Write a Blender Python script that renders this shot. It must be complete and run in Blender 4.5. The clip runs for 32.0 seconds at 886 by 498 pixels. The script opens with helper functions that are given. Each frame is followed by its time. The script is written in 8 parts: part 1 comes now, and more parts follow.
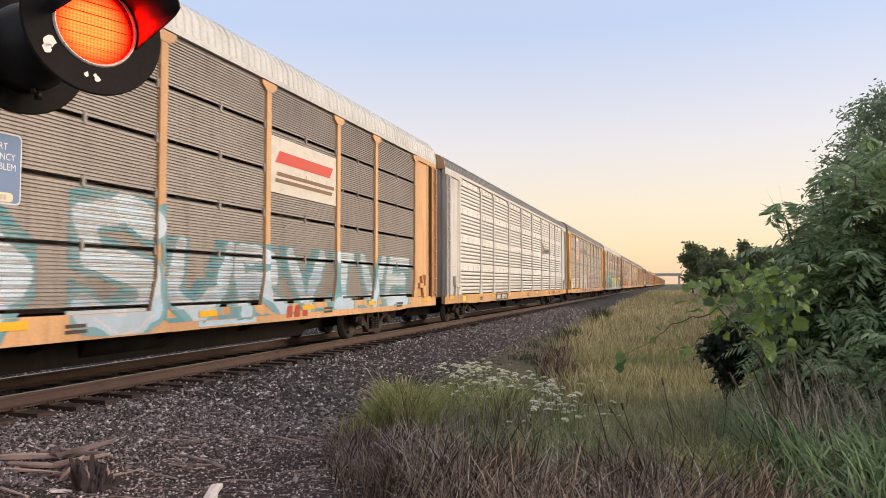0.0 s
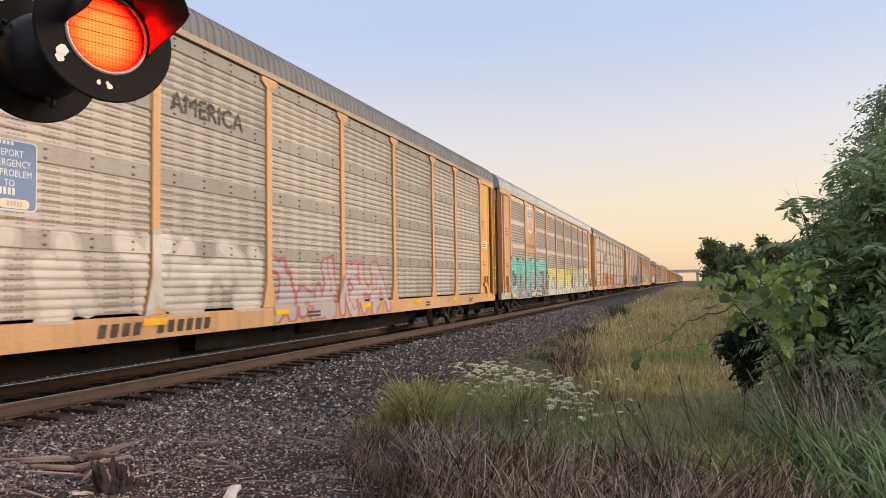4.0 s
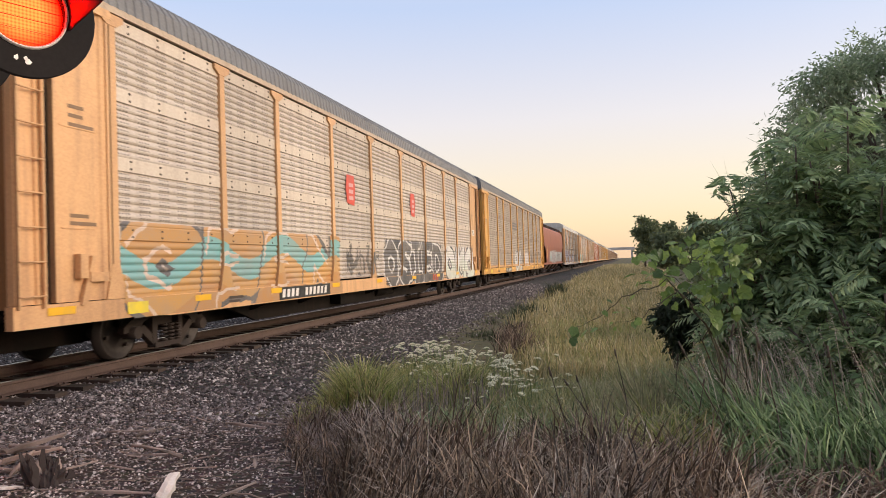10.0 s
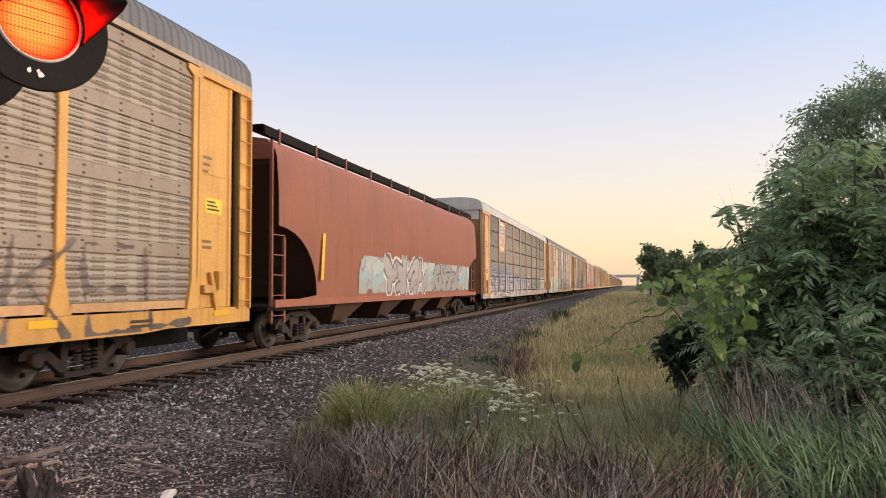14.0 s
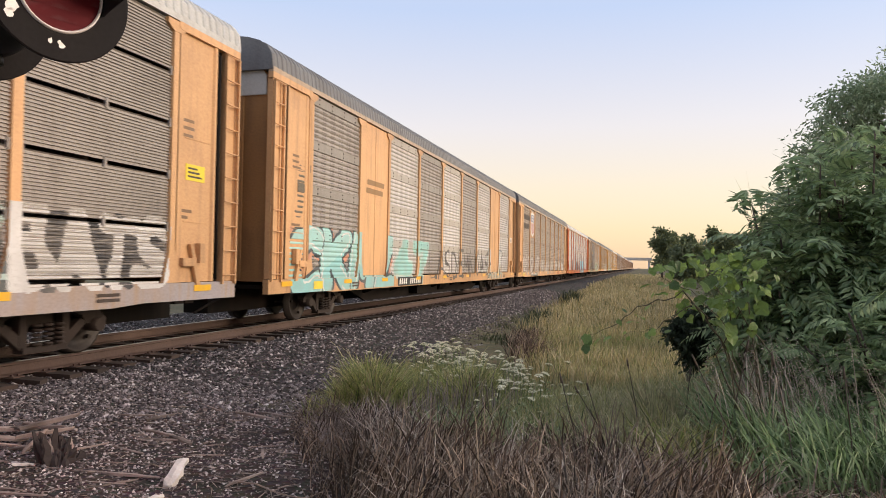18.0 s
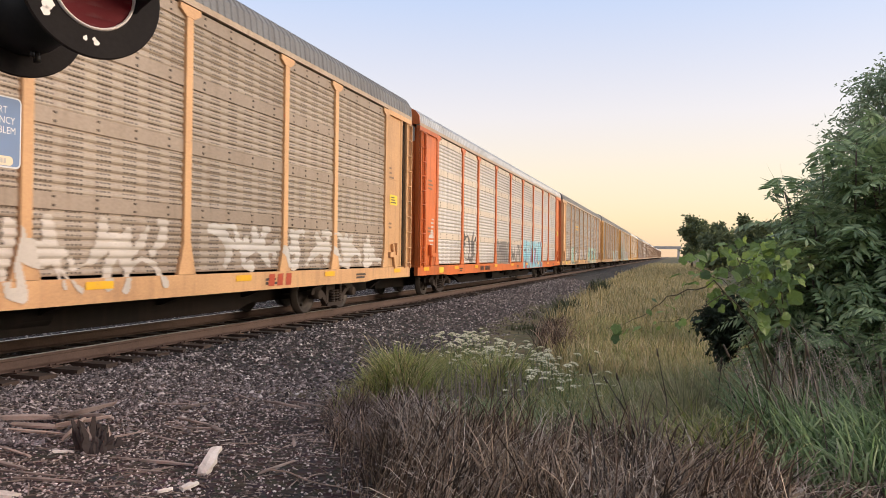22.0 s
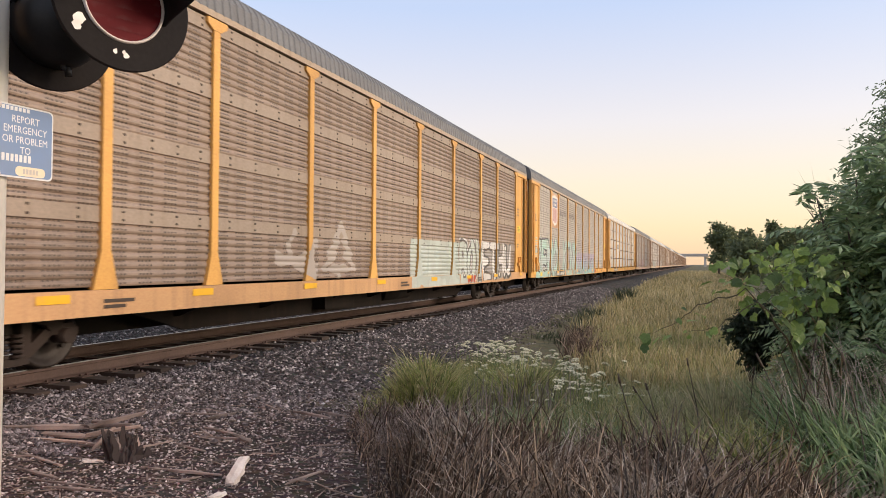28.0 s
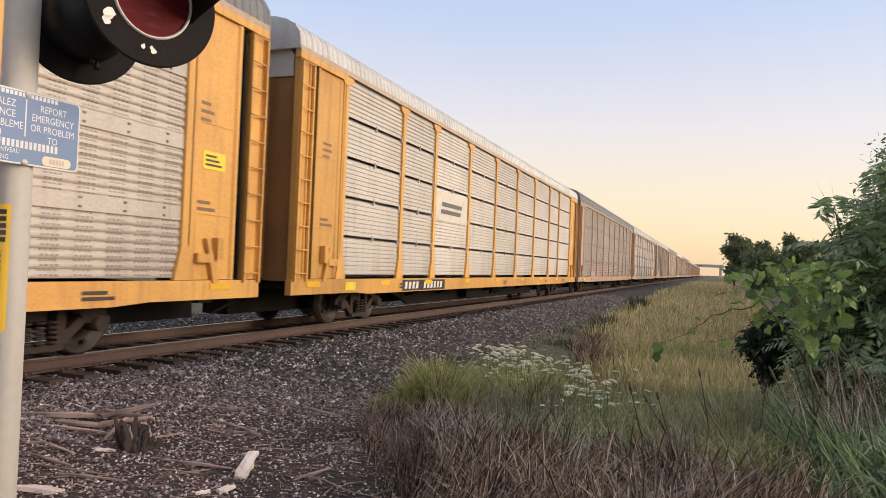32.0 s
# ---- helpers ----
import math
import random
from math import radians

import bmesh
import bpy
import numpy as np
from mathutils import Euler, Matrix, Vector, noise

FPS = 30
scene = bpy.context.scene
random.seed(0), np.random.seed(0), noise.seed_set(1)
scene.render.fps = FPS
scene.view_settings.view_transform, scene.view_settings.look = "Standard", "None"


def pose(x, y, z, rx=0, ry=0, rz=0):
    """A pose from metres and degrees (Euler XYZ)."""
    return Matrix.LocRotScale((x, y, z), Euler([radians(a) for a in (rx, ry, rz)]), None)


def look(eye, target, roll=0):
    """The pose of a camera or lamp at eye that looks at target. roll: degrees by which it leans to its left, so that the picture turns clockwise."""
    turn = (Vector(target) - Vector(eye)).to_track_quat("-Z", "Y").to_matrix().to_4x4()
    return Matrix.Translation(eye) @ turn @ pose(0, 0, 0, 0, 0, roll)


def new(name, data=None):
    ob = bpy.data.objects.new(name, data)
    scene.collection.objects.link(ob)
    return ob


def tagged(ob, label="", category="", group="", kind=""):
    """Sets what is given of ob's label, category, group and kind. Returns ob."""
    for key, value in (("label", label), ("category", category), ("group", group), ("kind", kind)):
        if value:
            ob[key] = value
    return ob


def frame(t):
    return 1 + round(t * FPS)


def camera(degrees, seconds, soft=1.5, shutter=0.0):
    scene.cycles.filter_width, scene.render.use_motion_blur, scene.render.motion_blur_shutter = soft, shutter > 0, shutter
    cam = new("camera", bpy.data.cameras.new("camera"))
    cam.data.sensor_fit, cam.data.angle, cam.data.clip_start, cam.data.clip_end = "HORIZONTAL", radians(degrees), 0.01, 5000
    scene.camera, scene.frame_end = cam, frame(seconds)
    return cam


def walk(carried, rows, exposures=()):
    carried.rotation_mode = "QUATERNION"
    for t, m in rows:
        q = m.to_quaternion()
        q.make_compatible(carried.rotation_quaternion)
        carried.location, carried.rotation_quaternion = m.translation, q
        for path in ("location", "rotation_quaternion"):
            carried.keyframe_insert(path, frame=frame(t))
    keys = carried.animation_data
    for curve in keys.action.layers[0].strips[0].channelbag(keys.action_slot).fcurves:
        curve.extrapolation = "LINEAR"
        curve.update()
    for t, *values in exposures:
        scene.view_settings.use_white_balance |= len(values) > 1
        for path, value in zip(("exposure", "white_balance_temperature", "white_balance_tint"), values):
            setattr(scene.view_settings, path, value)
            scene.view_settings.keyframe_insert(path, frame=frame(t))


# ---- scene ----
cam = camera(64.0, 32.0, 0.6, 0.12)

PATH = [
    (0, (0.007, 0.001, 1.354), (-0.605, 1.903, 1.453), -0.1),
    (0.5, (0.009, 0.002, 1.356), (-0.623, 1.897, 1.452), -0.1),
    (1, (0.011, -0.002, 1.358), (-0.635, 1.889, 1.452), -0.1),
    (1.5, (0.019, -0.007, 1.354), (-0.636, 1.881, 1.448), -0.2),
    (2, (0.026, -0.003, 1.357), (-0.631, 1.884, 1.451), -0.4),
    (2.5, (0.028, 0.005, 1.355), (-0.628, 1.892, 1.451), -0.6),
    (3, (0.028, 0.008, 1.354), (-0.627, 1.895, 1.452), -0.8),
    (3.5, (0.029, 0.005, 1.355), (-0.627, 1.892, 1.454), -0.9),
    (5.5, (0.026, -0.004, 1.357), (-0.618, 1.888, 1.44), -0.6),
    (6, (0.024, -0.002, 1.355), (-0.614, 1.892, 1.427), -0.6),
    (6.5, (0.027, -0.008, 1.348), (-0.592, 1.893, 1.409), -0.9),
    (7, (0.023, -0.009, 1.349), (-0.554, 1.906, 1.394), -1.3),
    (7.5, (0.027, -0.011, 1.346), (-0.487, 1.921, 1.38), -1.6),
    (8, (0.024, 0.008, 1.345), (-0.432, 1.955, 1.371), -1.7),
    (8.5, (0.044, 0.01, 1.356), (-0.379, 1.965, 1.379), -1.8),
    (9, (0.039, 0.001, 1.332), (-0.389, 1.954, 1.359), -1.8),
    (9.5, (0.03, 0.006, 1.332), (-0.432, 1.952, 1.364), -1.9),
    (10, (0.03, 0.002, 1.351), (-0.466, 1.94, 1.391), -1.8),
    (10.5, (0.028, 0.024, 1.339), (-0.491, 1.955, 1.383), -1.4),
    (11, (0.032, 0.032, 1.346), (-0.495, 1.961, 1.393), -0.9),
    (11.5, (0.028, 0.031, 1.345), (-0.502, 1.959, 1.396), -0.5),
    (12, (0.027, 0.024, 1.347), (-0.508, 1.95, 1.41), -0.4),
    (12.5, (0.027, 0.022, 1.345), (-0.51, 1.947, 1.427), -0.4),
    (13, (0.029, 0.021, 1.347), (-0.502, 1.947, 1.443), -0.5),
    (13.5, (0.036, 0.012, 1.343), (-0.484, 1.941, 1.449), -0.5),
    (14, (0.037, 0.006, 1.347), (-0.472, 1.937, 1.451), -0.3),
    (14.5, (0.036, -0.001, 1.349), (-0.467, 1.932, 1.446), -0.0),
    (16.5, (0.039, -0.016, 1.349), (-0.483, 1.913, 1.42), 0.4),
    (17, (0.039, -0.016, 1.349), (-0.492, 1.912, 1.414), 0.6),
    (17.5, (0.033, -0.008, 1.344), (-0.503, 1.918, 1.399), 0.8),
    (18, (0.029, -0.007, 1.346), (-0.511, 1.918, 1.39), 1.0),
    (18.5, (0.031, -0.003, 1.345), (-0.512, 1.921, 1.377), 1.1),
    (19, (0.036, 0.0, 1.352), (-0.514, 1.922, 1.371), 1.1),
    (19.5, (0.034, -0.01, 1.356), (-0.533, 1.908, 1.364), 1.2),
    (20, (0.031, -0.014, 1.347), (-0.557, 1.897, 1.348), 1.3),
    (20.5, (0.012, -0.02, 1.352), (-0.594, 1.887, 1.353), 1.4),
    (21, (0.013, -0.018, 1.346), (-0.602, 1.884, 1.352), 1.3),
    (21.5, (0.019, -0.014, 1.352), (-0.597, 1.889, 1.363), 1.1),
    (22, (0.022, -0.016, 1.351), (-0.59, 1.888, 1.365), 0.7),
    (22.5, (0.025, -0.017, 1.349), (-0.58, 1.889, 1.359), 0.3),
    (23, (0.021, -0.013, 1.345), (-0.578, 1.895, 1.35), -0.1),
    (23.5, (0.026, -0.009, 1.345), (-0.566, 1.901, 1.347), -0.3),
    (24, (0.024, -0.006, 1.348), (-0.565, 1.905, 1.348), -0.3),
    (24.5, (0.02, -0.001, 1.346), (-0.574, 1.909, 1.347), -0.2),
    (25, (0.015, -0.001, 1.347), (-0.591, 1.905, 1.35), 0.1),
    (25.5, (0.011, -0.003, 1.345), (-0.612, 1.897, 1.353), 0.3),
    (26, (0.006, -0.001, 1.347), (-0.633, 1.894, 1.359), 0.4),
    (26.5, (0.006, -0.006, 1.351), (-0.647, 1.885, 1.369), 0.4),
    (28.5, (-0.003, 0.005, 1.352), (-0.684, 1.884, 1.396), 0.5),
    (29, (-0.004, 0.004, 1.355), (-0.691, 1.882, 1.401), 0.9),
    (29.5, (-0.003, -0.007, 1.353), (-0.7, 1.867, 1.396), 1.5),
    (30, (0.002, -0.027, 1.343), (-0.709, 1.843, 1.379), 2.1),
    (30.5, (0.0, -0.026, 1.347), (-0.723, 1.839, 1.374), 2.5),
    (31, (-0.002, -0.018, 1.344), (-0.729, 1.845, 1.37), 2.6),
    (31.5, (-0.001, -0.019, 1.345), (-0.724, 1.845, 1.378), 2.4),
    (32, (-0.001, -0.018, 1.348), (-0.713, 1.851, 1.393), 2.2),
]
# the camera dims its picture a little while the white car passes
EXPOSURES = [(0.0, 2.12), (1.0, 2.10), (2.0, 2.02), (3.0, 1.98), (4.5, 2.06), (6.0, 2.09), (9.0, 2.15), (14.0, 2.14), (20.0, 2.18), (26.0, 2.20), (29.0, 2.18), (32.0, 2.12)]
walk(cam, [(t, look(eye, target, roll)) for t, eye, target, roll in PATH], EXPOSURES)

# ---- world and light ----
world = bpy.data.worlds.new("dusk_sky")
scene.world = world
world.use_nodes = True
wn = world.node_tree.nodes
wl = world.node_tree.links
sky = wn.new("ShaderNodeTexSky")
sky.sky_type = "NISHITA"
sky.sun_disc = False
SUN_EL, SUN_AZ = 17.0, 82.0          # degrees; azimuth from +y towards +x
sky.sun_elevation, sky.sun_rotation = radians(SUN_EL), radians(SUN_AZ)
sky.altitude, sky.air_density, sky.dust_density, sky.ozone_density = 200, 1.0, 2.0, 2.0
# evening haze: peach at the horizon, pale above it, light blue towards the zenith
up = wn.new("ShaderNodeSeparateXYZ")
wl.new(wn.new("ShaderNodeTexCoord").outputs["Generated"], up.inputs[0])
haze = wn.new("ShaderNodeValToRGB")
while len(haze.color_ramp.elements) > 1:
    haze.color_ramp.elements.remove(haze.color_ramp.elements[-1])
for i, (z, col) in enumerate(((0.0, (0.98, 0.66, 0.42)), (0.05, (1.0, 0.725, 0.43)), (0.11, (0.97, 0.765, 0.53)), (0.19, (0.87, 0.765, 0.715)), (0.34, (0.57, 0.645, 0.84)), (1.0, (0.82, 0.80, 0.84)))):
    e = haze.color_ramp.elements[0] if i == 0 else haze.color_ramp.elements.new(z)
    e.position, e.color = z, (*col, 1)
wl.new(up.outputs[2], haze.inputs[0])
gain = wn.new("ShaderNodeVectorMath")
gain.operation = "SCALE"
gain.inputs[3].default_value = 1.46
wl.new(haze.outputs[0], gain.inputs[0])
air = wn.new("ShaderNodeMix")
air.data_type = "RGBA"
air.inputs[0].default_value = 0.9
wl.new(sky.outputs[0], air.inputs[6])
wl.new(gain.outputs[0], air.inputs[7])
wl.new(air.outputs[2], wn["Background"].inputs[0])
wn["Background"].inputs[1].default_value = 0.15
sun = new("sun", bpy.data.lights.new("sun", "SUN"))
sun.data.energy, sun.data.angle, sun.data.color = 0.62, radians(28), (1.0, 0.80, 0.60)
sun.matrix_world = look((0, 0, 0), (-math.sin(radians(SUN_AZ)), -math.cos(radians(SUN_AZ)), -math.tan(radians(SUN_EL))))


# ---- materials ----
def nodes_of(name):
    m = bpy.data.materials.new(name)
    m.use_nodes = True
    nt = m.node_tree
    return m, nt.nodes, nt.links, nt.nodes["Principled BSDF"]


def mix_rgb(N, L, fac, a, b, mode="MIX"):
    n = N.new("ShaderNodeMix")
    n.data_type, n.blend_type = "RGBA", mode
    for sock, v in ((n.inputs[0], fac), (n.inputs[6], a), (n.inputs[7], b)):
        if hasattr(v, "is_linked"):
            L.new(v, sock)
        elif isinstance(v, (int, float)):
            sock.default_value = v
        else:
            sock.default_value = (*v[:3], 1)
    return n.outputs[2]


def ramp(N, L, src, lo, hi):
    n = N.new("ShaderNodeMapRange")
    n.inputs[1].default_value, n.inputs[2].default_value = lo, hi
    L.new(src, n.inputs[0])
    return n.outputs[0]


def noise_of(N, L, scale, detail=4, vec=None, stretch=None):
    n = N.new("ShaderNodeTexNoise")
    n.inputs["Scale"].default_value, n.inputs["Detail"].default_value = scale, detail
    if vec is None:
        vec = N.new("ShaderNodeTexCoord").outputs["Object"]
    if stretch:
        mp = N.new("ShaderNodeMapping")
        mp.inputs["Scale"].default_value = stretch
        L.new(vec, mp.inputs[0])
        vec = mp.outputs[0]
    L.new(vec, n.inputs["Vector"])
    return n.outputs[0]


def bump_to(N, L, bsdf, height, strength=0.3, dist=0.01):
    b = N.new("ShaderNodeBump")
    b.inputs["Strength"].default_value, b.inputs["Distance"].default_value = strength, dist
    L.new(height, b.inputs["Height"])
    L.new(b.outputs[0], bsdf.inputs["Normal"])


def worn(name, base, dirt, rough=0.55, metal=0.0, amount=0.6, streak=True, fine=30.0, by_object=0.12):
    """Weathered paint or metal: large stains, run-down streaks, fine grain."""
    m, N, L, B = nodes_of(name)
    big = noise_of(N, L, 0.7, 5)
    run = noise_of(N, L, 2.2, 5, stretch=(1.0, 3.0, 0.25)) if streak else noise_of(N, L, 3.0, 5)
    grain = noise_of(N, L, fine, 3)
    a = ramp(N, L, big, 0.45, 0.75)
    b = ramp(N, L, run, 0.5, 0.78)
    c1 = mix_rgb(N, L, a, base, [0.5 * p + 0.5 * q for p, q in zip(base, dirt)])
    mul = N.new("ShaderNodeMath")
    mul.operation = "MULTIPLY"
    L.new(b, mul.inputs[0])
    mul.inputs[1].default_value = amount
    c2 = mix_rgb(N, L, mul.outputs[0], c1, dirt)
    g = ramp(N, L, grain, 0.2, 0.8)
    c3 = mix_rgb(N, L, 0.18, c2, g, "OVERLAY")
    info = N.new("ShaderNodeObjectInfo")
    hsv = N.new("ShaderNodeHueSaturation")
    r = N.new("ShaderNodeMapRange")
    r.inputs[3].default_value, r.inputs[4].default_value = 1 - by_object, 1 + by_object
    L.new(info.outputs["Random"], r.inputs[0])
    L.new(r.outputs[0], hsv.inputs["Value"])
    L.new(c3, hsv.inputs["Color"])
    L.new(hsv.outputs[0], B.inputs["Base Color"])
    B.inputs["Roughness"].default_value, B.inputs["Metallic"].default_value = rough, metal
    bump_to(N, L, B, grain, 0.12, 0.004)
    return m


M = {}
# dusty yellow of the far cars, with some distance haze put into the paint
M["dusty_hazy_yellow"] = worn("dusty_hazy_yellow", (0.47, 0.31, 0.205), (0.30, 0.195, 0.135), 0.6)
M["yellow"] = worn("yellow_paint", (0.64, 0.37, 0.18), (0.34, 0.19, 0.105), 0.5)
M["bright_yellow"] = worn("bright_yellow", (0.68, 0.365, 0.095), (0.36, 0.18, 0.06), 0.5)
M["chord_dust"] = worn("dusty_chord", (0.46, 0.36, 0.27), (0.28, 0.19, 0.13), 0.65)
# end walls of the yellow cars: browner and darker than their sides
M["end_brown"] = worn("brown_end_paint", (0.33, 0.165, 0.06), (0.15, 0.08, 0.04), 0.65, 0, 0.8)
M["orange"] = worn("orange_paint", (0.62, 0.15, 0.035), (0.28, 0.08, 0.03), 0.45)
M["white_paint"] = worn("white_paint", (0.58, 0.55, 0.52), (0.33, 0.28, 0.24), 0.5)
M["brown_paint"] = worn("brown_paint", (0.26, 0.11, 0.06), (0.12, 0.06, 0.04), 0.55)
M["black_steel"] = worn("black_steel", (0.010, 0.008, 0.007), (0.026, 0.016, 0.012), 0.85)
M["black_steel"].node_tree.nodes["Principled BSDF"].inputs["Specular IOR Level"].default_value = 0.2
M["truck_steel"] = worn("truck_steel", (0.040, 0.027, 0.022), (0.018, 0.013, 0.011), 0.85)
M["rust_steel"] = worn("rusty_steel", (0.10, 0.055, 0.035), (0.05, 0.03, 0.022), 0.7)
M["wheel"] = worn("wheel_steel", (0.045, 0.036, 0.032), (0.022, 0.017, 0.015), 0.55, 0.4)
M["bolt"] = worn("bolt_head", (0.075, 0.055, 0.045), (0.035, 0.025, 0.02), 0.7)
M["roof"] = worn("galvanised_roof", (0.42, 0.43, 0.45), (0.22, 0.21, 0.21), 0.45, 0.3)


# ---- mesh helpers ----
def to_mesh(name, bm):
    me = bpy.data.meshes.new(name)
    bm.normal_update()
    bm.to_mesh(me)
    bm.free()
    return me


def box(bm, x0, x1, y0, y1, z0, z1):
    v = [bm.verts.new((x, y, z)) for z in (z0, z1) for y in (y0, y1) for x in (x0, x1)]
    for q in ((0, 2, 3, 1), (4, 5, 7, 6), (0, 1, 5, 4), (2, 6, 7, 3), (0, 4, 6, 2), (1, 3, 7, 5)):
        bm.faces.new([v[i] for i in q])
    return v


def prism(bm, pts, axis, a, b):
    """A polygon (list of 2D points, counter-clockwise) drawn out along an axis from a to b."""
    def at(p, w):
        return {"x": (w, p[0], p[1]), "y": (p[0], w, p[1]), "z": (p[0], p[1], w)}[axis]
    lo = [bm.verts.new(at(p, a)) for p in pts]
    hi = [bm.verts.new(at(p, b)) for p in pts]
    n = len(pts)
    bm.faces.new(lo[::-1])
    bm.faces.new(hi)
    for i in range(n):
        bm.faces.new((lo[i], lo[(i + 1) % n], hi[(i + 1) % n], hi[i]))
    bmesh.ops.recalc_face_normals(bm, faces=bm.faces)


def tube(bm, p, q, r, n=8, r2=None):
    """A round bar from p to q."""
    p, q = Vector(p), Vector(q)
    d = (q - p)
    m = d.to_track_quat("Z", "Y").to_matrix()
    r2 = r if r2 is None else r2
    lo = [bm.verts.new(p + m @ Vector((r * math.cos(2 * math.pi * i / n), r * math.sin(2 * math.pi * i / n), 0))) for i in range(n)]
    hi = [bm.verts.new(q + m @ Vector((r2 * math.cos(2 * math.pi * i / n), r2 * math.sin(2 * math.pi * i / n), 0))) for i in range(n)]
    for i in range(n):
        bm.faces.new((lo[i], lo[(i + 1) % n], hi[(i + 1) % n], hi[i])).smooth = True
    bm.faces.new(lo[::-1])
    bm.faces.new(hi)


def rod(bm, pts, radii, n=5):
    """One bent tapering rod through the points."""
    rings = []
    for i, p in enumerate(pts):
        d = pts[min(i + 1, len(pts) - 1)] - pts[max(i - 1, 0)]
        m = d.to_track_quat("Z", "Y").to_matrix()
        rings.append([bm.verts.new(p + m @ Vector((radii[i] * math.cos(2 * math.pi * k / n), radii[i] * math.sin(2 * math.pi * k / n), 0))) for k in range(n)])
    for a, b in zip(rings, rings[1:]):
        for k in range(n):
            bm.faces.new((a[k], a[(k + 1) % n], b[(k + 1) % n], b[k])).smooth = True
    bm.faces.new(rings[0][::-1])
    bm.faces.new(rings[-1])


def lathe(bm, prof, n=24, m=None):
    """A profile of (radius, along) pairs turned about the z axis, then posed by m."""
    m = m or Matrix.Identity(4)
    rings = []
    for r, h in prof:
        rings.append([bm.verts.new(m @ Vector((r * math.cos(2 * math.pi * i / n), r * math.sin(2 * math.pi * i / n), h))) for i in range(n)])
    for a, b in zip(rings, rings[1:]):
        for i in range(n):
            f = bm.faces.new((a[i], a[(i + 1) % n], b[(i + 1) % n], b[i]))
            f.smooth = True
    return rings


def part(name, bm, material, parent, label="", smooth=False):
    """Links a bmesh, or a finished mesh that others share, as one mesh object under a thing."""
    me = bm if isinstance(bm, bpy.types.Mesh) else to_mesh(name, bm)
    ob = new(name, me)
    if not me.materials:
        me.materials.append(None)
    if material is not None:
        ob.material_slots[0].link = "OBJECT"
        ob.material_slots[0].material = material
    ob.parent = parent
    if label:
        ob["label"] = label
    return ob


def thing(name, m, label, category, group="", kind=""):
    ob = new(name)
    ob.empty_display_size = 0.2
    ob.matrix_basis = m
    return tagged(ob, label, category, group, kind)


# ---- train ----
TRACK_X, SIDE, CAR_LEN, PITCH = -8.5, 1.6, 27.5, 28.4513
HOPPER_AT, HOPPER_CUT = 6, 7.294
SLACK = {5: 0.08, 7: -0.1, 8: 0.12, 9: 0.28, 11: -0.12}    # play in the couplers


def gone(t):
    """Metres that the train has run by t seconds; it slows a little."""
    return 12.9806 * t - 0.010039 * t * t - 0.0000936 * t ** 3


def gap_at(k):
    """Place along the track, at the start, of the gap in front of car k."""
    return 21.13 + k * PITCH - (HOPPER_CUT if k > HOPPER_AT else 0) + SLACK.get(k, 0)


POSTS = (1.75, 4.6, 6.7, 9.55, 12.35, 15.15, 17.95, 20.8, 22.9, 25.75)
Z_SILL0, Z_SILL1, Z_TOP = 0.69, 0.99, 5.05


def panel_profile(kind):
    """Outward depth against height of one side panel: (z, depth) pairs."""
    pts = []
    z0, z1 = Z_SILL1 + 0.04, Z_TOP - 0.025
    if kind in ("fine", "coarse"):           # five sheets of corrugation, dark slits between
        n = 5
        h = (z1 - z0) / n
        for i in range(n):
            a = z0 + i * h
            pts += [(a, -0.03), (a + 0.05, -0.03), (a + 0.051, 0)]
            m = 16 if kind == "fine" else 8
            step = (h - 0.07) / m
            for j in range(m):
                b = a + 0.055 + j * step
                pts += [(b, 0.0), (b + 0.50 * step, 0.0), (b + 0.58 * step, -0.024), (b + 0.92 * step, -0.024)]
            pts += [(a + h - 0.004, 0.0)]
    elif kind == "bands":                    # four corrugated fields, flat bolted bands between
        n = 4
        h = (z1 - z0) / n
        for i in range(n):
            a = z0 + i * h
            m = 7
            step = (h - 0.2) / m
            for j in range(m):
                b = a + j * step
                pts += [(b, -0.010), (b + 0.2 * step, -0.001), (b + 0.42 * step, -0.002), (b + 0.62 * step, -0.012), (b + 0.76 * step, -0.027), (b + 0.88 * step, -0.027)]
            pts += [(a + h - 0.2, 0.004), (a + h - 0.004, 0.004)]
    else:                                    # wide ribs in groups
        n = 4
        h = (z1 - z0) / n
        for i in range(n):
            a = z0 + i * h
            m = 6
            step = (h - 0.2) / m
            for j in range(m):
                b = a + j * step
                pts += [(b, -0.006), (b + 0.3 * step, 0.0), (b + 0.62 * step, -0.004), (b + 0.64 * step, -0.03), (b + 0.88 * step, -0.03)]
            pts += [(a + h - 0.2, 0.004), (a + h - 0.004, 0.004)]
    pts.append((z1, 0.0))
    return pts


PANEL_X = SIDE - 0.045
_cache = {}


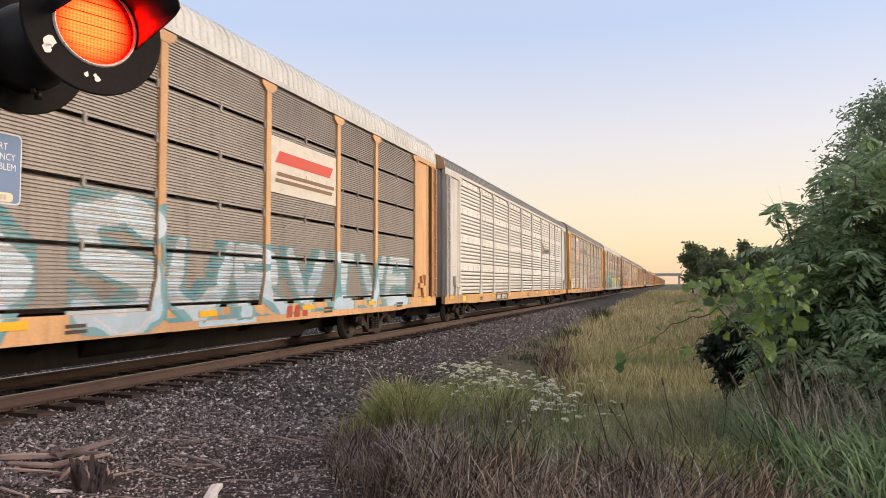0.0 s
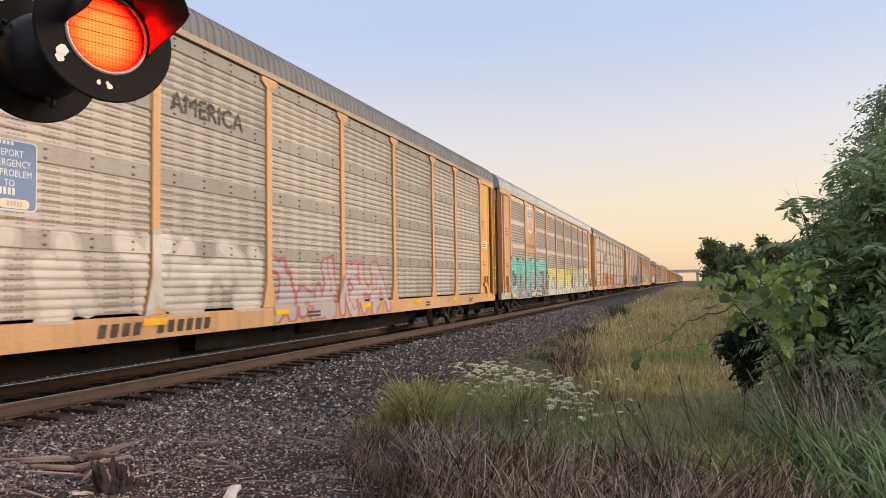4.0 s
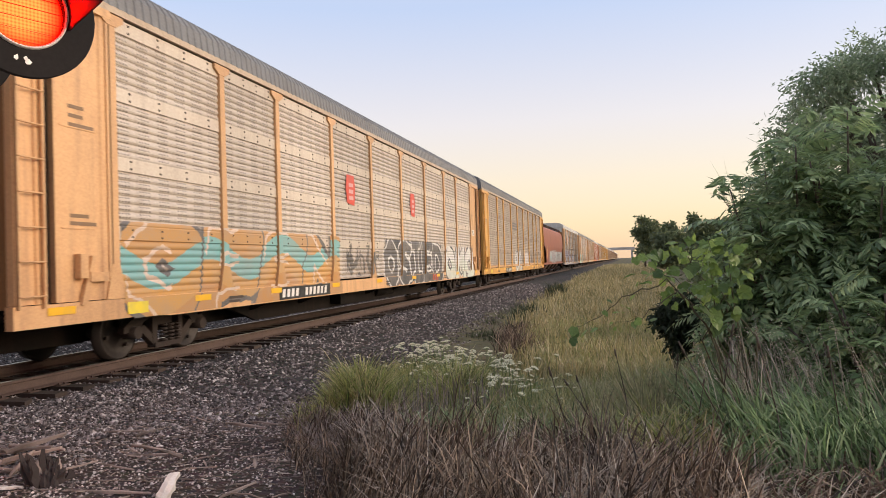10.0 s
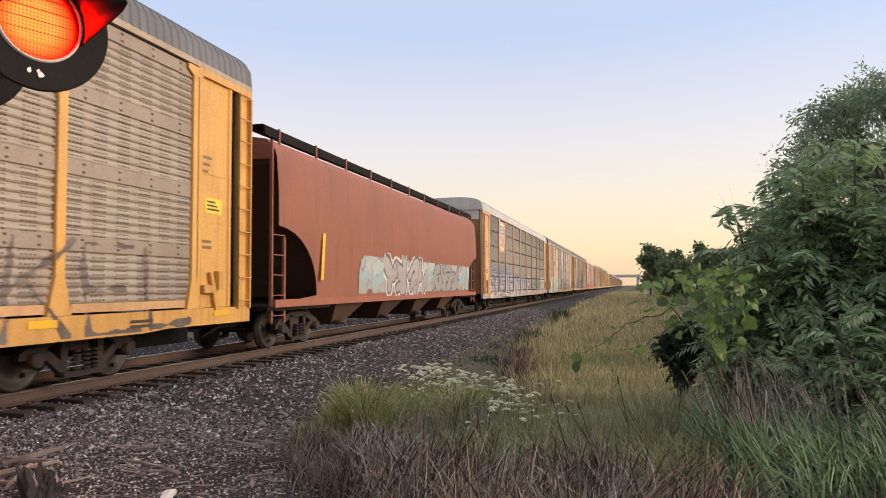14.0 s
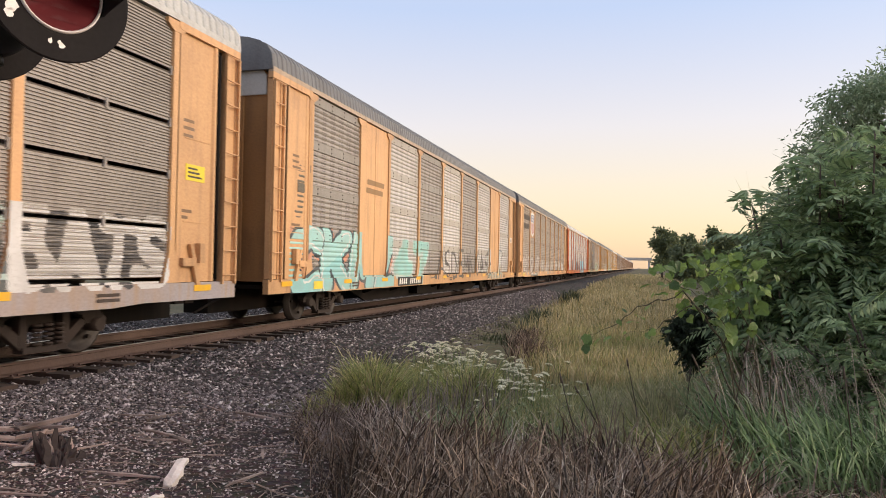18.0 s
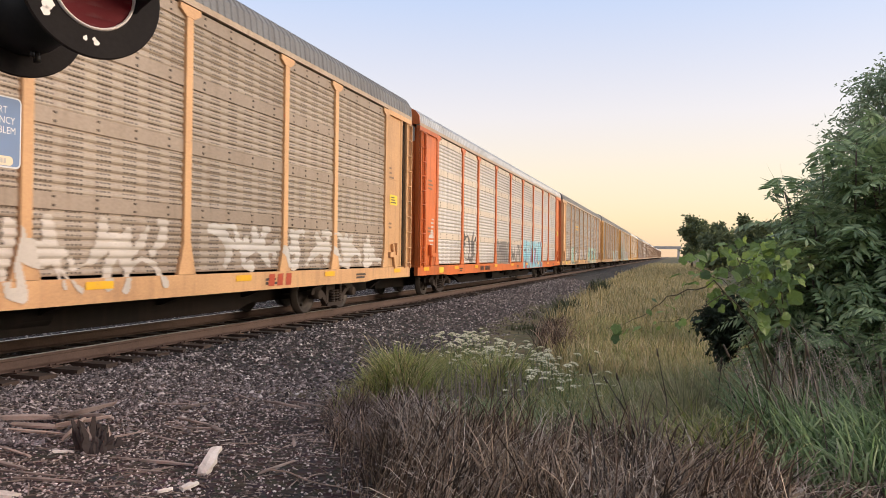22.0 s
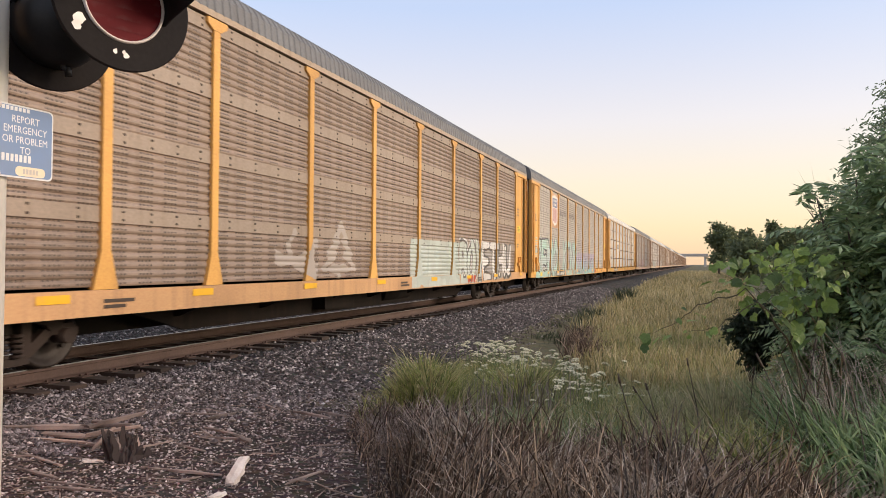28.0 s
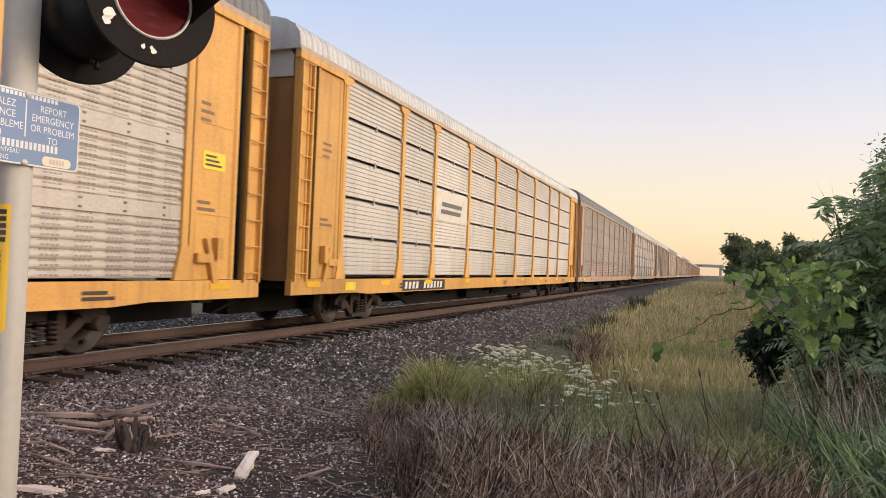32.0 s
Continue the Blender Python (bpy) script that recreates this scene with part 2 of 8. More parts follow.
def panel_mesh(kind, width):
    key = (kind, round(width, 2))
    if key in _cache:
        return _cache[key]
    bm = bmesh.new()
    prof = panel_profile(kind)
    lo = [bm.verts.new((d, 0, z)) for z, d in prof]
    hi = [bm.verts.new((d, width, z)) for z, d in prof]
    for i in range(len(prof) - 1):
        if kind in ("fine", "coarse", "ribs") and prof[i][1] == prof[i + 1][1] == -0.03:
            continue                         # an open slit between two sheets; ribs: groove floors left out to look shaded
        f = bm.faces.new((lo[i], hi[i], hi[i + 1], lo[i + 1]))
        if kind == "bands" and prof[i + 1][0] - prof[i][0] > 0.17:
            f.material_index = 1
    bk = [bm.verts.new((-0.07, y, z)) for y in (0, width) for z in (prof[0][0], prof[-1][0])]
    if kind == "bands":
        bm.faces.new((bk[0], bk[1], bk[3], bk[2]))
    if kind not in ("fine", "coarse"):       # bolt heads along the bands
        n = 4
        z0, z1 = Z_SILL1 + 0.04, Z_TOP - 0.025
        h = (z1 - z0) / n
        for i in range(n):
            for dz in (-0.155, -0.05):
                for j in range(4):
                    y, z = (j + 0.5) * width / 4, z0 + (i + 1) * h + dz
                    v = box(bm, 0.0, 0.018, y - 0.015, y + 0.015, z - 0.014, z + 0.014)
                    for f in {f for q in v for f in q.link_faces}:
                        f.material_index = 2
    else:                                    # clips that hold the sheets at the slits
        z0, z1 = Z_SILL1 + 0.04, Z_TOP - 0.025
        h = (z1 - z0) / 5
        for i in range(1, 5):
            for y in (0.03, width / 2, width - 0.03):
                v = box(bm, -0.02, 0.02, y - 0.022, y + 0.022, z0 + i * h - 0.05, z0 + i * h + 0.09)
                for f in {f for q in v for f in q.link_faces}:
                    f.material_index = 1
    _cache[key] = to_mesh("side_panel", bm)
    for _ in range(3):
        _cache[key].materials.append(None)
    return _cache[key]


def plate_mesh(width):
    key = ("plate", round(width, 2))
    if key not in _cache:
        bm = bmesh.new()
        box(bm, -0.05, 0.012, 0, width, Z_SILL1 + 0.04, Z_TOP - 0.025)
        box(bm, 0.012, 0.02, width / 2 - 0.02, width / 2 + 0.02, Z_SILL1 + 0.04, Z_TOP - 0.025)
        _cache[key] = to_mesh("side_plate", bm)
    return _cache[key]


def shared(key, build):
    if key not in _cache:
        bm = bmesh.new()
        build(bm)
        _cache[key] = to_mesh(key, bm)
    return _cache[key]


def b_post(bm):
    box(bm, -0.06, 0.0, -0.075, 0.075, 1.44, Z_TOP - 0.02)
    prism(bm, [(-0.20, Z_SILL1 + 0.005), (0.20, Z_SILL1 + 0.005), (0.075, 1.48), (-0.075, 1.48)], "x", -0.06, 0.004)
    prism(bm, [(-0.24, Z_TOP - 0.02), (-0.24, Z_TOP - 0.10), (-0.09, Z_TOP - 0.19), (0.09, Z_TOP - 0.19), (0.24, Z_TOP - 0.10), (0.24, Z_TOP - 0.02)], "x", -0.05, 0.008)


def b_sill(bm):
    box(bm, -0.12, 0.0, 0.0, CAR_LEN, Z_SILL0 + 0.02, Z_SILL1)
    prism(bm, [(2.4, Z_SILL0 + 0.02), (3.0, Z_SILL0 - 0.02), (24.5, Z_SILL0 - 0.02), (25.1, Z_SILL0 + 0.02)], "x", -0.1, 0.0)


def b_under(bm):
    box(bm, -1.45, 1.45, 0.2, CAR_LEN - 0.2, 0.80, 0.88)
    box(bm, -0.28, 0.28, 0.0, CAR_LEN, 0.30, 0.80)
    prism(bm, [(5.2, 0.8), (7.0, 0.26), (20.5, 0.26), (22.3, 0.8)], "x", 0.72, 0.80)
    for i in range(9):
        y = 4.5 + i * 2.3
        prism(bm, [(0.3, 0.42), (0.9, 0.5), (1.42, 0.70), (1.42, 0.80), (0.3, 0.80)], "y", y - 0.04, y + 0.04)
    box(bm, 0.5, 1.1, 11.0, 12.3, 0.35, 0.75)
    tube(bm, (0.7, 14.5, 0.55), (0.7, 16.2, 0.55), 0.22, 12)


def b_top_chord(bm):
    box(bm, -0.1, 0.012, 0.0, CAR_LEN, Z_TOP, Z_TOP + 0.10)


def b_roof(bm, rise=0.78):
    n, z0 = 12, Z_TOP + 0.08
    arch = []
    for i in range(n + 1):
        a = math.pi * i / n
        c = math.cos(a)
        x = 1.6 * math.copysign(abs(c) ** 0.62, c)
        arch.append((x, z0 + rise * math.sin(a) ** 0.62))
    ys = []
    pitch = 0.19
    k = int((CAR_LEN - 0.1) / pitch)
    for i in range(k):
        y = 0.05 + i * pitch
        ys += [(y, 0), (y + pitch * 0.6, 0), (y + pitch * 0.7, 0.022), (y + pitch * 0.9, 0.022)]
    ys.append((CAR_LEN - 0.05, 0))
    rows = []
    cx = Vector((0, 0, z0 - 0.8))
    for y, d in ys:
        r = []
        for x, z in arch:
            nrm = (Vector((x, 0, z)) - cx).normalized() * d
            r.append(bm.verts.new((x + nrm.x, y, z + nrm.z)))
        rows.append(r)
    for a, b in zip(rows, rows[1:]):
        for i in range(n):
            bm.faces.new((a[i], a[i + 1], b[i + 1], b[i]))
    for r in (rows[0], rows[-1][::-1]):
        bm.faces.new(r)


def b_roof_end(bm, rise):
    """The end of the roof: a thin curved plate."""
    z0 = Z_TOP + 0.04
    pts = []
    for i in range(13):
        a = math.pi * i / 12
        k = math.cos(a)
        pts.append((1.61 * math.copysign(abs(k) ** 0.62, k), z0 + (rise + 0.06) * math.sin(a) ** 0.62))
    prism(bm, pts[::-1], "y", -0.02, 0.05)


def b_far_side(bm):
    box(bm, -1.6, -1.5, 0.1, CAR_LEN - 0.1, Z_SILL0, Z_TOP + 0.1)


def b_door_edge(bm):                        # plain recessed plate beside the end door, ribbed at its edges
    prism(bm, [(-0.10, 0.66), (-0.008, 0.66), (-0.008, 0.72), (-0.045, 0.75), (-0.045, 1.50), (-0.02, 1.53), (-0.02, 1.615), (-0.10, 1.615)], "z", Z_SILL1 + 0.01, Z_TOP - 0.12)
    box(bm, -0.045, -0.035, 0.80, 1.45, 3.28, 3.30)
    box(bm, -0.045, -0.035, 0.80, 1.45, 1.95, 1.97)


def b_gap_backing(bm):                              # black plate and bar added to darken the gap between door and ladder plate
    box(bm, -0.14, -0.10, 0.40, 0.68, Z_SILL1 + 0.01, Z_TOP - 0.12)
    tube(bm, (-0.05, 0.54, Z_SILL1 + 0.05), (-0.05, 0.54, Z_TOP - 0.2), 0.03, 8)


def b_corner_post(bm):
    box(bm, -0.10, 0.0, 1.62, 1.70, Z_SILL1 + 0.01, Z_TOP - 0.12)


def b_ladder_plate(bm):
    prism(bm, [(-0.12, 0.03), (-0.01, 0.03), (-0.01, 0.09), (-0.035, 0.10), (-0.035, 0.35), (-0.01, 0.36), (-0.01, 0.42), (-0.12, 0.42)], "z", 1.0, Z_TOP - 0.12)


def b_lintel(bm):
    box(bm, -0.10, 0.012, 0.0, 1.72, Z_TOP - 0.12, Z_TOP)


def b_latch(bm):                             # door latch gear low on the corner
    box(bm, -0.03, 0.05, 1.2, 1.55, 1.25, 1.38)
    prism(bm, [(1.05, 0.95), (1.16, 0.95), (1.34, 1.6), (1.26, 1.6)], "x", -0.03, 0.03)
    box(bm, -0.03, 0.07, 1.0, 1.14, 1.3, 1.62)


def b_ladder(bm):
    for y in (0.06, 0.44):
        box(bm, 0.0, 0.05, y - 0.02, y + 0.02, 0.95, Z_TOP - 0.15)
    for i in range(10):
        z = 1.1 + i * 0.42
        tube(bm, (0.045, 0.04, z), (0.045, 0.46, z), 0.013, 6)
        

def b_end_wall(bm):
    prism(bm, [(-1.45, 0.95), (1.45, 0.95), (1.45, 5.0), (1.1, 5.42), (0, 5.55), (-1.1, 5.42), (-1.45, 5.0)], "y", 0.10, 0.18)


def b_end_gable(bm):                         # paler sheet under the roof's end
    prism(bm, [(-1.42, 4.62), (1.42, 4.62), (1.42, 5.0), (1.08, 5.40), (0, 5.52), (-1.08, 5.40), (-1.42, 5.0)], "y", 0.07, 0.10)


def b_end_rib(bm):
    box(bm, -0.03, 0.03, 0.06, 0.10, 1.0, 4.6)


def b_truck(bm):
    for s in (-1, 1):
        x = 1.02 * s
        prism(bm, [(-1.08, 0.50), (-0.95, 0.60), (-0.40, 0.78), (0.40, 0.78), (0.95, 0.60), (1.08, 0.50), (1.08, 0.42), (0.70, 0.44), (0.62, 0.56), (0.36, 0.66), (-0.36, 0.66), (-0.62, 0.56), (-0.70, 0.44), (-1.08, 0.42)], "x", x - 0.06, x + 0.06)
        for s2 in (-1, 1):                   # legs down to the spring seat
            prism(bm, [(s2 * 0.72, 0.46), (s2 * 0.60, 0.52), (s2 * 0.30, 0.28), (s2 * 0.34, 0.15)][::s2], "x", x - 0.055, x + 0.055)
            box(bm, x - 0.06, x + 0.06, min(s2 * 0.28, s2 * 0.40), max(s2 * 0.28, s2 * 0.40), 0.20, 0.70)
        box(bm, x - 0.08, x + 0.08, -0.36, 0.36, 0.13, 0.21)
        for y in (-0.18, 0.0, 0.18):
            for j in range(5):
                lathe(bm, [(0.05, 0), (0.075, 0.02), (0.05, 0.04)], 8, pose(x + 0.1 * s, y, 0.22 + j * 0.06))
        for y in (-0.87, 0.87):
            tube(bm, (x - 0.1 * s, y, 0.42), (x + 0.16 * s, y, 0.42), 0.10, 10)
    box(bm, -1.0, 1.0, -0.2, 0.2, 0.45, 0.72)


def b_wheelset(bm):
    for s in (-1, 1):
        m = pose(0.75 * s, 0, 0, 0, 90 * s, 0)
        lathe(bm, [(0.0, 0.05), (0.09, 0.07), (0.12, 0.05), (0.2, -0.01), (0.34, 0.0), (0.38, 0.07), (0.415, 0.07), (0.42, -0.06), (0.445, -0.08), (0.40, -0.1), (0.36, -0.05), (0.15, -0.05), (0, -0.05)], 24, m)
    tube(bm, (-0.75, 0, 0), (0.75, 0, 0), 0.085, 10)
    for s in (-1, 1):                       # balance marks that show the turning
        for a in (0.4, 2.5, 4.6):
            tube(bm, (0.83 * s, 0.27 * math.cos(a), 0.27 * math.sin(a)), (0.78 * s, 0.27 * math.cos(a), 0.27 * math.sin(a)), 0.035, 6)


def b_coupler(bm):
    box(bm, -0.09, 0.09, -0.58, 0.4, 0.56, 0.74)
    box(bm, -0.16, 0.16, -0.56, -0.3, 0.52, 0.78)
    tube(bm, (0.35, -0.55, 0.35), (0.35, 0.3, 0.6), 0.025, 6)


WHEELS = []                                  # (wheelset, front of its car at the start, place on the car)


def running_gear(car, front, length, inset):
    for yc in (inset, length - inset):
        tr = part("truck", shared("truck", b_truck), M["truck_steel"], car)
        tr.matrix_basis = pose(0, yc, 0)
        for dy in (-0.87, 0.87):
            w = part("wheelset", shared("wheelset", b_wheelset), M["wheel"], car)
            w.matrix_basis = pose(0, yc + dy, 0.42)
            WHEELS.append((w, front, yc + dy))
    for flip in (0, 1):
        c = part("coupler", shared("coupler", b_coupler), M["black_steel"], car)
        c.matrix_basis = pose(0, length, 0, 0, 0, 180) if flip else pose(0, 0, 0)


CARS = []
PANEL_OF = {}


def autorack(k, label, panel="bands", skin="grey", post="yellow", sill="yellow", end="yellow", roof="roof", band=None, plates=(), odd=(), skin2="grey", rise=0.78, chord=None):
    front = gap_at(k) + 0.55
    car = thing("autorack_car", pose(TRACK_X, front, 0), label, "railway car", "cars of the passing train")
    CARS.append((car, front))
    part("side_sill", shared("side_sill", b_sill), M[sill], car).matrix_basis = pose(SIDE, 0, 0)
    part("underframe", shared("underframe", b_under), M["black_steel"], car)
    part("far_side", shared("far_side", b_far_side), M[skin], car)
    part("top_chord", shared("top_chord", b_top_chord), M[chord or ("white_paint" if post == "white_paint" else "chord_dust")], car).matrix_basis = pose(SIDE, 0, 0)
    part("roof", shared("roof_%d" % round(100 * rise), lambda bm: b_roof(bm, rise)), M[roof], car)
    for y in (0.0, CAR_LEN - 0.03):
        part("roof_end", shared("roof_end_%d" % round(100 * rise), lambda bm: b_roof_end(bm, rise)), M["orange" if post == "orange" else "yellow" if post == "white_paint" else roof], car).matrix_basis = pose(0, y, 0)
    for i, y in enumerate(POSTS):
        part("post", shared("post", b_post), M[post], car).matrix_basis = pose(SIDE, y, 0)
        if i:
            w = y - POSTS[i - 1] - 0.12
            plate = i in plates
            ob = part("side_plate" if plate else "side_panel", plate_mesh(w) if plate else panel_mesh(panel, w), M[post if plate else skin if i not in odd else skin2], car)
            ob.matrix_basis = pose(PANEL_X, POSTS[i - 1] + 0.06, 0)
            for j, mm in ((1, band or skin), (2, "black_steel")):
                if len(ob.material_slots) > j:
                    ob.material_slots[j].link = "OBJECT"
                    ob.material_slots[j].material = M[("band_grey" if i in odd else mm)] if j == 1 else M["bolt"]
    for flip in (0, 1):
        def ends(bm, b, flip=flip):
            b(bm)
            if flip:
                bmesh.ops.transform(bm, matrix=Matrix.Translation((0, CAR_LEN, 0)) @ Matrix.Diagonal((1, -1, 1, 1)), verts=bm.verts)
                bmesh.ops.reverse_faces(bm, faces=bm.faces)
        for nm, b, dx in (("door_edge", b_door_edge, SIDE), ("corner_post", b_corner_post, SIDE), ("ladder_plate", b_ladder_plate, SIDE), ("lintel", b_lintel, SIDE), ("door_latch", b_latch, SIDE), ("ladder", b_ladder, SIDE), ("end_door", b_end_wall, 0), ("end_gable", b_end_gable, 0)):
            me = shared(nm + "_%d" % flip, lambda bm, b=b: ends(bm, b))
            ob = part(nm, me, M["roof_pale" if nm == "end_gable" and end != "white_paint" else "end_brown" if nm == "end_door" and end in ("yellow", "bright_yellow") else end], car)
            ob.matrix_basis = pose(dx, 0, 0)
            if nm == "end_door":
                for x in (-0.9, -0.3, 0.3, 0.9):
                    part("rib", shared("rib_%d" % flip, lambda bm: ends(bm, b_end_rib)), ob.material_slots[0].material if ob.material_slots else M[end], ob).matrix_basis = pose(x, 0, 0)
        part("door_seal", shared("door_seal_%d" % flip, lambda bm: ends(bm, b_gap_backing)), M["black_steel"], car).matrix_basis = pose(SIDE, 0, 0)
    running_gear(car, front, CAR_LEN, 3.6)
    PANEL_OF[car.name] = panel
    return car



def panel_paint(name, base, dirt, slots=True, metal=0.15):
    """Galvanised sheet, weathered, with columns of small punched slots."""
    m = worn(name, base, dirt, 0.5, metal, 0.5, True, 25.0, 0.10)
    if not slots:
        return m
    N, L = m.node_tree.nodes, m.node_tree.links
    B = N["Principled BSDF"]
    src = B.inputs["Base Color"].links[0].from_socket
    sep = N.new("ShaderNodeSeparateXYZ")
    L.new(N.new("ShaderNodeTexCoord").outputs["Object"], sep.inputs[0])

    def saw(sock, period, lo, hi):
        a = N.new("ShaderNodeMath")
        a.operation = "DIVIDE"
        L.new(sock, a.inputs[0])
        a.inputs[1].default_value = period
        b = N.new("ShaderNodeMath")
        b.operation = "FRACT"
        L.new(a.outputs[0], b.inputs[0])
        c = N.new("ShaderNodeMath")
        c.operation = "COMPARE"
        L.new(b.outputs[0], c.inputs[0])
        c.inputs[1].default_value, c.inputs[2].default_value = 0.5 * (lo + hi), 0.5 * (hi - lo)
        return c.outputs[0]

    def times(a, b):
        n = N.new("ShaderNodeMath")
        n.operation = "MULTIPLY"
        L.new(a, n.inputs[0])
        if isinstance(b, float):
            n.inputs[1].default_value = b
        else:
            L.new(b, n.inputs[1])
        return n.outputs[0]
    mask = times(times(saw(sep.outputs[1], 0.066, 0.2, 0.72), saw(sep.outputs[2], 0.0575, 0.28, 0.68)), times(saw(sep.outputs[1], 0.47, 0.08, 0.68), 0.7 if base[0] > 0.45 else 1.0))
    L.new(mix_rgb(N, L, mask, src, (0.05, 0.04, 0.035)), B.inputs["Base Color"])
    return m


M["grey"] = panel_paint("sheet_grey", (0.385, 0.345, 0.31), (0.22, 0.18, 0.155))
M["tan"] = panel_paint("sheet_tan", (0.40, 0.33, 0.265), (0.24, 0.175, 0.13))
M["brown"] = panel_paint("sheet_brown", (0.31, 0.235, 0.185), (0.17, 0.12, 0.09))
M["light"] = panel_paint("sheet_light", (0.585, 0.55, 0.52), (0.36, 0.31, 0.28))
M["cream"] = panel_paint("sheet_cream", (0.56, 0.485, 0.42), (0.35, 0.275, 0.22))
M["white"] = panel_paint("sheet_white", (0.74, 0.72, 0.69), (0.60, 0.54, 0.47), False)
M["fine"] = panel_paint("sheet_fine", (0.34, 0.305, 0.28), (0.18, 0.155, 0.135), False)
M["fine_light"] = panel_paint("sheet_fine_light", (0.60, 0.56, 0.52), (0.36, 0.31, 0.27), False)
M["band_mid"] = panel_paint("band_mid", (0.46, 0.42, 0.375), (0.30, 0.25, 0.215), False)
M["sand"] = panel_paint("sheet_sand", (0.47, 0.425, 0.37), (0.29, 0.24, 0.20))
M["band_grey"] = panel_paint("band_grey", (0.33, 0.30, 0.27), (0.22, 0.19, 0.16), False)
M["band_tan"] = panel_paint("band_tan", (0.335, 0.265, 0.21), (0.22, 0.165, 0.12), False)
M["band_cream"] = panel_paint("band_cream", (0.62, 0.53, 0.44), (0.42, 0.33, 0.26), False)
M["roof_dark"] = worn("dark_roof", (0.185, 0.185, 0.19), (0.11, 0.10, 0.10), 0.55, 0.2)
M["roof_pale"] = worn("pale_roof", (0.55, 0.54, 0.52), (0.32, 0.30, 0.28), 0.5, 0.2)
M["mint_sill"] = worn("mint_overspray", (0.46, 0.50, 0.43), (0.40, 0.25, 0.12), 0.6)
M["pink_sill"] = worn("pinkish_overspray", (0.44, 0.36, 0.31), (0.45, 0.27, 0.10), 0.6)
M["lilac_sill"] = worn("lilac_overspray", (0.40, 0.36, 0.37), (0.45, 0.26, 0.09), 0.6)


def spray(name, c):
    """Sprayed paint: a little uneven, the metal showing through in places."""
    if name not in M:
        m, N, L, B = nodes_of(name)
        a = noise_of(N, L, 1.7, 4)
        g = noise_of(N, L, 40.0, 2)
        thin = [0.55 * v + 0.45 * w for v, w in zip(c, (0.33, 0.29, 0.25))]
        c1 = mix_rgb(N, L, ramp(N, L, a, 0.38, 0.72), c, thin)
        L.new(mix_rgb(N, L, ramp(N, L, g, 0.52, 0.74), c1, thin), B.inputs["Base Color"])
        B.inputs["Roughness"].default_value = 0.55
        M[name] = m
    return M[name]


def depth_of(panel):
    prof = panel_profile(panel)
    zs = np.array([p[0] for p in prof])
    ds = np.array([p[1] for p in prof])
    return lambda z: np.interp(z, zs, ds)


def cells_to_mesh(name, grid, y0, z0, cell, panel, colours, car, lift=0.006):
    """A grid of colour indices (0: bare) laid on the car's side, following sheets, posts and sill."""
    depth = depth_of(panel)
    nz, ny = grid.shape
    ys = y0 + np.arange(ny + 1) * cell
    mids = ys[:-1] + cell / 2
    off = np.min(np.abs(mids[:, None] - np.array(POSTS)[None]), axis=1) if panel != "flat" else np.full(ny, 9.0)
    verts, faces, mats = [], [], []
    for r in range(nz):
        za, zb = z0 + r * cell, z0 + (r + 1) * cell
        if za < Z_SILL0 and panel != "flat":
            continue
        onsill = za + cell / 2 < Z_SILL1
        onpost = off < 0.085 + 0.125 * min(1.0, max(0.0, (1.48 - za) / 0.48))
        if panel == "fine" and not onsill and (za + cell / 2 - Z_SILL1 - 0.04) % ((Z_TOP - 0.1 - Z_SILL1 - 0.04) / 5) < 0.055:
            row_open = True                   # nothing to paint on at an open slit
        else:
            row_open = False
        row = grid[r]
        key = row * 2 + (0 if onsill else onpost)
        cuts = np.flatnonzero(np.diff(key)) + 1
        for c, e in zip(np.r_[0, cuts], np.r_[cuts, ny]):
            v = row[c]
            if v and not (row_open and not onpost[c]):
                if onsill or onpost[c]:
                    xa = xb = SIDE + lift + (0.0 if onsill else 0.004)
                else:
                    xa, xb = PANEL_X + float(depth(za)) + lift, PANEL_X + float(depth(zb)) + lift
                n = len(verts)
                verts += [(xa, ys[c], za), (xa, ys[e], za), (xb, ys[e], zb), (xb, ys[c], zb)]
                faces.append((n, n + 1, n + 2, n + 3))
                mats.append(int(v) - 1)
    if not verts:
        return
    me = bpy.data.meshes.new(name)
    me.from_pydata(verts, [], faces)
    me.polygons.foreach_set("material_index", mats)
    for c in colours:
        me.materials.append(c)
    return part(name, me, None, car)


def scrawl(rng):
    """Strokes of one abstract looping form in a unit square: bent arcs, a hook, an arrow tail."""
    out = []
    for s in range(3):
        a = rng.uniform(0, 6.283)
        turn = rng.uniform(0.5, 1.3) * rng.choice((-1, 1))
        x, y = rng.uniform(0.15, 0.85), (0.08, 0.9, 0.5)[s]
        if s == 0:
            a = rng.uniform(0.9, 2.2)
        if s == 1:
            a = -rng.uniform(0.9, 2.2)
        for k in range(4):
            nx, ny = np.clip(x + 0.30 * math.cos(a), 0.0, 1.0), np.clip(y + 0.30 * math.sin(a), 0.03, 0.97)
            out.append((x, y, nx, ny))
            x, y = nx, ny
            a += turn * 0.6
    return out


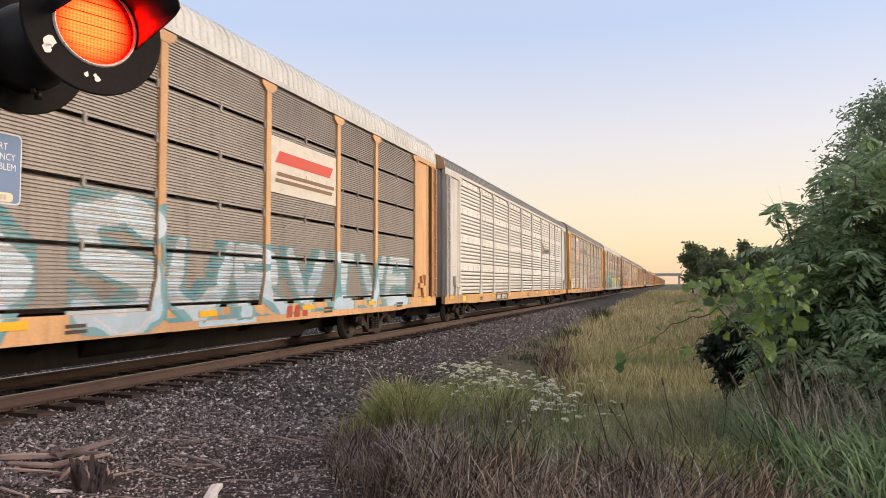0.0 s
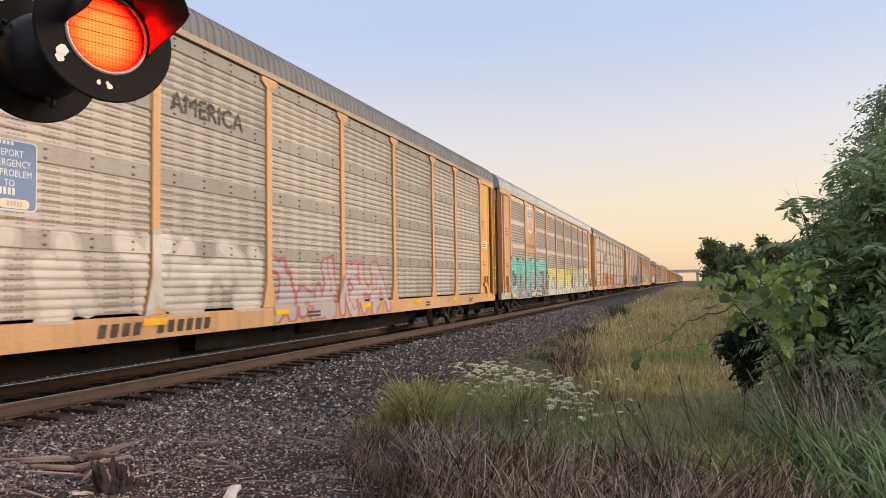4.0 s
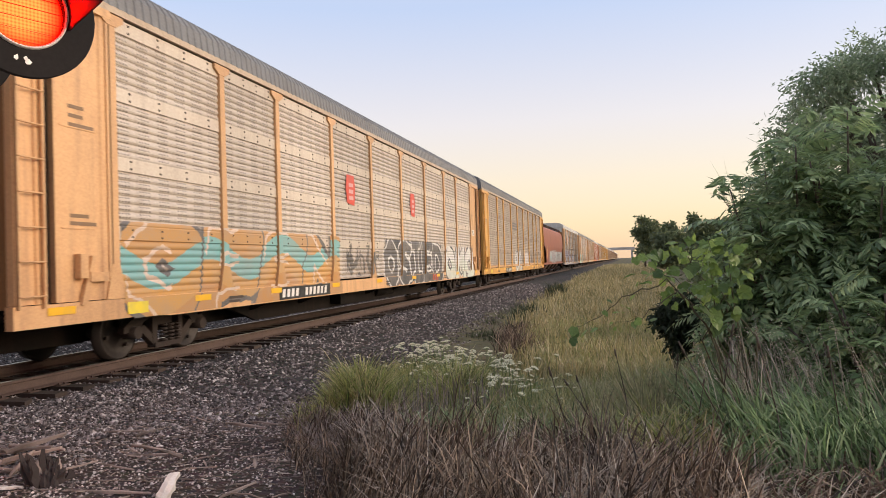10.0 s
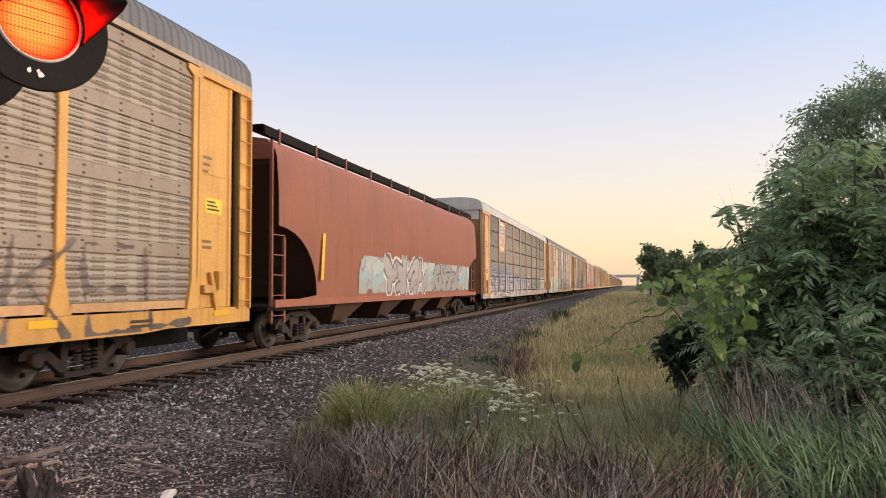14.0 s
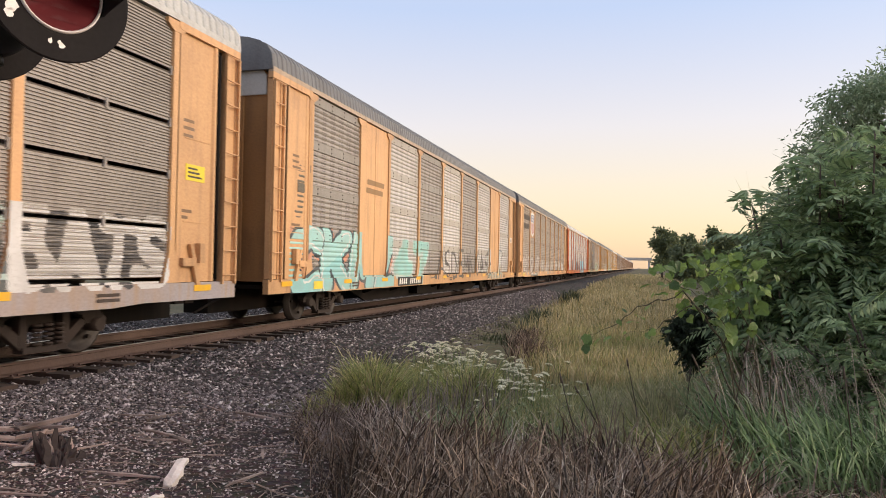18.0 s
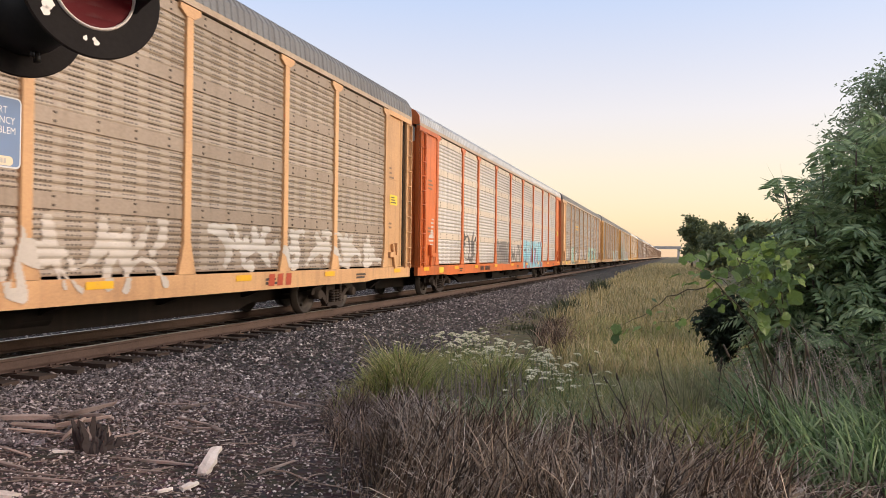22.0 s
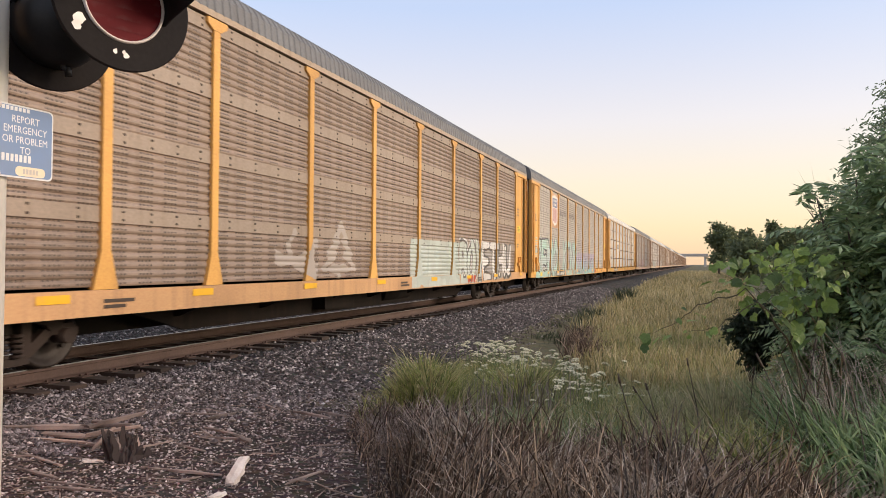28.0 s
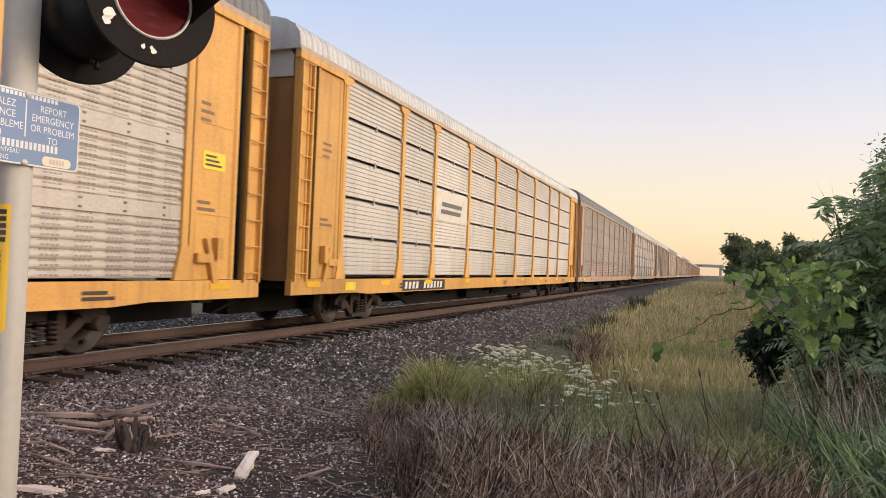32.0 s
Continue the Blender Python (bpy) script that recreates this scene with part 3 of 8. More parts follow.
LETTERS = {
    "A": ((0, 0, 0.5, 1), (0.5, 1, 1, 0), (0.22, 0.35, 0.78, 0.35)),
    "B": ((0, 0, 0, 1), (0, 1, 0.8, 0.95), (0.8, 0.95, 0.75, 0.55), (0.75, 0.55, 0, 0.5), (0.75, 0.5, 1, 0.2), (1, 0.2, 0.7, 0), (0.7, 0, 0, 0)),
    "C": ((1, 0.85, 0.6, 1), (0.6, 1, 0.1, 0.8), (0.1, 0.8, 0, 0.3), (0, 0.3, 0.4, 0), (0.4, 0, 1, 0.12)),
    "D": ((0, 0, 0, 1), (0, 1, 0.6, 0.95), (0.6, 0.95, 1, 0.55), (1, 0.55, 0.7, 0.05), (0.7, 0.05, 0, 0)),
    "E": ((0, 0, 0, 1), (0, 1, 1, 1), (0, 0.5, 0.8, 0.5), (0, 0, 1, 0)),
    "F": ((0, 0, 0.05, 1), (0.05, 1, 1, 1), (0.05, 0.5, 0.8, 0.5)),
    "G": ((1, 0.85, 0.5, 1), (0.5, 1, 0, 0.6), (0, 0.6, 0.3, 0), (0.3, 0, 1, 0.1), (1, 0.1, 1, 0.45), (1, 0.45, 0.6, 0.45)),
    "H": ((0, 0, 0, 1), (1, 0, 1, 1), (0, 0.5, 1, 0.5)),
    "I": ((0.5, 0, 0.5, 1), (0.2, 1, 0.8, 1), (0.2, 0, 0.8, 0)),
    "K": ((0, 0, 0, 1), (0, 0.45, 1, 1), (0.3, 0.55, 1, 0)),
    "L": ((0, 1, 0, 0), (0, 0, 1, 0.05)),
    "M": ((0, 0, 0.1, 1), (0.1, 1, 0.5, 0.4), (0.5, 0.4, 0.9, 1), (0.9, 1, 1, 0)),
    "N": ((0, 0, 0, 1), (0, 1, 1, 0), (1, 0, 1, 1)),
    "O": ((0.5, 1, 0.05, 0.7), (0.05, 0.7, 0.05, 0.3), (0.05, 0.3, 0.5, 0), (0.5, 0, 0.95, 0.3), (0.95, 0.3, 0.95, 0.7), (0.95, 0.7, 0.5, 1)),
    "P": ((0, 0, 0, 1), (0, 1, 0.9, 0.95), (0.9, 0.95, 0.9, 0.5), (0.9, 0.5, 0, 0.42)),
    "R": ((0, 0, 0, 1), (0, 1, 0.85, 0.95), (0.85, 0.95, 0.85, 0.55), (0.85, 0.55, 0.1, 0.45), (0.4, 0.45, 1, 0)),
    "S": ((1, 0.85, 0.6, 1), (0.6, 1, 0.08, 0.85), (0.08, 0.85, 0.15, 0.58), (0.15, 0.58, 0.85, 0.42), (0.85, 0.42, 0.92, 0.15), (0.92, 0.15, 0.45, 0), (0.45, 0, 0, 0.15)),
    "T": ((0.5, 0, 0.5, 1), (0, 1, 1, 1)),
    "U": ((0, 1, 0.02, 0.3), (0.02, 0.3, 0.45, 0), (0.45, 0, 0.95, 0.3), (0.95, 0.3, 1, 1)),
    "V": ((0, 1, 0.5, 0), (0.5, 0, 1, 1)),
    "W": ((0, 1, 0.2, 0), (0.2, 0, 0.5, 0.7), (0.5, 0.7, 0.8, 0), (0.8, 0, 1, 1)),
    "Y": ((0, 1, 0.5, 0.5), (1, 1, 0.5, 0.5), (0.5, 0.5, 0.5, 0)),
    "Z": ((0, 1, 1, 1), (1, 1, 0, 0), (0, 0, 1, 0)),
    "4": ((0.6, 0, 0.7, 1), (0.7, 1, 0, 0.35), (0, 0.35, 1, 0.35)),
    "7": ((0, 1, 1, 1), (1, 1, 0.3, 0)),
    "^": ((0.5, 1, 0.3, 0.72), (0.3, 0.72, 0.42, 0.72), (0.42, 0.72, 0.15, 0.42), (0.15, 0.42, 0.32, 0.42), (0.32, 0.42, 0, 0.1), (0, 0.1, 1, 0.1), (1, 0.1, 0.68, 0.42), (0.68, 0.42, 0.85, 0.42), (0.85, 0.42, 0.58, 0.72), (0.58, 0.72, 0.7, 0.72), (0.7, 0.72, 0.5, 1), (0.5, 0, 0.5, 0.1)),
}


def graffito(car, y0, y1, z0, z1, fills, edge, halo=None, shine=None, seed=1, letters=None, fat=0.2, block=None, thin=False, text=None, drop=None, lift=0.006):
    """Rounded, overlapping made-up letter forms: fill in bands of colour, dark edge, halo behind, streaks of shine."""
    rng = np.random.RandomState(seed)
    cell = 0.017
    ny, nz = int((y1 - y0) / cell), int((z1 - z0) / cell)
    Y, Z = np.meshgrid((np.arange(ny) + 0.5) * cell, (np.arange(nz) + 0.5) * cell)
    h = z1 - z0
    n = len(text) if text else letters or max(1, int(round((y1 - y0) / (0.95 * h))))
    w = (y1 - y0) / n
    wob = 0.05 * np.sin(Y * 5.1 + seed) + 0.04 * np.sin(Z * 7.3 + seed * 2) + 0.03 * np.sin(Y * 13.0 + Z * 9)
    dist = np.full(Y.shape, 9.0)
    who = np.zeros(Y.shape, int)
    for i in range(n):
        lean = rng.uniform(-0.15, 0.2)
        best = np.full(Y.shape, 9.0)
        low, tall = (0.11 + rng.uniform(-0.04, 0.04), 0.78 + rng.uniform(-0.05, 0.05)) if text else (0.12, 0.76)
        mid, wide = (0.5 * (1 - 0.76), 0.76) if text else (-0.05, 1.1)
        for a in (LETTERS[text[i]] if text else scrawl(rng)):
            p = np.array([(a[0] * wide + mid + lean * (a[1] - 0.5)) * w + i * w, (low + tall * a[1]) * h])
            q = np.array([(a[2] * wide + mid + lean * (a[3] - 0.5)) * w + i * w, (low + tall * a[3]) * h])
            d = q - p
            u = np.clip(((Y - p[0]) * d[0] + (Z - p[1]) * d[1]) / max(1e-6, d @ d), 0, 1)
            best = np.minimum(best, np.hypot(Y - p[0] - u * d[0], Z - p[1] - u * d[1]))
        closer = best < dist - 0.02
        who[closer] = i
        dist = np.minimum(dist, best)
    d = dist + wob * 0.55
    r = (0.60 if text else 0.70) * fat * min(h, w) * (0.6 if thin else 1.0)
    rim = 0.085 if text else 0.075
    g = np.zeros(Y.shape, int)
    cols = [spray("spray_%d_%d_%d" % tuple(int(100 * v) for v in c), c) for c in fills]
    k = len(cols)
    cols.append(spray("spray_%d_%d_%d" % tuple(int(100 * v) for v in edge), edge))
    if block is not None:
        cols.append(spray("spray_%d_%d_%d" % tuple(int(100 * v) for v in block), block))
        g[(wob * 1.2 + 0.5 * h - np.abs(Z - 0.5 * h) > 0.07) & (Y > 0.1 + wob) & (Y < y1 - y0 - 0.1 + wob)] = len(cols)
    if halo is not None:
        cols.append(spray("spray_%d_%d_%d" % tuple(int(100 * v) for v in halo), halo))
        far = d < r + (rim + 0.05 if text else 0.15)
        if drop is not None:                  # the shaded side of the letters, drawn off to one side
            base = d < r + 0.06
            far = base.copy()
            for j in range(1, 1 + int(max(abs(drop[0]), abs(drop[1])) / cell)):
                u = j * cell / max(abs(drop[0]), abs(drop[1]))
                far |= np.roll(base, (int(round(u * drop[1] / cell)), int(round(u * drop[0] / cell))), (0, 1))
        g[far] = len(cols)
    g[d < r + (0.0 if thin else rim)] = k + 1
    if not thin:
        level = (Z / h + 0.25 * np.sin(Y * 2.3 + seed) * 0.5 + rng.uniform(-0.1, 0.1, n)[np.clip(who, 0, n - 1)])
        idx = np.clip((level * k).astype(int), 0, k - 1)
        mask = d < r
        g[mask] = idx[mask] + 1
        seam = np.abs(np.diff(who, axis=1, prepend=who[:, :1])) > 0
        edge_in = mask & (seam | np.roll(seam, 1, 1) | np.roll(seam, -1, 1))
        g[edge_in] = k + 1
        if shine is not None:
            cols.append(spray("spray_%d_%d_%d" % tuple(int(100 * v) for v in shine), shine))
            g[mask & (d > r * 0.52) & (d < r * 0.68) & (np.sin(Y * 3.1 + seed) > -0.1)] = len(cols)
    made = []
    for i in range(n):                        # one mesh a letter
        own = np.where(who == i, g, 0)
        used = np.flatnonzero(own.any(0))
        if len(used):
            a, b = used[0], used[-1] + 1
            made.append(cells_to_mesh("graffiti_letter", own[:, a:b], y0 + a * cell, z0, cell, PANEL_OF[car.name], cols, car, lift))
    return [m for m in made if m]


def decal(car, name, polys, material, lift=0.006, on_sill=False, label=""):
    """Flat shapes of (y, z) polygons on the side of a car."""
    x = (SIDE if on_sill else PANEL_X + 0.012) + lift
    for p in polys:
        bm = bmesh.new()
        bm.faces.new([bm.verts.new((x, q[0], q[1])) for q in p])
        ob = part(name, bm, material, car, label)
    return ob


def bar(y0, y1, z0, z1, slant=0.0):
    return [(y0, z0), (y1, z0), (y1 + slant, z1), (y0 + slant, z1)]


def plain(name, c, rough=0.5):
    if name not in M:
        m, N, L, B = nodes_of(name)
        g = noise_of(N, L, 6.0, 5)
        L.new(mix_rgb(N, L, ramp(N, L, g, 0.5, 0.8), c, [0.7 * v + 0.06 for v in c]), B.inputs["Base Color"])
        B.inputs["Roughness"].default_value = rough
        M[name] = m
    return M[name]


def number_plate(car, y, plate=True, long=2.6):
    """The mark and number of a car on its sill, as slanted bars on a black field."""
    if plate:
        decal(car, "number_field", [bar(y, y + long, 0.695, 0.955)], plain("field_black", (0.02, 0.02, 0.02)), 0.008, True)
    ink = plain("mark_white", (0.75, 0.72, 0.68)) if plate else plain("mark_dark", (0.06, 0.04, 0.03))
    step = (long - 0.2) / 11.6
    for i in range(11):
        if i != 4:
            a = y + 0.12 + i * step + (0.25 * step if i > 4 else 0)
            decal(car, "number_bar", [bar(a, a + 0.62 * step, 0.74, 0.91, 0.035)], ink, 0.012, True)


def sill_marks(car, seed, red=None):
    """Reflector strips and small stencilled blocks along the sill."""
    rng = np.random.RandomState(seed)
    refl = plain("reflector_yellow", (0.85, 0.47, 0.03), 0.3)
    for y in (0.5, 3.6, 6.2, 9.3, 12.5, 16.0, 19.2, 22.4, 26.3):
        decal(car, "reflector", [bar(y, y + 0.46, 0.85, 0.95)], refl, 0.014, True)
    ink = plain("mark_dark", (0.06, 0.04, 0.03))
    polys = []
    for y in (4.4, 13.6, 20.3, 24.2):
        y += rng.uniform(-0.3, 0.3)
        for r in range(2):
            z = 0.76 + r * 0.07
            polys.append(bar(y, y + rng.uniform(0.3, 0.55), z, z + 0.045))
    decal(car, "stencil_bar", polys, ink, 0.010, True)
    decal(car, "warning_label", [bar(1.95, 2.4, 0.76, 0.93)], plain("label_yellow", (0.8, 0.62, 0.05)), 0.014, True)
    if red is not None:
        c = plain("mark_red", (0.45, 0.07, 0.03))
        z0, z1 = 0.73, 0.95
        decal(car, "red_mark", [bar(red + i * 0.3, red + 0.2 + i * 0.3, z0, z1, 0.03) for i in range(3)], c, 0.012, True)


def shield(car, bay, z_low, big=1.0):
    """Yellow painted field with a striped shield over the top of one bay."""
    a, b = POSTS[bay] + 0.08, POSTS[bay + 1] - 0.08
    decal(car, "painted_field", [bar(a, b, z_low, Z_TOP - 0.12)], M["yellow"], 0.004)
    c, h = (a + b) / 2, 1.45 * big
    z1 = Z_TOP - 0.16
    w = 0.62 * big

    def outline(s):
        o = [(-1, 0.42), (-0.92, 0.72), (-1, 0.88), (-0.72, 0.94), (-0.45, 0.90), (0, 1.0), (0.45, 0.90), (0.72, 0.94), (1, 0.88), (0.92, 0.72), (1, 0.42), (0.95, 0.2), (0.7, 0.08), (0.25, 0.04), (0, 0), (-0.25, 0.04), (-0.7, 0.08), (-0.95, 0.2)]
        return [(c + p[0] * w * s, z1 - h / 2 + (p[1] - 0.5) * h * s) for p in o][::-1]
    decal(car, "shield_edge", [outline(1.08)], plain("mark_white", (0.75, 0.72, 0.68)), 0.008)
    decal(car, "shield_top", [bar(c - w * 0.93, c + w * 0.93, z1 - h * 0.42, z1 - h * 0.12)], plain("mark_blue", (0.19, 0.23, 0.37)), 0.012)
    decal(car, "shield_letter", [bar(c - w * 0.6 + i * 0.2 * w, c - w * 0.46 + i * 0.2 * w, z1 - h * (0.24 + 0.13 * r), z1 - h * (0.16 + 0.13 * r)) for i in range(6) for r in range(2)], plain("mark_white", (0.75, 0.72, 0.68)), 0.016)
    stripes = []
    for i in range(7):
        y = c + (i - 3) * w * 0.27
        drop = 0.08 * abs(i - 3) ** 1.4 / 5
        stripes.append(bar(y - w * 0.07, y + w * 0.07, z1 - h * 0.93 + drop * h, z1 - h * 0.45))
    decal(car, "shield_stripe", stripes, plain("stripe_red", (0.46, 0.13, 0.13)), 0.012)


def lettering(text, size, material, car_or_thing, m, name="lettering", label="", align="LEFT"):
    cu = bpy.data.curves.new("txt", "FONT")
    cu.body, cu.size, cu.align_x = text, size, align
    cu.resolution_u = 2
    ob = bpy.data.objects.new("txt", cu)
    me = bpy.data.meshes.new_from_object(ob)
    bpy.data.objects.remove(ob)
    me.materials.clear()
    p = part(name, me, material, car_or_thing, label)
    p.matrix_basis = m
    return p


def side_words(car, text, y, z, size):
    lettering(text, size, plain("mark_dark", (0.06, 0.04, 0.03)), car, pose(PANEL_X + 0.02, y, z, 90, 0, 90), "lettering", "dark painted words")


def logo_bars(car, y0, y1, z0, z1, colour, rows=3, slant=0.15, name="painted_emblem"):
    h = (z1 - z0) / rows
    polys = []
    for r in range(rows):
        z = z0 + r * h
        polys.append(bar(y0 + 0.05 * r, y1 - 0.1 * ((r + 1) % 2), z, z + h * 0.6, slant * h))
    decal(car, name, polys, colour, 0.011)


def end_stencils(car, seed, front_only=False):
    """Small stencilled blocks on the corner plates."""
    rng = np.random.RandomState(seed)
    ink = plain("mark_faded", (0.22, 0.13, 0.07))
    for y0 in ((0.95,) if front_only else (0.95, CAR_LEN - 1.6)):
        polys = []
        for z in (2.0, 2.1, 3.3, 3.42, 3.54):
            polys.append(bar(y0, y0 + rng.uniform(0.25, 0.5), z, z + 0.05))
        for p in polys:
            bm = bmesh.new()
            bm.faces.new([bm.verts.new((SIDE - 0.040, q[0], q[1])) for q in p])
            part("stencil_bar", bm, ink, car)
    bm = bmesh.new()                          # placard riveted to the plate at the rear corner
    y = CAR_LEN - 1.42
    box(bm, SIDE - 0.045, SIDE - 0.036, y, y + 0.5, 2.62, 2.88)
    part("placard", bm, plain("label_yellow", (0.8, 0.62, 0.05)) if seed % 3 else plain("mark_white", (0.75, 0.72, 0.68)), car, "small printed placard")
    bm = bmesh.new()
    for r in range(3):
        box(bm, SIDE - 0.036, SIDE - 0.034, y + 0.05, y + 0.42 - 0.06 * r, 2.67 + 0.065 * r, 2.70 + 0.065 * r)
    part("placard_print", bm, plain("mark_dark", (0.06, 0.04, 0.03)), car)


ORANGE, RED = (0.62, 0.31, 0.06), (0.42, 0.09, 0.12)
WHITE, BLACK = (0.68, 0.66, 0.64), (0.025, 0.025, 0.03)


def build_train():
    c = autorack(-1, "autorack car with finely corrugated grey sides, yellow posts and blue graffiti", "fine", "fine", roof="roof_pale", chord="roof_pale", rise=0.74)
    ice, teal = [(0.46, 0.62, 0.76), (0.62, 0.74, 0.84)], (0.09, 0.30, 0.36)
    graffito(c, 10.6, 13.1, 0.56, 2.3, ice, (0.16, 0.36, 0.42), teal, WHITE, 3, None, 0.26, text="D", drop=(0.2, 0.05))
    graffito(c, 13.55, 15.3, 0.54, 2.62, ice, (0.16, 0.36, 0.42), teal, WHITE, 5, None, 0.19, text="S", drop=(-0.24, 0.09))
    graffito(c, 15.3, 25.3, 0.80, 2.08, ice, (0.16, 0.36, 0.42), teal, WHITE, 6, None, 0.20, text="URVIVE", drop=(-0.24, 0.07))
    graffito(c, 16.0, 17.6, 0.60, 0.80, [(0.46, 0.62, 0.76)], (0.09, 0.30, 0.36), None, None, 8, 1, 0.5)
    decal(c, "painted_field", [bar(18.05, 20.7, 3.05, 4.1)], plain("cream_field", (0.66, 0.60, 0.52)))
    logo_bars(c, 18.2, 20.5, 3.62, 4.0, plain("emblem_red", (0.6, 0.08, 0.05)), 1, 0.4)
    logo_bars(c, 18.2, 20.6, 3.25, 3.5, plain("mark_faded", (0.22, 0.13, 0.07)), 2)
    sill_marks(c, 1, 18.6)

    c = autorack(0, "autorack car with white ribbed sides and white posts", "ribs", "white", "white_paint", "yellow", "white_paint", roof="roof_dark", rise=0.55)
    number_plate(c, 6.9, True, 2.25)
    sill_marks(c, 2, 21.5)
    for s in (1, -1):                         # two crossed strokes and a line of bars
        decal(c, "painted_emblem", [[(18.15 + 0.0, 3.02 + (0.62 if s < 0 else 0)), (18.3, 3.02 + (0.62 if s < 0 else 0)), (18.85, 3.62 - (0.62 if s < 0 else 0)), (18.7, 3.62 - (0.62 if s < 0 else 0))][::s]], plain("emblem_maroon", (0.20, 0.05, 0.06)), 0.010 + 0.003 * s)
    decal(c, "emblem_bar", [bar(18.8 + i * 0.21, 18.94 + i * 0.21, 3.16, 3.36, 0.05) for i in range(9)], plain("emblem_black", (0.05, 0.05, 0.06)), 0.014)

    c = autorack(1, "weathered autorack car with a striped shield and slotted side panels", "bands", "sand", band="band_grey", roof="roof_dark", rise=0.7, end="bright_yellow")
    shield(c, 1, 3.2, 1.08)
    side_words(c, "BUILDING", 7.1, 3.92, 0.42)
    side_words(c, "AMERICA", 9.85, 3.92, 0.42)
    graffito(c, 2.4, 4.3, 0.95, 2.1, [WHITE], WHITE, thin=True, seed=4, letters=2)
    graffito(c, 4.9, 6.4, 1.05, 1.9, [WHITE], WHITE, thin=True, seed=5, letters=2)
    graffito(c, 6.8, 12.2, 0.95, 2.2, [(0.58, 0.54, 0.48), (0.64, 0.60, 0.55)], (0.50, 0.46, 0.42), seed=6, letters=5, fat=0.17)
    graffito(c, 12.5, 17.8, 0.56, 2.0, [(0.45, 0.40, 0.44)], (0.42, 0.12, 0.13), seed=7, letters=5, fat=0.14)
    graffito(c, 0.7, 1.6, 2.1, 3.9, [BLACK], (0.12, 0.06, 0.03), thin=True, seed=8, letters=1, fat=0.25)
    number_plate(c, 8.4, False, 2.5)
    sill_marks(c, 3)
    end_stencils(c, 3)

    c = autorack(2, "grey autorack car with a striped shield, teal and yellow graffiti", "bands", "grey", sill="mint_sill", band="band_cream", roof="roof", rise=0.68)
    shield(c, 1, 2.75, 0.85)
    side_words(c, "BUILDING AMERICA", 4.78, 2.98, 0.205)
    graffito(c, 1.55, 9.75, 0.56, 2.45, [(0.16, 0.20, 0.24), (0.24, 0.36, 0.38), (0.08, 0.45, 0.38), (0.12, 0.52, 0.45)], BLACK, (0.06, 0.07, 0.08), WHITE, 12, 5, 0.40, text="CORSET", drop=(-0.15, -0.12))
    graffito(c, 9.8, 17.9, 0.56, 2.1, [(0.50, 0.64, 0.60), (0.52, 0.66, 0.52), (0.60, 0.62, 0.16), (0.64, 0.58, 0.10)], (0.16, 0.05, 0.10), (0.24, 0.08, 0.17), WHITE, 14, 8, 0.30, (0.48, 0.56, 0.52), text="ZTERK", drop=(-0.17, -0.06))
    graffito(c, 17.6, 26.4, 0.56, 2.45, [(0.45, 0.62, 0.50), (0.52, 0.66, 0.48), (0.66, 0.64, 0.30)], (0.16, 0.03, 0.05), (0.24, 0.08, 0.10), WHITE, 16, 7, 0.22, text="VANTED", drop=(0.12, -0.08))
    number_plate(c, 5.48, True, 2.65)
    sill_marks(c, 4)
    end_stencils(c, 4)

    c = autorack(3, "autorack car with pale slotted sides and orange and red graffiti", "bands", "light", band="band_grey", roof="roof_dark", rise=0.66)
    logo_bars(c, 7.0, 9.2, 3.15, 3.75, plain("emblem_grey", (0.13, 0.12, 0.12)), 4, 0.9)
    graffito(c, 5.25, 15.6, 0.50, 2.16, [WHITE], WHITE, block=WHITE, seed=20, letters=9, fat=0.3, lift=0.004)
    for y0, y1, word, f, sd in ((5.4, 8.0, "CO", ORANGE, 21), (8.0, 10.1, "BS", RED, 22), (10.1, 12.6, "UO", ORANGE, 25), (12.5, 15.4, "NE", RED, 26)):
        graffito(c, y0, y1, 0.56, 2.1, [f, tuple(1.12 * v for v in f)], (0.05, 0.03, 0.03), None, None, sd, None, 0.36, tuple(0.9 * v for v in f), text=word, lift=0.009)
    graffito(c, 4.75, 5.5, 1.1, 2.2, [WHITE], WHITE, seed=23, letters=1)
    graffito(c, 2.0, 2.6, 1.0, 1.7, [BLACK], (0.07, 0.09, 0.07), thin=True, seed=24, letters=1)
    number_plate(c, 6.47, True, 2.7)
    sill_marks(c, 5, 22.2)
    end_stencils(c, 5)

    c = autorack(4, "cream autorack car with orange graffiti and black and white letters", "bands", "cream", band="band_cream", roof="roof_dark", rise=0.7)
    for y, s in ((10.5, 0.5), (16.2, 0.42)):
        decal(c, "painted_emblem", [[(y, 3.0), (y + s, 2.95), (y + s + 0.1, 3.4), (y + s, 3.75), (y, 3.75), (y - 0.08, 3.4)]], plain("emblem_red", (0.6, 0.08, 0.05)))
        decal(c, "emblem_bar", [bar(y + 0.12, y + s - 0.08, 3.1 + i * 0.17, 3.2 + i * 0.17) for i in range(3)], plain("emblem_pink", (0.66, 0.36, 0.34)), 0.012)
    graffito(c, 1.9, 9.95, 0.54, 2.12, [(0.50, 0.24, 0.07), (0.56, 0.30, 0.09), (0.20, 0.42, 0.42), (0.52, 0.28, 0.10)], (0.10, 0.09, 0.09), (0.30, 0.24, 0.20), (0.66, 0.5, 0.4), 31, None, 0.42, text="OPEN", drop=(-0.1, 0.1))
    graffito(c, 10.1, 12.9, 0.95, 2.05, [BLACK], (0.10, 0.09, 0.08), thin=True, seed=32, letters=5)
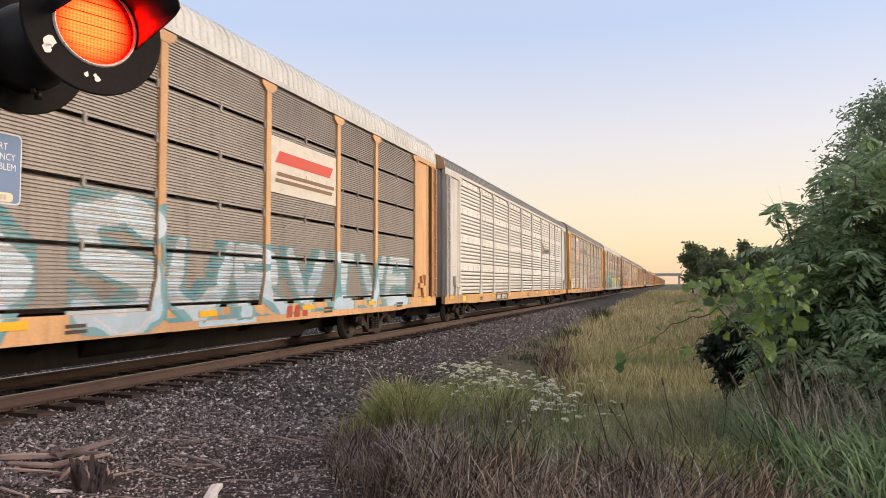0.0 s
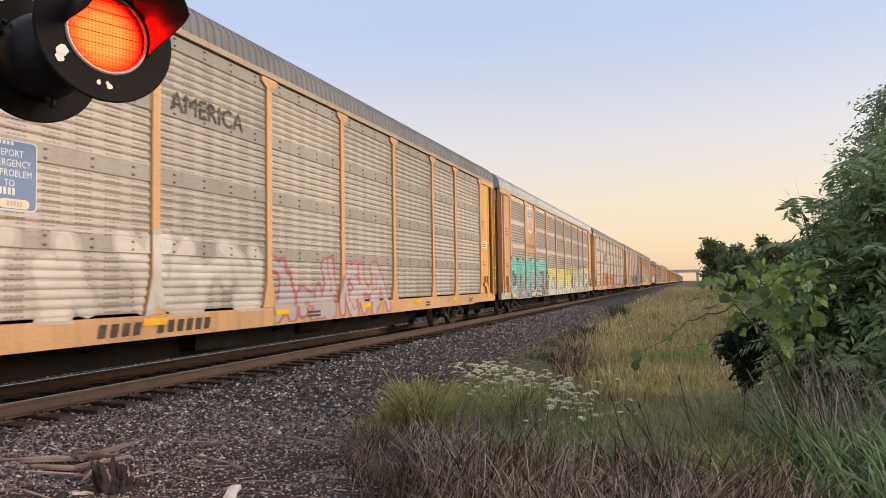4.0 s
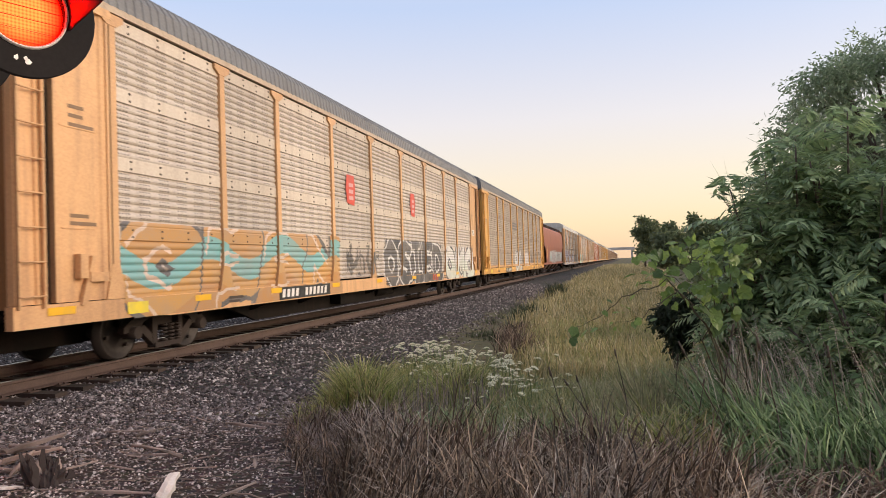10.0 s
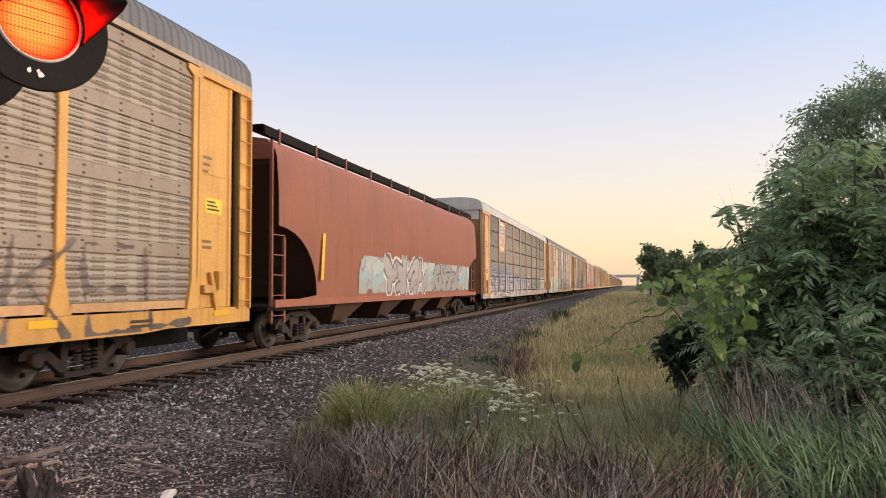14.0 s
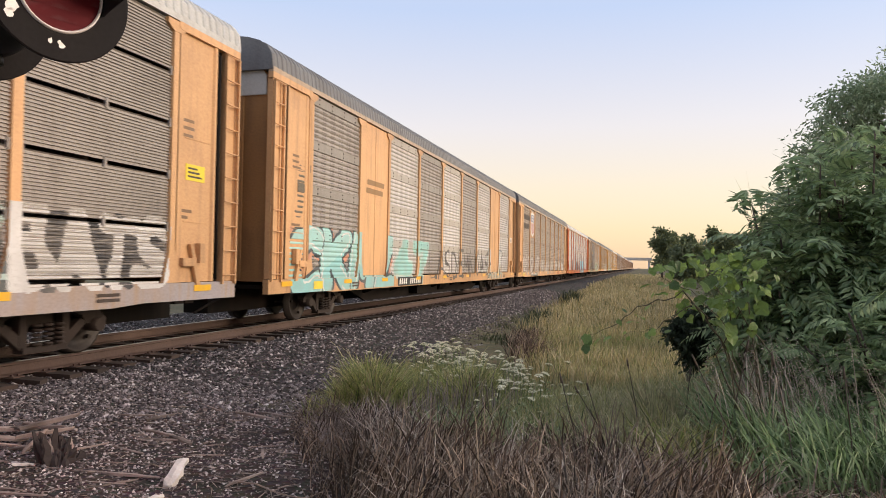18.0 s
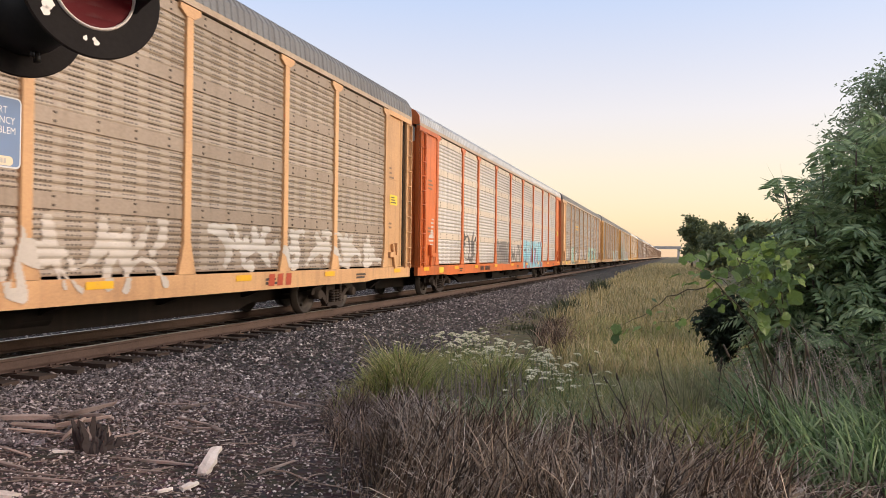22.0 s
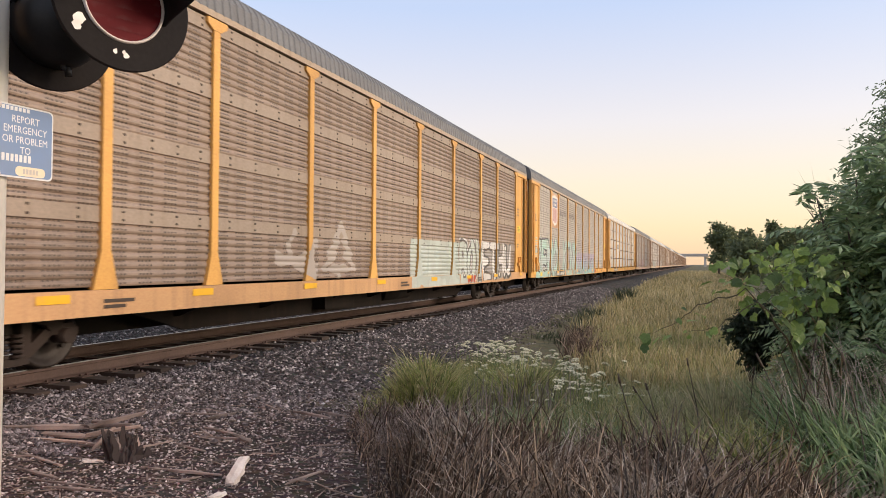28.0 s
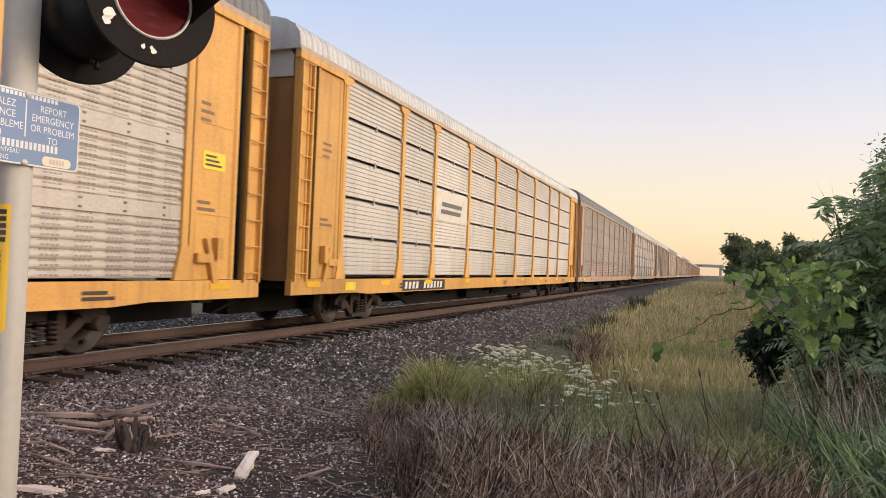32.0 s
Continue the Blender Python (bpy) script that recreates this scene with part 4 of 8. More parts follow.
    graffito(c, 13.3, 20.3, 0.66, 2.15, [(0.05, 0.05, 0.055), (0.09, 0.085, 0.085)], WHITE, (0.03, 0.03, 0.035), None, 33, None, 0.22, (0.045, 0.042, 0.045), text="OSIED")
    graffito(c, 20.6, 26.2, 0.56, 2.05, [(0.60, 0.62, 0.55), WHITE], BLACK, (0.62, 0.60, 0.58), None, 34, None, 0.30, text="OMO")
    number_plate(c, 6.56, True, 2.6)
    sill_marks(c, 6, 18.6)
    end_stencils(c, 6)

    c = autorack(5, "tan autorack car with yellow posts and white bubble letters", "bands", "tan", band="band_tan", roof="roof_dark", rise=0.74, post="bright_yellow", sill="bright_yellow", end="bright_yellow")
    graffito(c, 10.9, 13.9, 0.6, 2.05, [WHITE], (0.08, 0.08, 0.09), WHITE, None, 41, 3, 0.25, text="GNO")
    graffito(c, 15.3, 17.85, 0.95, 1.95, [(0.60, 0.52, 0.52)], (0.66, 0.64, 0.62), None, None, 42, 4, 0.17, (0.50, 0.42, 0.40), text="SOML")
    graffito(c, 18.3, 25.7, 0.6, 2.1, [BLACK], (0.10, 0.07, 0.06), thin=True, seed=43, fat=0.09, text="OERKEL")
    for i in range(1, 10):
        decal(c, "kick_strip", [bar(POSTS[i - 1] + 0.22, POSTS[i] - 0.22, 1.02, 1.14)], M["yellow"], 0.012)
    logo_bars(c, 9.8, 12.0, 3.4, 3.9, plain("emblem_grey", (0.13, 0.12, 0.12)), 3, 0.3)
    number_plate(c, 6.9, True, 2.15)
    sill_marks(c, 7)
    end_stencils(c, 7)

    hopper(HOPPER_AT)

    c = autorack(7, "autorack car with finely corrugated grey sides and lilac graffiti", "fine", "fine", sill="lilac_sill", roof="roof_pale", chord="roof_pale", rise=0.58)
    shield(c, 1, 3.2, 1.08)
    lilac = [(0.46, 0.42, 0.50), (0.56, 0.52, 0.60), (0.40, 0.42, 0.56)]
    graffito(c, 1.9, 9.3, 1.75, 2.5, [(0.30, 0.28, 0.42)], (0.24, 0.25, 0.38), thin=True, seed=50, letters=8, fat=0.5, lift=0.004)
    graffito(c, 1.9, 9.45, 0.54, 2.08, lilac, (0.02, 0.02, 0.03), (0.16, 0.17, 0.30), WHITE, 51, None, 0.24, (0.44, 0.40, 0.46), text="SDOFTIS", drop=(0.14, -0.08))
    graffito(c, 9.5, 14.95, 0.54, 2.06, lilac, (0.02, 0.02, 0.03), (0.05, 0.05, 0.08), WHITE, 52, None, 0.22, (0.46, 0.42, 0.46), text="UWAND", drop=(-0.14, -0.08))
    graffito(c, 14.9, 18.1, 0.92, 2.04, [(0.62, 0.60, 0.60)], (0.02, 0.02, 0.03), BLACK, None, 54, None, 0.17, (0.36, 0.36, 0.38), text="CEI", drop=(0.16, 0.0))
    graffito(c, 18.1, 22.85, 0.92, 2.0, [(0.09, 0.10, 0.10)], (0.42, 0.52, 0.48), None, None, 53, None, 0.15, (0.10, 0.11, 0.11), text="ICYLE")
    graffito(c, 22.8, 25.7, 0.92, 2.0, [WHITE], WHITE, None, None, 55, None, 0.12, (0.05, 0.05, 0.05), text="BATS")
    number_plate(c, 5.33, True, 2.65)
    sill_marks(c, 8, 18.8)
    end_stencils(c, 8)

    c = autorack(8, "autorack car with grey panels, plain yellow plates and teal graffiti", "bands", "light", band="band_mid", plates=(2, 8), odd=(1, 4, 6), skin2="grey", roof="roof_dark", rise=0.66)
    logo_bars(c, 5.0, 6.3, 3.2, 3.65, plain("emblem_brown", (0.30, 0.17, 0.07)), 2, 0.1)
    graffito(c, 0.9, 7.2, 0.58, 2.15, [(0.27, 0.55, 0.55), (0.36, 0.62, 0.60)], (0.03, 0.05, 0.06), (0.62, 0.28, 0.17), WHITE, 61, 5, 0.30, text="CKMZ", drop=(0.12, -0.1))
    graffito(c, 7.3, 10.8, 0.58, 2.1, [(0.30, 0.58, 0.54)], (0.45, 0.60, 0.56), None, None, 62, 3, 0.22, text="47")
    graffito(c, 10.8, 20.6, 0.75, 2.0, [BLACK], (0.07, 0.06, 0.05), thin=True, seed=63, fat=0.17, text="LASDEMKOAS")
    graffito(c, 20.2, 23.9, 0.62, 2.15, [(0.60, 0.50, 0.36), (0.62, 0.60, 0.56)], (0.05, 0.05, 0.05), (0.30, 0.50, 0.46), None, 64, None, 0.2, text="AVM")
    graffito(c, 0.9, 1.7, 2.2, 3.6, [BLACK], (0.10, 0.08, 0.05), thin=True, seed=65, letters=1)
    number_plate(c, 7.54, True, 2.42)
    sill_marks(c, 9)
    end_stencils(c, 9)

    c = autorack(9, "brownish autorack car with a striped shield and faded white graffiti", "bands", "tan", band="band_tan", roof="roof_dark", rise=0.7)
    shield(c, 1, 3.2, 1.08)
    for r in range(2):
        decal(c, "lettering_bar", [bar(2.1 + i * 0.42, 2.42 + i * 0.42, 4.25 - r * 0.55, 4.55 - r * 0.55) for i in range(6 - r)], plain("mark_dark", (0.06, 0.04, 0.03)))
    for y0, y1, sd, nn, f, col in ((1.8, 5.6, 71, 4, 0.26, (0.58, 0.51, 0.46)), (2.0, 6.6, 74, 5, 0.16, (0.64, 0.59, 0.55)), (4.9, 9.4, 75, 6, 0.2, (0.50, 0.42, 0.37)), (5.2, 9.2, 76, 4, 0.14, (0.66, 0.60, 0.56)), (2.4, 8.8, 77, 6, 0.1, (0.30, 0.22, 0.19)), (9.4, 13.6, 72, 5, 0.22, (0.56, 0.49, 0.43)), (12.4, 17.6, 78, 6, 0.18, (0.60, 0.54, 0.48))):
        graffito(c, y0, y1, 0.66, 2.15 if y0 < 9 else 1.95, [col], col, thin=True, seed=sd, letters=nn, fat=f, lift=0.004 + 0.001 * (sd - 70))
    graffito(c, 18.5, 25.6, 0.95, 1.9, [(0.52, 0.46, 0.42)], (0.60, 0.56, 0.52), thin=True, seed=73, letters=7)
    number_plate(c, 5.14, True, 3.1)
    sill_marks(c, 10, 20.2)
    end_stencils(c, 10)

    c = autorack(10, "autorack car with orange posts and sill and pale slotted sides", "bands", "light", "orange", "orange", "orange", band="band_cream", rise=0.54)
    graffito(c, 4.8, 6.5, 0.95, 2.4, [BLACK], (0.06, 0.05, 0.05), thin=True, seed=81, letters=2, fat=0.2)
    graffito(c, 9.65, 12.25, 0.95, 1.95, [(0.12, 0.11, 0.11)], (0.2, 0.18, 0.17), None, (0.6, 0.57, 0.52), 82, 3, 0.3, (0.15, 0.14, 0.13))
    graffito(c, 12.5, 14.9, 0.95, 1.9, [BLACK], (0.12, 0.11, 0.10), thin=True, seed=83, letters=3, fat=0.18)
    graffito(c, 15.3, 20.7, 0.54, 2.1, [(0.17, 0.47, 0.60), (0.24, 0.56, 0.68)], (0.03, 0.04, 0.08), (0.32, 0.09, 0.24), WHITE, 84, 5, 0.34, text="FRIZM", drop=(-0.25, 0.14))
    graffito(c, 0.95, 1.5, 1.1, 2.6, [WHITE], (0.6, 0.58, 0.56), thin=True, seed=85, letters=1, fat=0.3)
    number_plate(c, 6.89, False, 1.8)
    sill_marks(c, 11)
    end_stencils(c, 11)

    c = autorack(11, "grey-brown autorack car with yellow posts and mint green graffiti", "bands", "grey", band="band_tan", roof="roof_dark", rise=0.56)
    logo_bars(c, 7.1, 8.9, 3.3, 3.7, plain("emblem_yellow", (0.62, 0.36, 0.06)), 2, 0.1)
    graffito(c, 2.6, 4.0, 1.0, 1.95, [WHITE], (0.52, 0.47, 0.42), thin=True, seed=91, letters=3)
    graffito(c, 4.45, 6.6, 0.56, 2.0, [WHITE], BLACK, (0.22, 0.50, 0.41), None, 92, 4, 0.15, (0.26, 0.52, 0.43), text="BLY")
    graffito(c, 6.8, 8.3, 0.98, 1.7, [WHITE], BLACK, (0.30, 0.50, 0.42), None, 93, 3, 0.16)
    graffito(c, 9.8, 14.9, 0.95, 2.0, [(0.52, 0.46, 0.42)], (0.50, 0.44, 0.40), thin=True, seed=94, letters=7, fat=0.3)
    graffito(c, 15.4, 22.6, 0.54, 2.1, [(0.58, 0.62, 0.45), (0.24, 0.52, 0.42), (0.45, 0.62, 0.52)], (0.06, 0.05, 0.08), (0.16, 0.40, 0.32), WHITE, 95, 7, 0.24, text="ARTERS", drop=(0.14, 0.1))
    number_plate(c, 6.35, False, 2.55)
    sill_marks(c, 12)
    end_stencils(c, 12)

    c = autorack(12, "brown autorack car with yellow posts and white and mint graffiti", "bands", "brown", band="band_tan", roof="roof_dark", rise=0.7, post="bright_yellow", end="bright_yellow")
    graffito(c, 9.9, 11.7, 0.95, 2.28, [(0.20, 0.28, 0.18)], (0.44, 0.38, 0.34), thin=True, seed=101, fat=0.16, text="^")
    graffito(c, 8.4, 9.9, 0.95, 2.1, [(0.4, 0.35, 0.3)], (0.42, 0.36, 0.32), thin=True, seed=105, letters=1, fat=0.2)
    graffito(c, 14.6, 18.6, 0.56, 1.98, [(0.48, 0.54, 0.50)], (0.40, 0.46, 0.43), None, None, 102, None, 0.22, (0.42, 0.48, 0.44), text="PEI")
    graffito(c, 18.6, 21.1, 0.6, 2.15, [(0.50, 0.56, 0.52)], (0.04, 0.04, 0.04), WHITE, None, 103, None, 0.28, text="BOY")
    graffito(c, 21.0, 25.0, 0.75, 2.1, [WHITE], (0.04, 0.035, 0.03), (0.05, 0.045, 0.04), None, 104, None, 0.2, (0.30, 0.28, 0.26), text="ETHU", drop=(0.12, 0.0))
    sill_marks(c, 13, 19.3)
    end_stencils(c, 13)

    c = autorack(13, "tan autorack car with a striped shield and mint green graffiti", "bands", "sand", band="band_mid", roof="roof_dark", rise=0.7, post="bright_yellow", sill="bright_yellow", end="bright_yellow")
    shield(c, 1, 3.2, 1.08)
    side_words(c, "BUILDING", 7.1, 3.92, 0.42)
    side_words(c, "AMERICA", 9.85, 3.92, 0.42)
    mint = [(0.36, 0.56, 0.52), (0.44, 0.52, 0.50), (0.42, 0.60, 0.54)]
    graffito(c, 1.0, 6.75, 0.54, 2.6, mint, BLACK, (0.46, 0.48, 0.47), WHITE, 111, None, 0.26, text="BENO")
    graffito(c, 8.1, 12.9, 0.54, 2.6, mint, (0.04, 0.04, 0.04), (0.44, 0.38, 0.38), WHITE, 112, None, 0.26, text="KINK")
    graffito(c, 12.9, 20.6, 0.56, 2.05, [(0.22, 0.50, 0.50), (0.34, 0.44, 0.50), (0.42, 0.36, 0.46)], (0.12, 0.12, 0.14), (0.46, 0.42, 0.44), None, 113, None, 0.24, (0.40, 0.38, 0.42), text="DMIST")
    number_plate(c, 5.9, True, 2.6)
    sill_marks(c, 14, 20.3)
    end_stencils(c, 14)

    c = autorack(14, "autorack car with pale fine corrugated sides and bright yellow posts", "coarse", "fine_light", roof="roof_pale", rise=0.6, post="bright_yellow", sill="bright_yellow", end="bright_yellow")
    decal(c, "painted_field", [bar(6.8, 9.4, 2.55, 3.35)], plain("cream_field", (0.66, 0.60, 0.52)))
    logo_bars(c, 7.2, 8.9, 2.75, 3.15, plain("emblem_grey", (0.13, 0.12, 0.12)), 2, 0.2)
    number_plate(c, 4.79, True, 2.85)
    sill_marks(c, 15)
    end_stencils(c, 15)

    rng = random.Random(5)
    looks = (("light", "band_grey", "weathered pale"), ("tan", "band_tan", "weathered tan"), ("cream", "band_cream", "weathered cream"), ("grey", "band_tan", "weathered grey"))
    for k in range(15, 29):
        skin, band, word = looks[k % 4]
        c = autorack(k, word + " autorack car with slotted side panels and yellow posts", "bands", skin, "dusty_hazy_yellow", "dusty_hazy_yellow", "dusty_hazy_yellow", band=band, roof=rng.choice(("roof", "roof_dark")))
        y = rng.uniform(2, 6)
        f = rng.choice(((0.40, 0.54, 0.50), (0.62, 0.60, 0.58), (0.45, 0.30, 0.28)))
        graffito(c, y, y + rng.uniform(5, 9), 0.56, 2.0, [f], (0.08, 0.07, 0.07), None, None, 200 + k, None, 0.2)
        sill_marks(c, 20 + k)


def hopper(k):
    front = gap_at(k) + 0.55
    length = PITCH - HOPPER_CUT - 1.1
    car = thing("hopper_car", pose(TRACK_X, front, 0), "rust-red covered hopper car with faded blue and grey graffiti", "railway car", "cars of the passing train")
    CARS.append((car, front))
    red = worn("hopper_red", (0.31, 0.105, 0.062), (0.19, 0.075, 0.05), 0.6, 0, 0.7)
    M["hopper_red"] = red
    n, xs = 40, SIDE - 0.1
    bm = bmesh.new()                          # bulging side sheets between the end slopes
    zs = [1.0, 1.15, 1.25, 1.4, 1.6, 1.8, 2.0, 2.2, 2.38, 2.5, 2.58, 2.61, 3.0, 3.4, 3.8, 4.05, 4.25]
    swell = lambda z: float(np.interp(z, (1.0, 1.35, 1.9, 2.6, 3.4, 4.05, 4.25), (0.0, 0.0, 0.03, 0.06, 0.05, 0.0, -0.06)))
    notch = lambda z: 1.95 * math.sqrt(max(0.0, 1 - ((z - 1.15) / 1.45) ** 2)) if z > 1.14 else 0.0
    for s in (1, -1):
        rows = []
        for z in zs:
            a = 0.35 + notch(z)
            rows.append([bm.verts.new((s * (xs + swell(z)), a + (length - 2 * a) * i / n, z)) for i in range(n + 1)])
        for a, b in zip(rows, rows[1:]):
            for i in range(n):
                q = (a[i], a[i + 1], b[i + 1], b[i])
                bm.faces.new(q if s > 0 else q[::-1]).smooth = True
    part("side_sheet", bm, red, car)
    bm = bmesh.new()
    prism(bm, [(-1.45, 4.2), (1.45, 4.2), (1.3, 4.42), (0.6, 4.55), (-0.6, 4.55), (-1.3, 4.42)], "y", 0.3, length - 0.3)
    part("roof", bm, red, car)
    for flip in (0, 1):                       # slope sheets under the body ends
        f = (lambda y: length - y) if flip else (lambda y: y)
        bm = bmesh.new()
        prof = [(0.4, 4.25), (0.4, 3.9), (0.5, 3.85), (3.2, 1.1)]
        lo = [bm.verts.new((-1.4, f(y), z)) for y, z in prof]
        hi = [bm.verts.new((1.4, f(y), z)) for y, z in prof]
        for k in range(3):
            bm.faces.new((lo[k], hi[k], hi[k + 1], lo[k + 1]))
        part("slope_sheet", bm, M["rust_steel"], car)
    bm = bmesh.new()
    box(bm, SIDE - 0.2, SIDE - 0.08, 0.3, length - 0.3, 0.92, 1.08)
    box(bm, -SIDE + 0.08, -SIDE + 0.2, 0.3, length - 0.3, 0.92, 1.08)
    part("side_sill", bm, red, car)
    bm = bmesh.new()
    box(bm, -0.3, 0.3, 0.1, length - 0.1, 0.5, 0.9)
    box(bm, -1.45, 1.45, 0.1, 3.2, 0.85, 0.95)
    box(bm, -1.45, 1.45, length - 3.2, length - 0.1, 0.85, 0.95)
    part("underframe", bm, M["black_steel"], car)
    for i in range(4):
        y = length * (0.24 + 0.173 * i)
        bm = bmesh.new()
        lo = [bm.verts.new(p) for p in ((-0.5, y - 0.35, 0.35), (0.9, y - 0.35, 0.35), (0.9, y + 0.35, 0.35), (-0.5, y + 0.35, 0.35))]
        hi = [bm.verts.new(p) for p in ((-1.4, y - 1.1, 1.0), (1.4, y - 1.1, 1.0), (1.4, y + 1.1, 1.0), (-1.4, y + 1.1, 1.0))]
        bm.faces.new(lo[::-1])
        for j in range(4):
            bm.faces.new((lo[j], lo[(j + 1) % 4], hi[(j + 1) % 4], hi[j]))
        tube(bm, (0.9, y - 0.3, 0.42), (1.3, y - 0.3, 0.42), 0.06, 8)
        part("outlet_gate", bm, M["rust_steel"], car)
    bm = bmesh.new()                          # running boards on brackets along the roof edge
    for s in (1, -1):
        box(bm, s * 1.0 - 0.25, s * 1.0 + 0.25, 0.2, length - 0.2, 4.68, 4.72)
        box(bm, s * 1.28 - 0.02, s * 1.28 + 0.02, 0.2, length - 0.2, 4.5, 4.68)
    part("running_board", bm, M["black_steel"], car)
    for i in range(11):
        bm = bmesh.new()
        y = 0.8 + i * (length - 1.6) / 10
        box(bm, 1.29, 1.33, y - 0.03, y + 0.03, 4.28, 4.72)
        part("bracket", bm, red, car)
    for flip in (0, 1):
        f = (lambda y: length - y) if flip else (lambda y: y)
        bm = bmesh.new()
        for y in (0.30, 0.85):
            box(bm, 1.38, 1.44, f(y) - 0.03, f(y) + 0.03, 0.6, 4.4 if y < 0.5 else 2.4)
        for j in range(5):
            z = 0.75 + j * 0.42
            tube(bm, (1.43, f(0.3), z), (1.43, f(0.85), z), 0.014, 6)
        box(bm, -1.4, 1.4, f(0.3) - 0.04, f(0.3) + 0.04, 4.0, 4.3)
        part("ladder", bm, red, car)
    decal(car, "reflector", [bar(2.35, 2.5, 1.5, 2.6, 0.12)], plain("reflector_yellow", (0.85, 0.47, 0.03), 0.3), 0.02, False)
    PANEL_OF[car.name] = "flat"
    for y0, y1, z0, z1, fills, edge, halo, seed, nn in (
            (4.9, 18.2, 1.15, 2.2, [(0.34, 0.36, 0.36), (0.30, 0.44, 0.48), (0.42, 0.46, 0.46)], (0.30, 0.26, 0.24), None, 301, 12),
            (6.8, 11.3, 1.06, 2.35, [(0.36, 0.31, 0.33), (0.42, 0.37, 0.38)], (0.06, 0.05, 0.06), WHITE, 302, 4),
            (12.2, 16.4, 1.15, 2.2, [(0.30, 0.28, 0.28)], (0.05, 0.05, 0.05), None, 303, 4)):
        g = graffito(car, y0, y1, z0, z1, fills, edge, halo, None, seed, nn, 0.3 if seed == 301 else 0.2, (0.32, 0.38, 0.40) if seed == 301 else None)
        for q in g:
            q.matrix_basis = pose({301: 0.0, 302: 0.006, 303: 0.006}[seed], 0, 0)
    running_gear(car, front, length, 2.2)


_plain_profile = panel_profile


def panel_profile(kind):
    if kind == "flat":
        return [(0.9, -0.05), (1.0, -0.045), (1.35, -0.045), (1.9, -0.015), (2.6, 0.015), (3.4, 0.005), (4.3, -0.1)]
    return _plain_profile(kind)


build_train()


# ---- ground ----
def soil(name, a, b, c, scale, stones=0.0):
    """Loose ground: two tones mixed by patches, pale flecks of gravel, rough relief."""
    m, N, L, B = nodes_of(name)
    big = noise_of(N, L, scale * 0.12, 6)
    mid = noise_of(N, L, scale, 6)
    fine = noise_of(N, L, scale * 6, 4)
    c1 = mix_rgb(N, L, ramp(N, L, big, 0.4, 0.62), a, b)
    c2 = mix_rgb(N, L, ramp(N, L, mid, 0.55, 0.75), c1, c)
    v = N.new("ShaderNodeTexVoronoi")
    v.inputs["Scale"].default_value = scale * 7
    L.new(N.new("ShaderNodeTexCoord").outputs["Object"], v.inputs["Vector"])
    tone = mix_rgb(N, L, 0.5, v.outputs["Color"], (0.5, 0.5, 0.5))
    c3 = mix_rgb(N, L, stones, c2, tone, "OVERLAY")
    L.new(c3, B.inputs["Base Color"])
    B.inputs["Roughness"].default_value = 0.95
    add = N.new("ShaderNodeMath")
    L.new(fine, add.inputs[0])
    L.new(v.outputs["Distance"], add.inputs[1])
    bump_to(N, L, B, add.outputs[0], 0.6, 0.03)
    return m


M["dirt"] = soil("dirt_and_cinders", (0.033, 0.021, 0.018), (0.013, 0.008, 0.0075), (0.075, 0.055, 0.050), 2.5, 0.7)
M["meadow_soil"] = soil("meadow_soil", (0.10, 0.085, 0.04), (0.06, 0.06, 0.025), (0.16, 0.13, 0.06), 1.2, 0.2)
M["ballast_bed"] = soil("ballast_bed", (0.034, 0.030, 0.028), (0.016, 0.014, 0.013), (0.10, 0.09, 0.085), 4.0, 0.9)


def smooth(a, b, x):
    u = np.clip((np.asarray(x, float) - a) / (b - a), 0, 1)
    return u * u * (3 - 2 * u)


def toe(y):
    """x of the foot of the ballast beside the track."""
    return -4.55 - 0.3 * smooth(12, 25, y) + 0.12 * np.sin(np.asarray(y, float) * 0.9)


def ground_z(x, y):
    x, y = np.asarray(x, float), np.asarray(y, float)
    bed = -0.235
    near = bed - 0.05 * smooth(-6.8, -5.2, x) + 0.03 * smooth(-2, 1, x)
    far = bed - 0.45 * smooth(-6.5, -3.9, x) + 0.28 * smooth(0.4, 3.5, x)
    b = smooth(6.0, 13.0, y)
    right = near * (1 - b) + far * b
    z = np.where(x > -6.9, right, bed)
    return np.where(x < -13.0, bed - 0.6 * smooth(13.0, 16, -x), z)


def add_mesh(name, verts, faces, materials, index=None, smooth_faces=False):
    me = bpy.data.meshes.new(name)
    me.from_pydata([tuple(v) for v in verts] if not isinstance(verts, np.ndarray) else verts, [], faces)
    for m in materials:
        me.materials.append(m)
    if index is not None:
        me.polygons.foreach_set("material_index", np.asarray(index, np.int32))
    if smooth_faces:
        me.polygons.foreach_set("use_smooth", np.ones(len(me.polygons), bool))
    me.update()
    return new(name, me)


GRID = {}


def surface_z(x, y):
    """Height of the ground's own uneven surface, between its grid points."""
    xs, ys, Z = GRID["xs"], GRID["ys"], GRID["z"]
    x, y = np.atleast_1d(np.asarray(x, float)), np.atleast_1d(np.asarray(y, float))
    i = np.clip(np.searchsorted(xs, x) - 1, 0, len(xs) - 2)
    j = np.clip(np.searchsorted(ys, y) - 1, 0, len(ys) - 2)
    u, v = (x - xs[i]) / (xs[i + 1] - xs[i]), (y - ys[j]) / (ys[j + 1] - ys[j])
    return (1 - v) * ((1 - u) * Z[j, i] + u * Z[j, i + 1]) + v * ((1 - u) * Z[j + 1, i] + u * Z[j + 1, i + 1])


